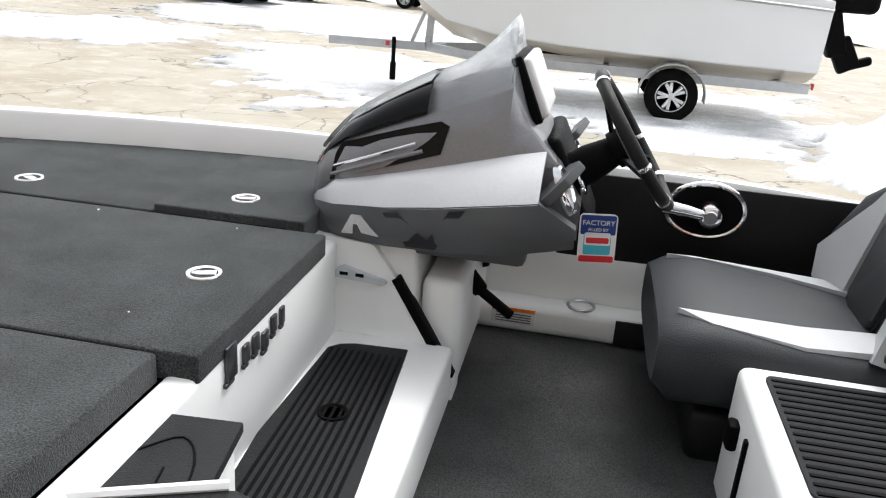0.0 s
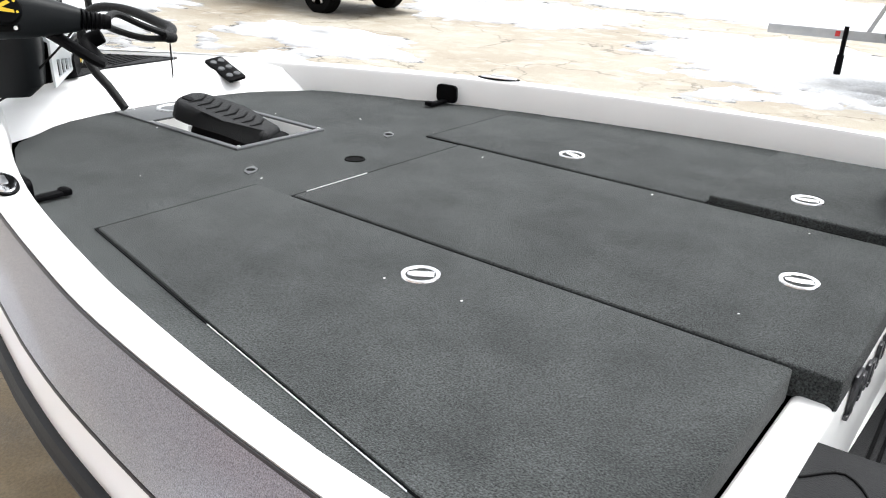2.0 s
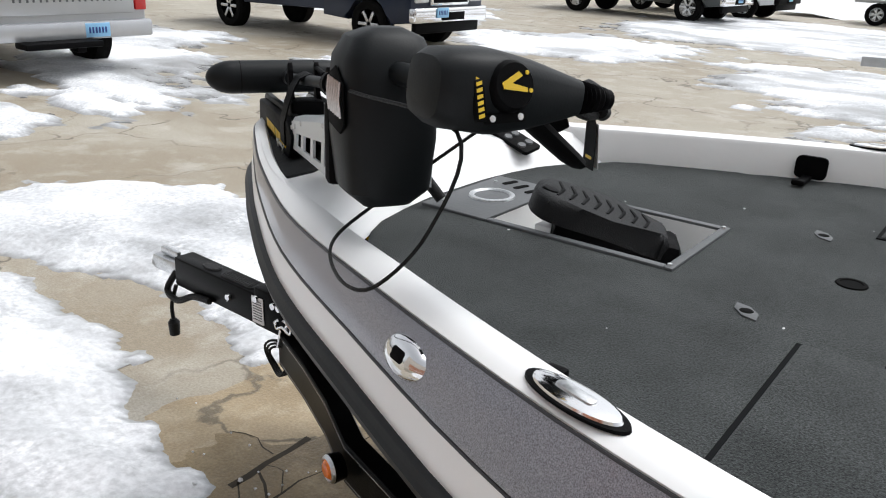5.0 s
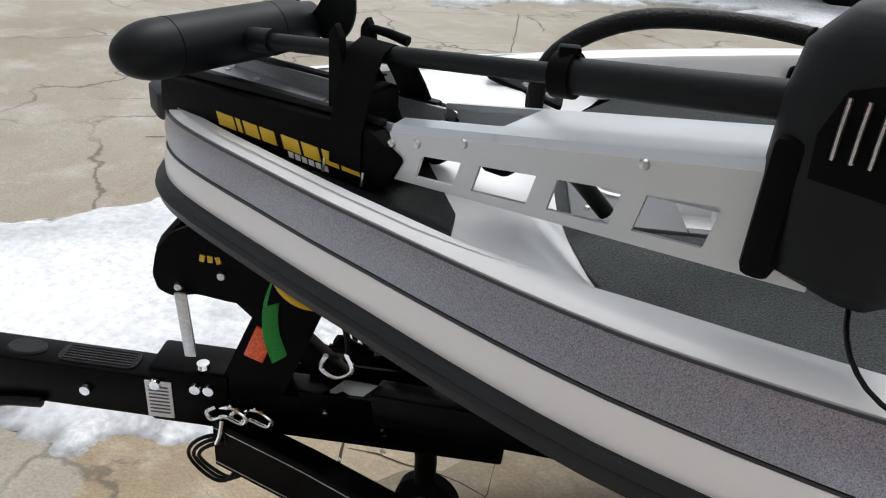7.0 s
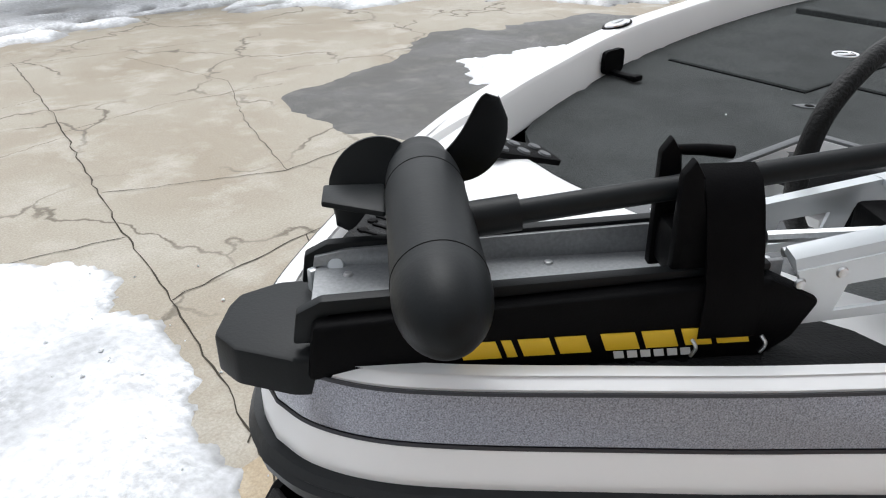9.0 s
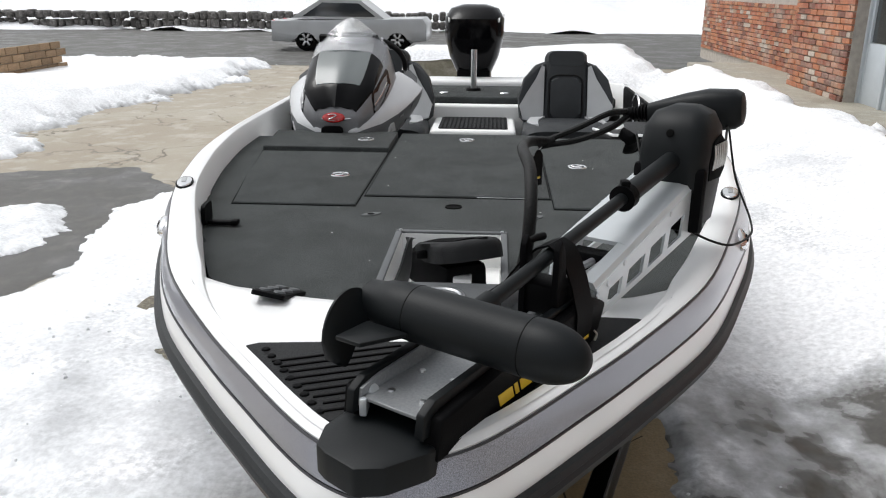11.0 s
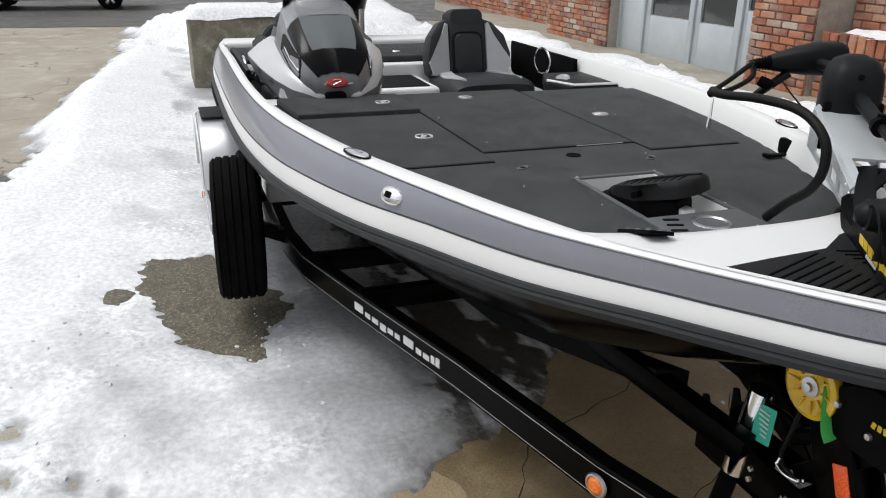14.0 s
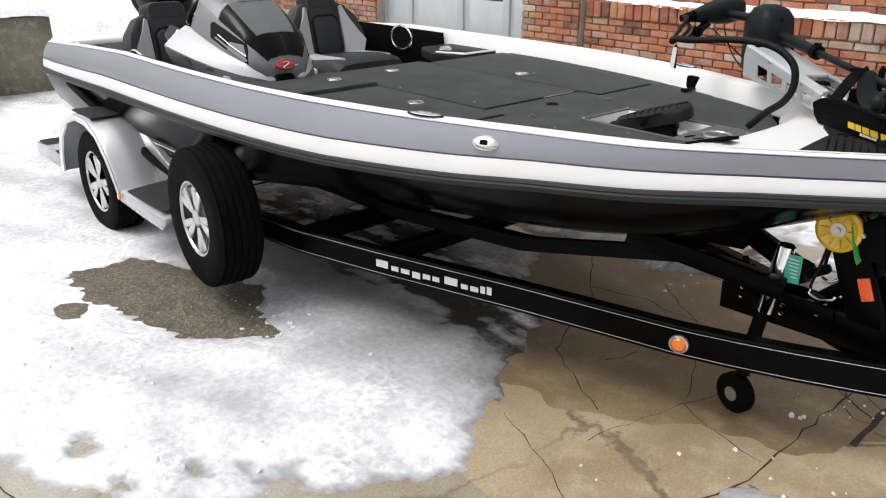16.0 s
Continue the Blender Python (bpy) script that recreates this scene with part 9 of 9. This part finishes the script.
# ---------------------------------------------------------------- white boat on a galvanised trailer
M["wrap"] = mat("white_hull_gel", (0.74, 0.75, 0.75), 0.3, spots=0.12, spot_scale=1.5, dark=(0.6, 0.6, 0.58))
M["beige"] = mat("cream_hull_bottom", (0.52, 0.47, 0.38), 0.4, spots=0.2, spot_scale=2)
wb = thing("white_boat", -2.2, -10.0, 0.5, "white powerboat hull with a cream bottom on a trailer", "boat")
rt, rb = [], []
for x, w, zt, zc, zk in ((0.75, 0.02, 2.05, 1.62, 1.55), (0.45, 0.35, 2.0, 1.25, 1.05), (0.0, 0.68, 1.92, 1.0, 0.76), (-0.7, 0.92, 1.85, 0.88, 0.60), (-1.6, 1.03, 1.78, 0.82, 0.52), (-3.0, 1.06, 1.70, 0.78, 0.50), (-4.75, 1.02, 1.62, 0.76, 0.50)):
    rt.append([Vector((x, -10 + y, z)) for y, z in ((-w, zt), (-w * 0.97, (zt + zc) / 2), (-w * 0.90, zc))])
    rb.append((x, w, zc, zk, zt))
bm = B()
for s in (1, -1):
    loft(bm, [[Vector((x, -10 + s * w * f, z)) for f, z in ((1.0, zt), (1.02, zt - 0.06), (0.985, (zt + zc) / 2), (0.93, zc + 0.02), (0.90, zc))] for x, w, zc, zk, zt in rb], False, False)
loft(bm, [[Vector((x, -10 - w, zt)), Vector((x, -10, zt + 0.05)), Vector((x, -10 + w, zt))] for x, w, zc, zk, zt in rb], False, False)
x, w, zc, zk, zt = rb[-1]
bm.faces.new([bm.verts.new((x, -10 + a, b)) for a, b in ((-w, zt), (-w * 0.9, zc), (0, zk), (w * 0.9, zc), (w, zt))])
part("upper_hull", bm, "wrap", wb, "plain white hull sides")
bm = B()
for s in (1, -1):
    loft(bm, [[Vector((x, -10 + s * w * f, z)) for f, z in ((0.90, zc), (0.55, zc * 0.5 + zk * 0.5 - 0.01), (0.0, zk))] for x, w, zc, zk, zt in rb], False, False)
part("bottom", bm, "beige", wb, "cream hull bottom")
bm = B()
for s in (1, -1):
    loft(bm, [[Vector((x, -10 + s * (w * 1.02), zt - 0.08)), Vector((x, -10 + s * (w * 1.02 + 0.03), zt - 0.1)), Vector((x, -10 + s * (w * 1.01), zt - 0.13))] for x, w, zc, zk, zt in rb], True, False)
part("rub_rail", bm, "galv", wb)
om = thing("outboard_motor", -5.15, -10.0, 0.4, "black outboard motor on the white boat's transom", "outboard motor")
bm = B()
rbox(bm, -5.25, -10, 1.75, 0.55, 0.42, 0.55, 0.10, 3)
part("cowling", bm, "black", om)
bm = B()
rbox(bm, -5.05, -9.98, 1.25, 0.25, 0.22, 0.7, 0.05, 2, pose(0, 0, 0, 0, 18, 0))
rbox(bm, -5.25, -9.98, 0.95, 0.30, 0.14, 0.45, 0.05, 2, pose(0, 0, 0, 0, 30, 0))
rbox(bm, -5.45, -9.98, 0.85, 0.35, 0.10, 0.12, 0.04, 2, pose(0, 0, 0, 0, 20, 0))
part("leg", bm, "black", om)
wt = thing("galvanised_trailer", -2.0, -10.0, 0.0, "galvanised boat trailer with black tyres", "trailer")
for s in (1, -1):
    bm = B()
    bar(bm, (-4.7, -10 + s * 0.88, 0.56), (-0.6, -10 + s * 0.80, 0.56), 0.07, 0.12)
    part("side_beam", bm, "galv", wt)
    bm = B()
    bar(bm, (-4.5, -10 + s * 0.62, 0.72), (-1.2, -10 + s * 0.55, 0.70), 0.10, 0.06)
    part("bunk", bm, "black", wt)
    wheel(wt, -3.05, -10 + s * 0.98, 0.335, 0.335, 0.21, s)
    bm = B()
    rings = []
    for a in np.linspace(-10, 190, 13):
        c, sn = math.cos(radians(a)), math.sin(radians(a))
        rings.append([Vector((-3.05 + 0.41 * c, -10 + s * y, 0.35 + 0.38 * sn)) for y in (0.86, 1.12)] + [Vector((-3.05 + 0.42 * c, -10 + s * y, 0.35 + 0.395 * sn)) for y in (1.12, 0.86)])
    loft(bm, rings)
    part("fender", bm, "galv", wt, "galvanised round fender")
    bm = B()
    bar(bm, (-0.6, -10 + s * 0.80, 0.56), (0.35, -10 + s * 0.05, 0.56), 0.07, 0.12)
    part("draw_beam", bm, "galv", wt)
bm = B()
bar(bm, (0.1, -10, 0.56), (1.85, -10, 0.54), 0.08, 0.12)
part("tongue", bm, "galv", wt)
bm = B()
for x in (-4.4, -2.2, -0.7):
    bar(bm, (x, -10.8, 0.55), (x, -9.2, 0.55), 0.07, 0.09)
pieces("crossmember", bm, "galv", wt)
bm = B()
bar(bm, (0.35, -10, 0.56), (0.30, -10, 1.45), 0.08, 0.10)
bar(bm, (0.60, -10, 0.60), (0.38, -10, 1.15), 0.05, 0.05)
rbox(bm, 0.36, -10, 1.25, 0.22, 0.16, 0.14, 0.02)
part("winch_post", bm, "galv", wt)
bm = B()
tube(bm, [(0.85, -9.94, 0.66), (0.85, -9.94, 0.30)], 0.03, 10)
tube(bm, [(0.85, -9.94, 0.30), (0.85, -9.94, 0.0)], 0.045, 10)
part("jack", bm, "black", wt)
bm = B()
rbox(bm, 0.95, -9.955, 0.56, 0.06, 0.012, 0.07, 0.003)
rbox(bm, -4.73, -9.1, 0.60, 0.02, 0.12, 0.08, 0.006)
pieces("red_lamp", bm, "tail_lamp", wt)
bm = B()
lathe(bm, [(0, -0.05), (0.05, -0.045), (0.055, 0.045), (0, 0.05)], axis(0.33, -10, 1.42, (0, 1, 0)), 18)
part("bow_stop", bm, "car_blue", wt)
# far trailer with black tyre
ft = thing("utility_trailer", 4.5, -27.0, 0.04, "galvanised trailer parked by the far snow bank", "trailer")
for s in (1, -1):
    wheel(ft, 4.6, -27 + s * 0.8, 0.37, 0.33, 0.2, s)
bm = B()
rbox(bm, 3.8, -27, 0.75, 3.0, 1.5, 0.10, 0.02)
rbox(bm, 4.6, -26.1, 0.78, 0.9, 0.25, 0.05, 0.02)
part("frame", bm, "galv", ft)

# ---------------------------------------------------------------- walls and blocks round the yard
M["old_concrete"] = two_scale("mossy_old_concrete", (0.24, 0.22, 0.165), (0.13, 0.12, 0.08), (0.34, 0.32, 0.27), 0.9, 1.8, 60, 0.6)
M["tan_brick"] = mat("tan_brick", (0.36, 0.24, 0.14), 0.85, spots=0.4, spot_scale=6, grain=0.3, grain_scale=50, bump=0.5, bump_scale=60, random_tint=0.25)
M["rust"] = mat("rust_red_steel", (0.26, 0.06, 0.04), 0.7, spots=0.5, spot_scale=6)
M["wood"] = mat("weathered_planks", (0.22, 0.19, 0.14), 0.85, spots=0.5, spot_scale=3, grain=0.3, grain_scale=40, random_tint=0.3)
M["hedge"] = two_scale("dark_stone_wall", (0.16, 0.15, 0.14), (0.08, 0.075, 0.07), (0.3, 0.29, 0.28), 0.9, 2.5, 12, 1.0)
blk = thing("concrete_block", -8.5, -0.55, 0.0, "weathered concrete barrier block capped with snow", "concrete block")
bm = B()
rbox(bm, -8.45, -0.55, 0.45, 1.1, 1.25, 0.90, 0.03, 2)
part("block", bm, "old_concrete", blk)
layer("snow", -9.1, -7.85, -1.25, 0.15, 0.06, lambda a, b: np.clip(np.minimum(0.60 - np.abs(a + 8.45), 0.66 - np.abs(b + 0.55)) * 0.8 + wob(a, b, 3, 31) * 0.03, -1, 0.13), "snow", "cap of snow on the concrete block", lift=0.89, thick=lambda a, b, d: np.ones(a.shape))
bm = B()
rbox(bm, -7.4, -8.85, 0.42, 3.4, 0.40, 0.84, 0.03, 2)
wall_yard = tagged(part("wall_yard", bm, "old_concrete", None, "stained low concrete wall behind the yard"), kind="structure")
bm = B()
rbox(bm, -11.2, -8.92, 0.33, 4.1, 0.30, 0.70, 0.01)
wall_tan = tagged(part("wall_tan", bm, "mortar", None, "low tan brick wall at the yard's edge"), kind="structure")
bm = B()
rbox(bm, 0, 0, 0, 0.36, 0.05, 0.13, 0.008, 1)
tb = part("brick", bm, "tan_brick", wall_tan, flat=True)
tb.matrix_basis = pose(-9.35, -8.76, 0.08)
for r_ in range(5):
    for k in range(11):
        if r_ or k:
            o2 = new("brick", tb.data)
            o2.parent = wall_tan
            o2.matrix_basis = pose(-9.35 - 0.375 * k - (0.18 if r_ % 2 else 0), -8.76 + rng.uniform(-0.01, 0.01), 0.08 + 0.142 * r_)
fr_ = thing("steel_rack", -8.1, -8.5, 0.0, "rust-red steel frame leaning on the concrete wall", "rack")
for a, b in (((-7.3, -8.55, 0.02), (-7.35, -8.55, 0.80)), ((-8.5, -8.55, 0.02), (-8.55, -8.55, 0.80)), ((-7.3, -8.55, 0.10), (-8.5, -8.55, 0.08)), ((-7.33, -8.55, 0.74), (-8.55, -8.55, 0.70)), ((-6.4, -8.53, 0.66), (-8.95, -8.53, 0.60)), ((-6.4, -8.53, 0.28), (-8.95, -8.53, 0.16)), ((-8.9, -8.53, 0.02), (-8.95, -8.53, 0.62))):
    part("bar", bar(B(), a, b, 0.05, 0.07), "rust", fr_)
bm = B()
rbox(bm, -7.6, -8.8, 0.95, 1.6, 0.5, 0.12, 0.03, 2)
pal = part("wood_lid", bm, "wood", None, "")
tagged(pal, "grey weathered plank lying on the concrete wall", "plank")
fence = thing("plank_fence", 18, -15.5, 0.3, "weathered horizontal plank fence at the yard's far edge", "fence")
bm = B()
rbox(bm, 0, 0, 0, 4.0, 0.05, 0.26, 0.01, 1)
pk = part("plank", bm, "wood", fence, flat=True)
pk.matrix_basis = pose(15.0, -15.5, 0.45)
for k in range(5):
    for j in range(4):
        if k or j:
            o2 = new("plank", pk.data)
            o2.parent = fence
            o2.matrix_parent_inverse = ROOT[fence].inverted()
            o2.matrix_basis = pose(15.0 + 4.05 * k, -15.5 + 0.02 * (j % 2), 0.45 + 0.29 * j, 0, 0, 0)
layer("snow", 12.5, 32.0, -15.4, -12.2, 0.25, lambda a, b: np.clip(np.minimum((1.2 - np.abs(b + 14.0)) * 0.45, (a - 13.0) * 0.2) + wob(a, b, 0.8, 41) * 0.12, -1, 0.5), "snow", "ploughed ridge of snow along the fence", thick=lambda a, b, d: np.ones(a.shape))
layer("snow", -60.0, 8.0, -48.0, -27.5, 0.6, lambda a, b: np.clip((-27.8 - b) * 0.2 + wob(a, b, 0.3, 42) * 0.3, -1, 1.4), "snow", "deep snow bank along the far edge of the yard", thick=lambda a, b, d: np.ones(a.shape))
layer("snow", -60.0, -30.0, -27.0, 20.0, 0.6, lambda a, b: np.clip((-30.5 - a) * 0.2 + wob(a, b, 0.3, 43) * 0.3, -1, 1.4), "snow", "snow-covered verge across the street", thick=lambda a, b, d: np.ones(a.shape))
bm = B()
rw = random.Random(12)
for k in range(150):
    rbox(bm, -31.2 + rw.uniform(-0.2, 0.2), -22 + 0.28 * (k % 75), 0.25 + 0.34 * (k // 75) + rw.uniform(-0.05, 0.05), 0.5, rw.uniform(0.2, 0.34), rw.uniform(0.25, 0.38), 0.06, 1)
sw_ = tagged(part("wall_stone", bm, "hedge", None, "dark rubble stone wall across the street"), kind="structure")

# ---------------------------------------------------------------- brick pieces of the building
bricks(wall_pier_1, -8.74, -6.93, 4.20, WALK, 2.0, rng, 120)
bricks(wall_pier_2, -4.09, -3.25, 4.20, WALK, 2.2, rng, 90)
bricks(wall_low, -3.22, 3.1, 4.28, WALK, 0.98, rng, 180)
bricks(wall_back, -3.22, 3.8, 4.62, 1.10, 2.3, rng, 60)
bricks(wall_far, -15.9, -8.8, 4.75, WALK, 1.6, rng, 0)
bm = B()
rbox(bm, 0, 0, 0, 0.092, 0.13, 0.16, 0.008, 1)
soldier = part("brick", bm, "brick", wall_low, flat=True)
soldier.matrix_basis = pose(-3.15, 4.30, 1.06)
for k in range(1, 60):
    ob = new("brick", soldier.data)
    ob.parent = wall_low
    ob.matrix_basis = pose(-3.15 + 0.104 * k, 4.30 + rng.uniform(-0.008, 0.006), 1.06 + rng.uniform(-0.006, 0.006), rng.uniform(-2, 2), rng.uniform(-1.5, 1.5), 0)
layer("snow", -3.0, 3.1, 4.22, 4.64, 0.04, lambda a, b: np.clip((0.19 - np.abs(b - 4.44)) + wob(a, b, 3, 21) * 0.07 - 0.05 * (a < -2.6), -1, 1) * 0.28, "snow", "ridge of snow on the wall top", lift=1.14, thick=lambda a, b, d: np.ones(a.shape))

# double doors with side lights
doors = thing("entrance_doors", -5.5, 4.35, WALK, "pale grey double doors with dark glass and side lights", "door")
for x0, x1, z0, z1, glass_z in ((-6.90, -6.36, WALK, 3.0, 1.22), (-6.32, -5.32, WALK, 2.75, 1.02), (-5.30, -4.50, WALK, 2.75, 1.02), (-4.46, -4.11, WALK, 3.0, 1.22)):
    bm = B()
    w = 0.10 if x1 - x0 > 0.6 else 0.05
    rbox(bm, (x0 + x1) / 2, 4.40, (z0 + glass_z) / 2, x1 - x0, 0.05, glass_z - z0, 0.004)
    rbox(bm, (x0 + x1) / 2, 4.40, z1 - 0.06, x1 - x0, 0.05, 0.12, 0.004)
    for xx in (x0 + w / 2, x1 - w / 2):
        rbox(bm, xx, 4.398, (z0 + z1) / 2, w, 0.054, z1 - z0, 0.004)
    leaf = part("door_leaf" if w > 0.06 else "side_light", bm, "door_paint", doors)
    bm = B()
    rbox(bm, (x0 + x1) / 2, 4.405, (glass_z + z1) / 2, x1 - x0 - 0.02, 0.012, z1 - glass_z - 0.02, 0)
    part("pane", bm, "dark_glass", leaf, "dark reflective glass pane")
    if w > 0.06:
        bm = B()
        tube(bm, [(x1 - 0.16 if x0 < -6 else x0 + 0.16, 4.35, 1.35), (x1 - 0.16 if x0 < -6 else x0 + 0.16, 4.33, 1.55)], 0.012)
        part("handle", bm, "steel", leaf)
bm = B()
for xx in (-6.91, -6.34, -5.31, -4.48, -4.12):
    rbox(bm, xx, 4.385, 1.8, 0.05, 0.09, 2.6, 0.005)
part("frame", bm, "door_paint", doors)
bm = B()
rbox(bm, -5.5, 4.6, 3.4, 3.0, 0.4, 1.4, 0.01)
tagged(part("wall_lintel", bm, "brick", None, "brick wall above the doors"), kind="structure")
bm = B()
tube(bm, [(-8.95, 4.58, 3.5), (-8.95, 4.58, 1.15), (-8.92, 4.5, 0.98), (-8.85, 4.40, 0.93)], 0.045, 12)
pipe = part("downpipe", bm, "door_paint", None, "")
tagged(pipe, "white metal rain pipe fixed to the brick wall", "downpipe")
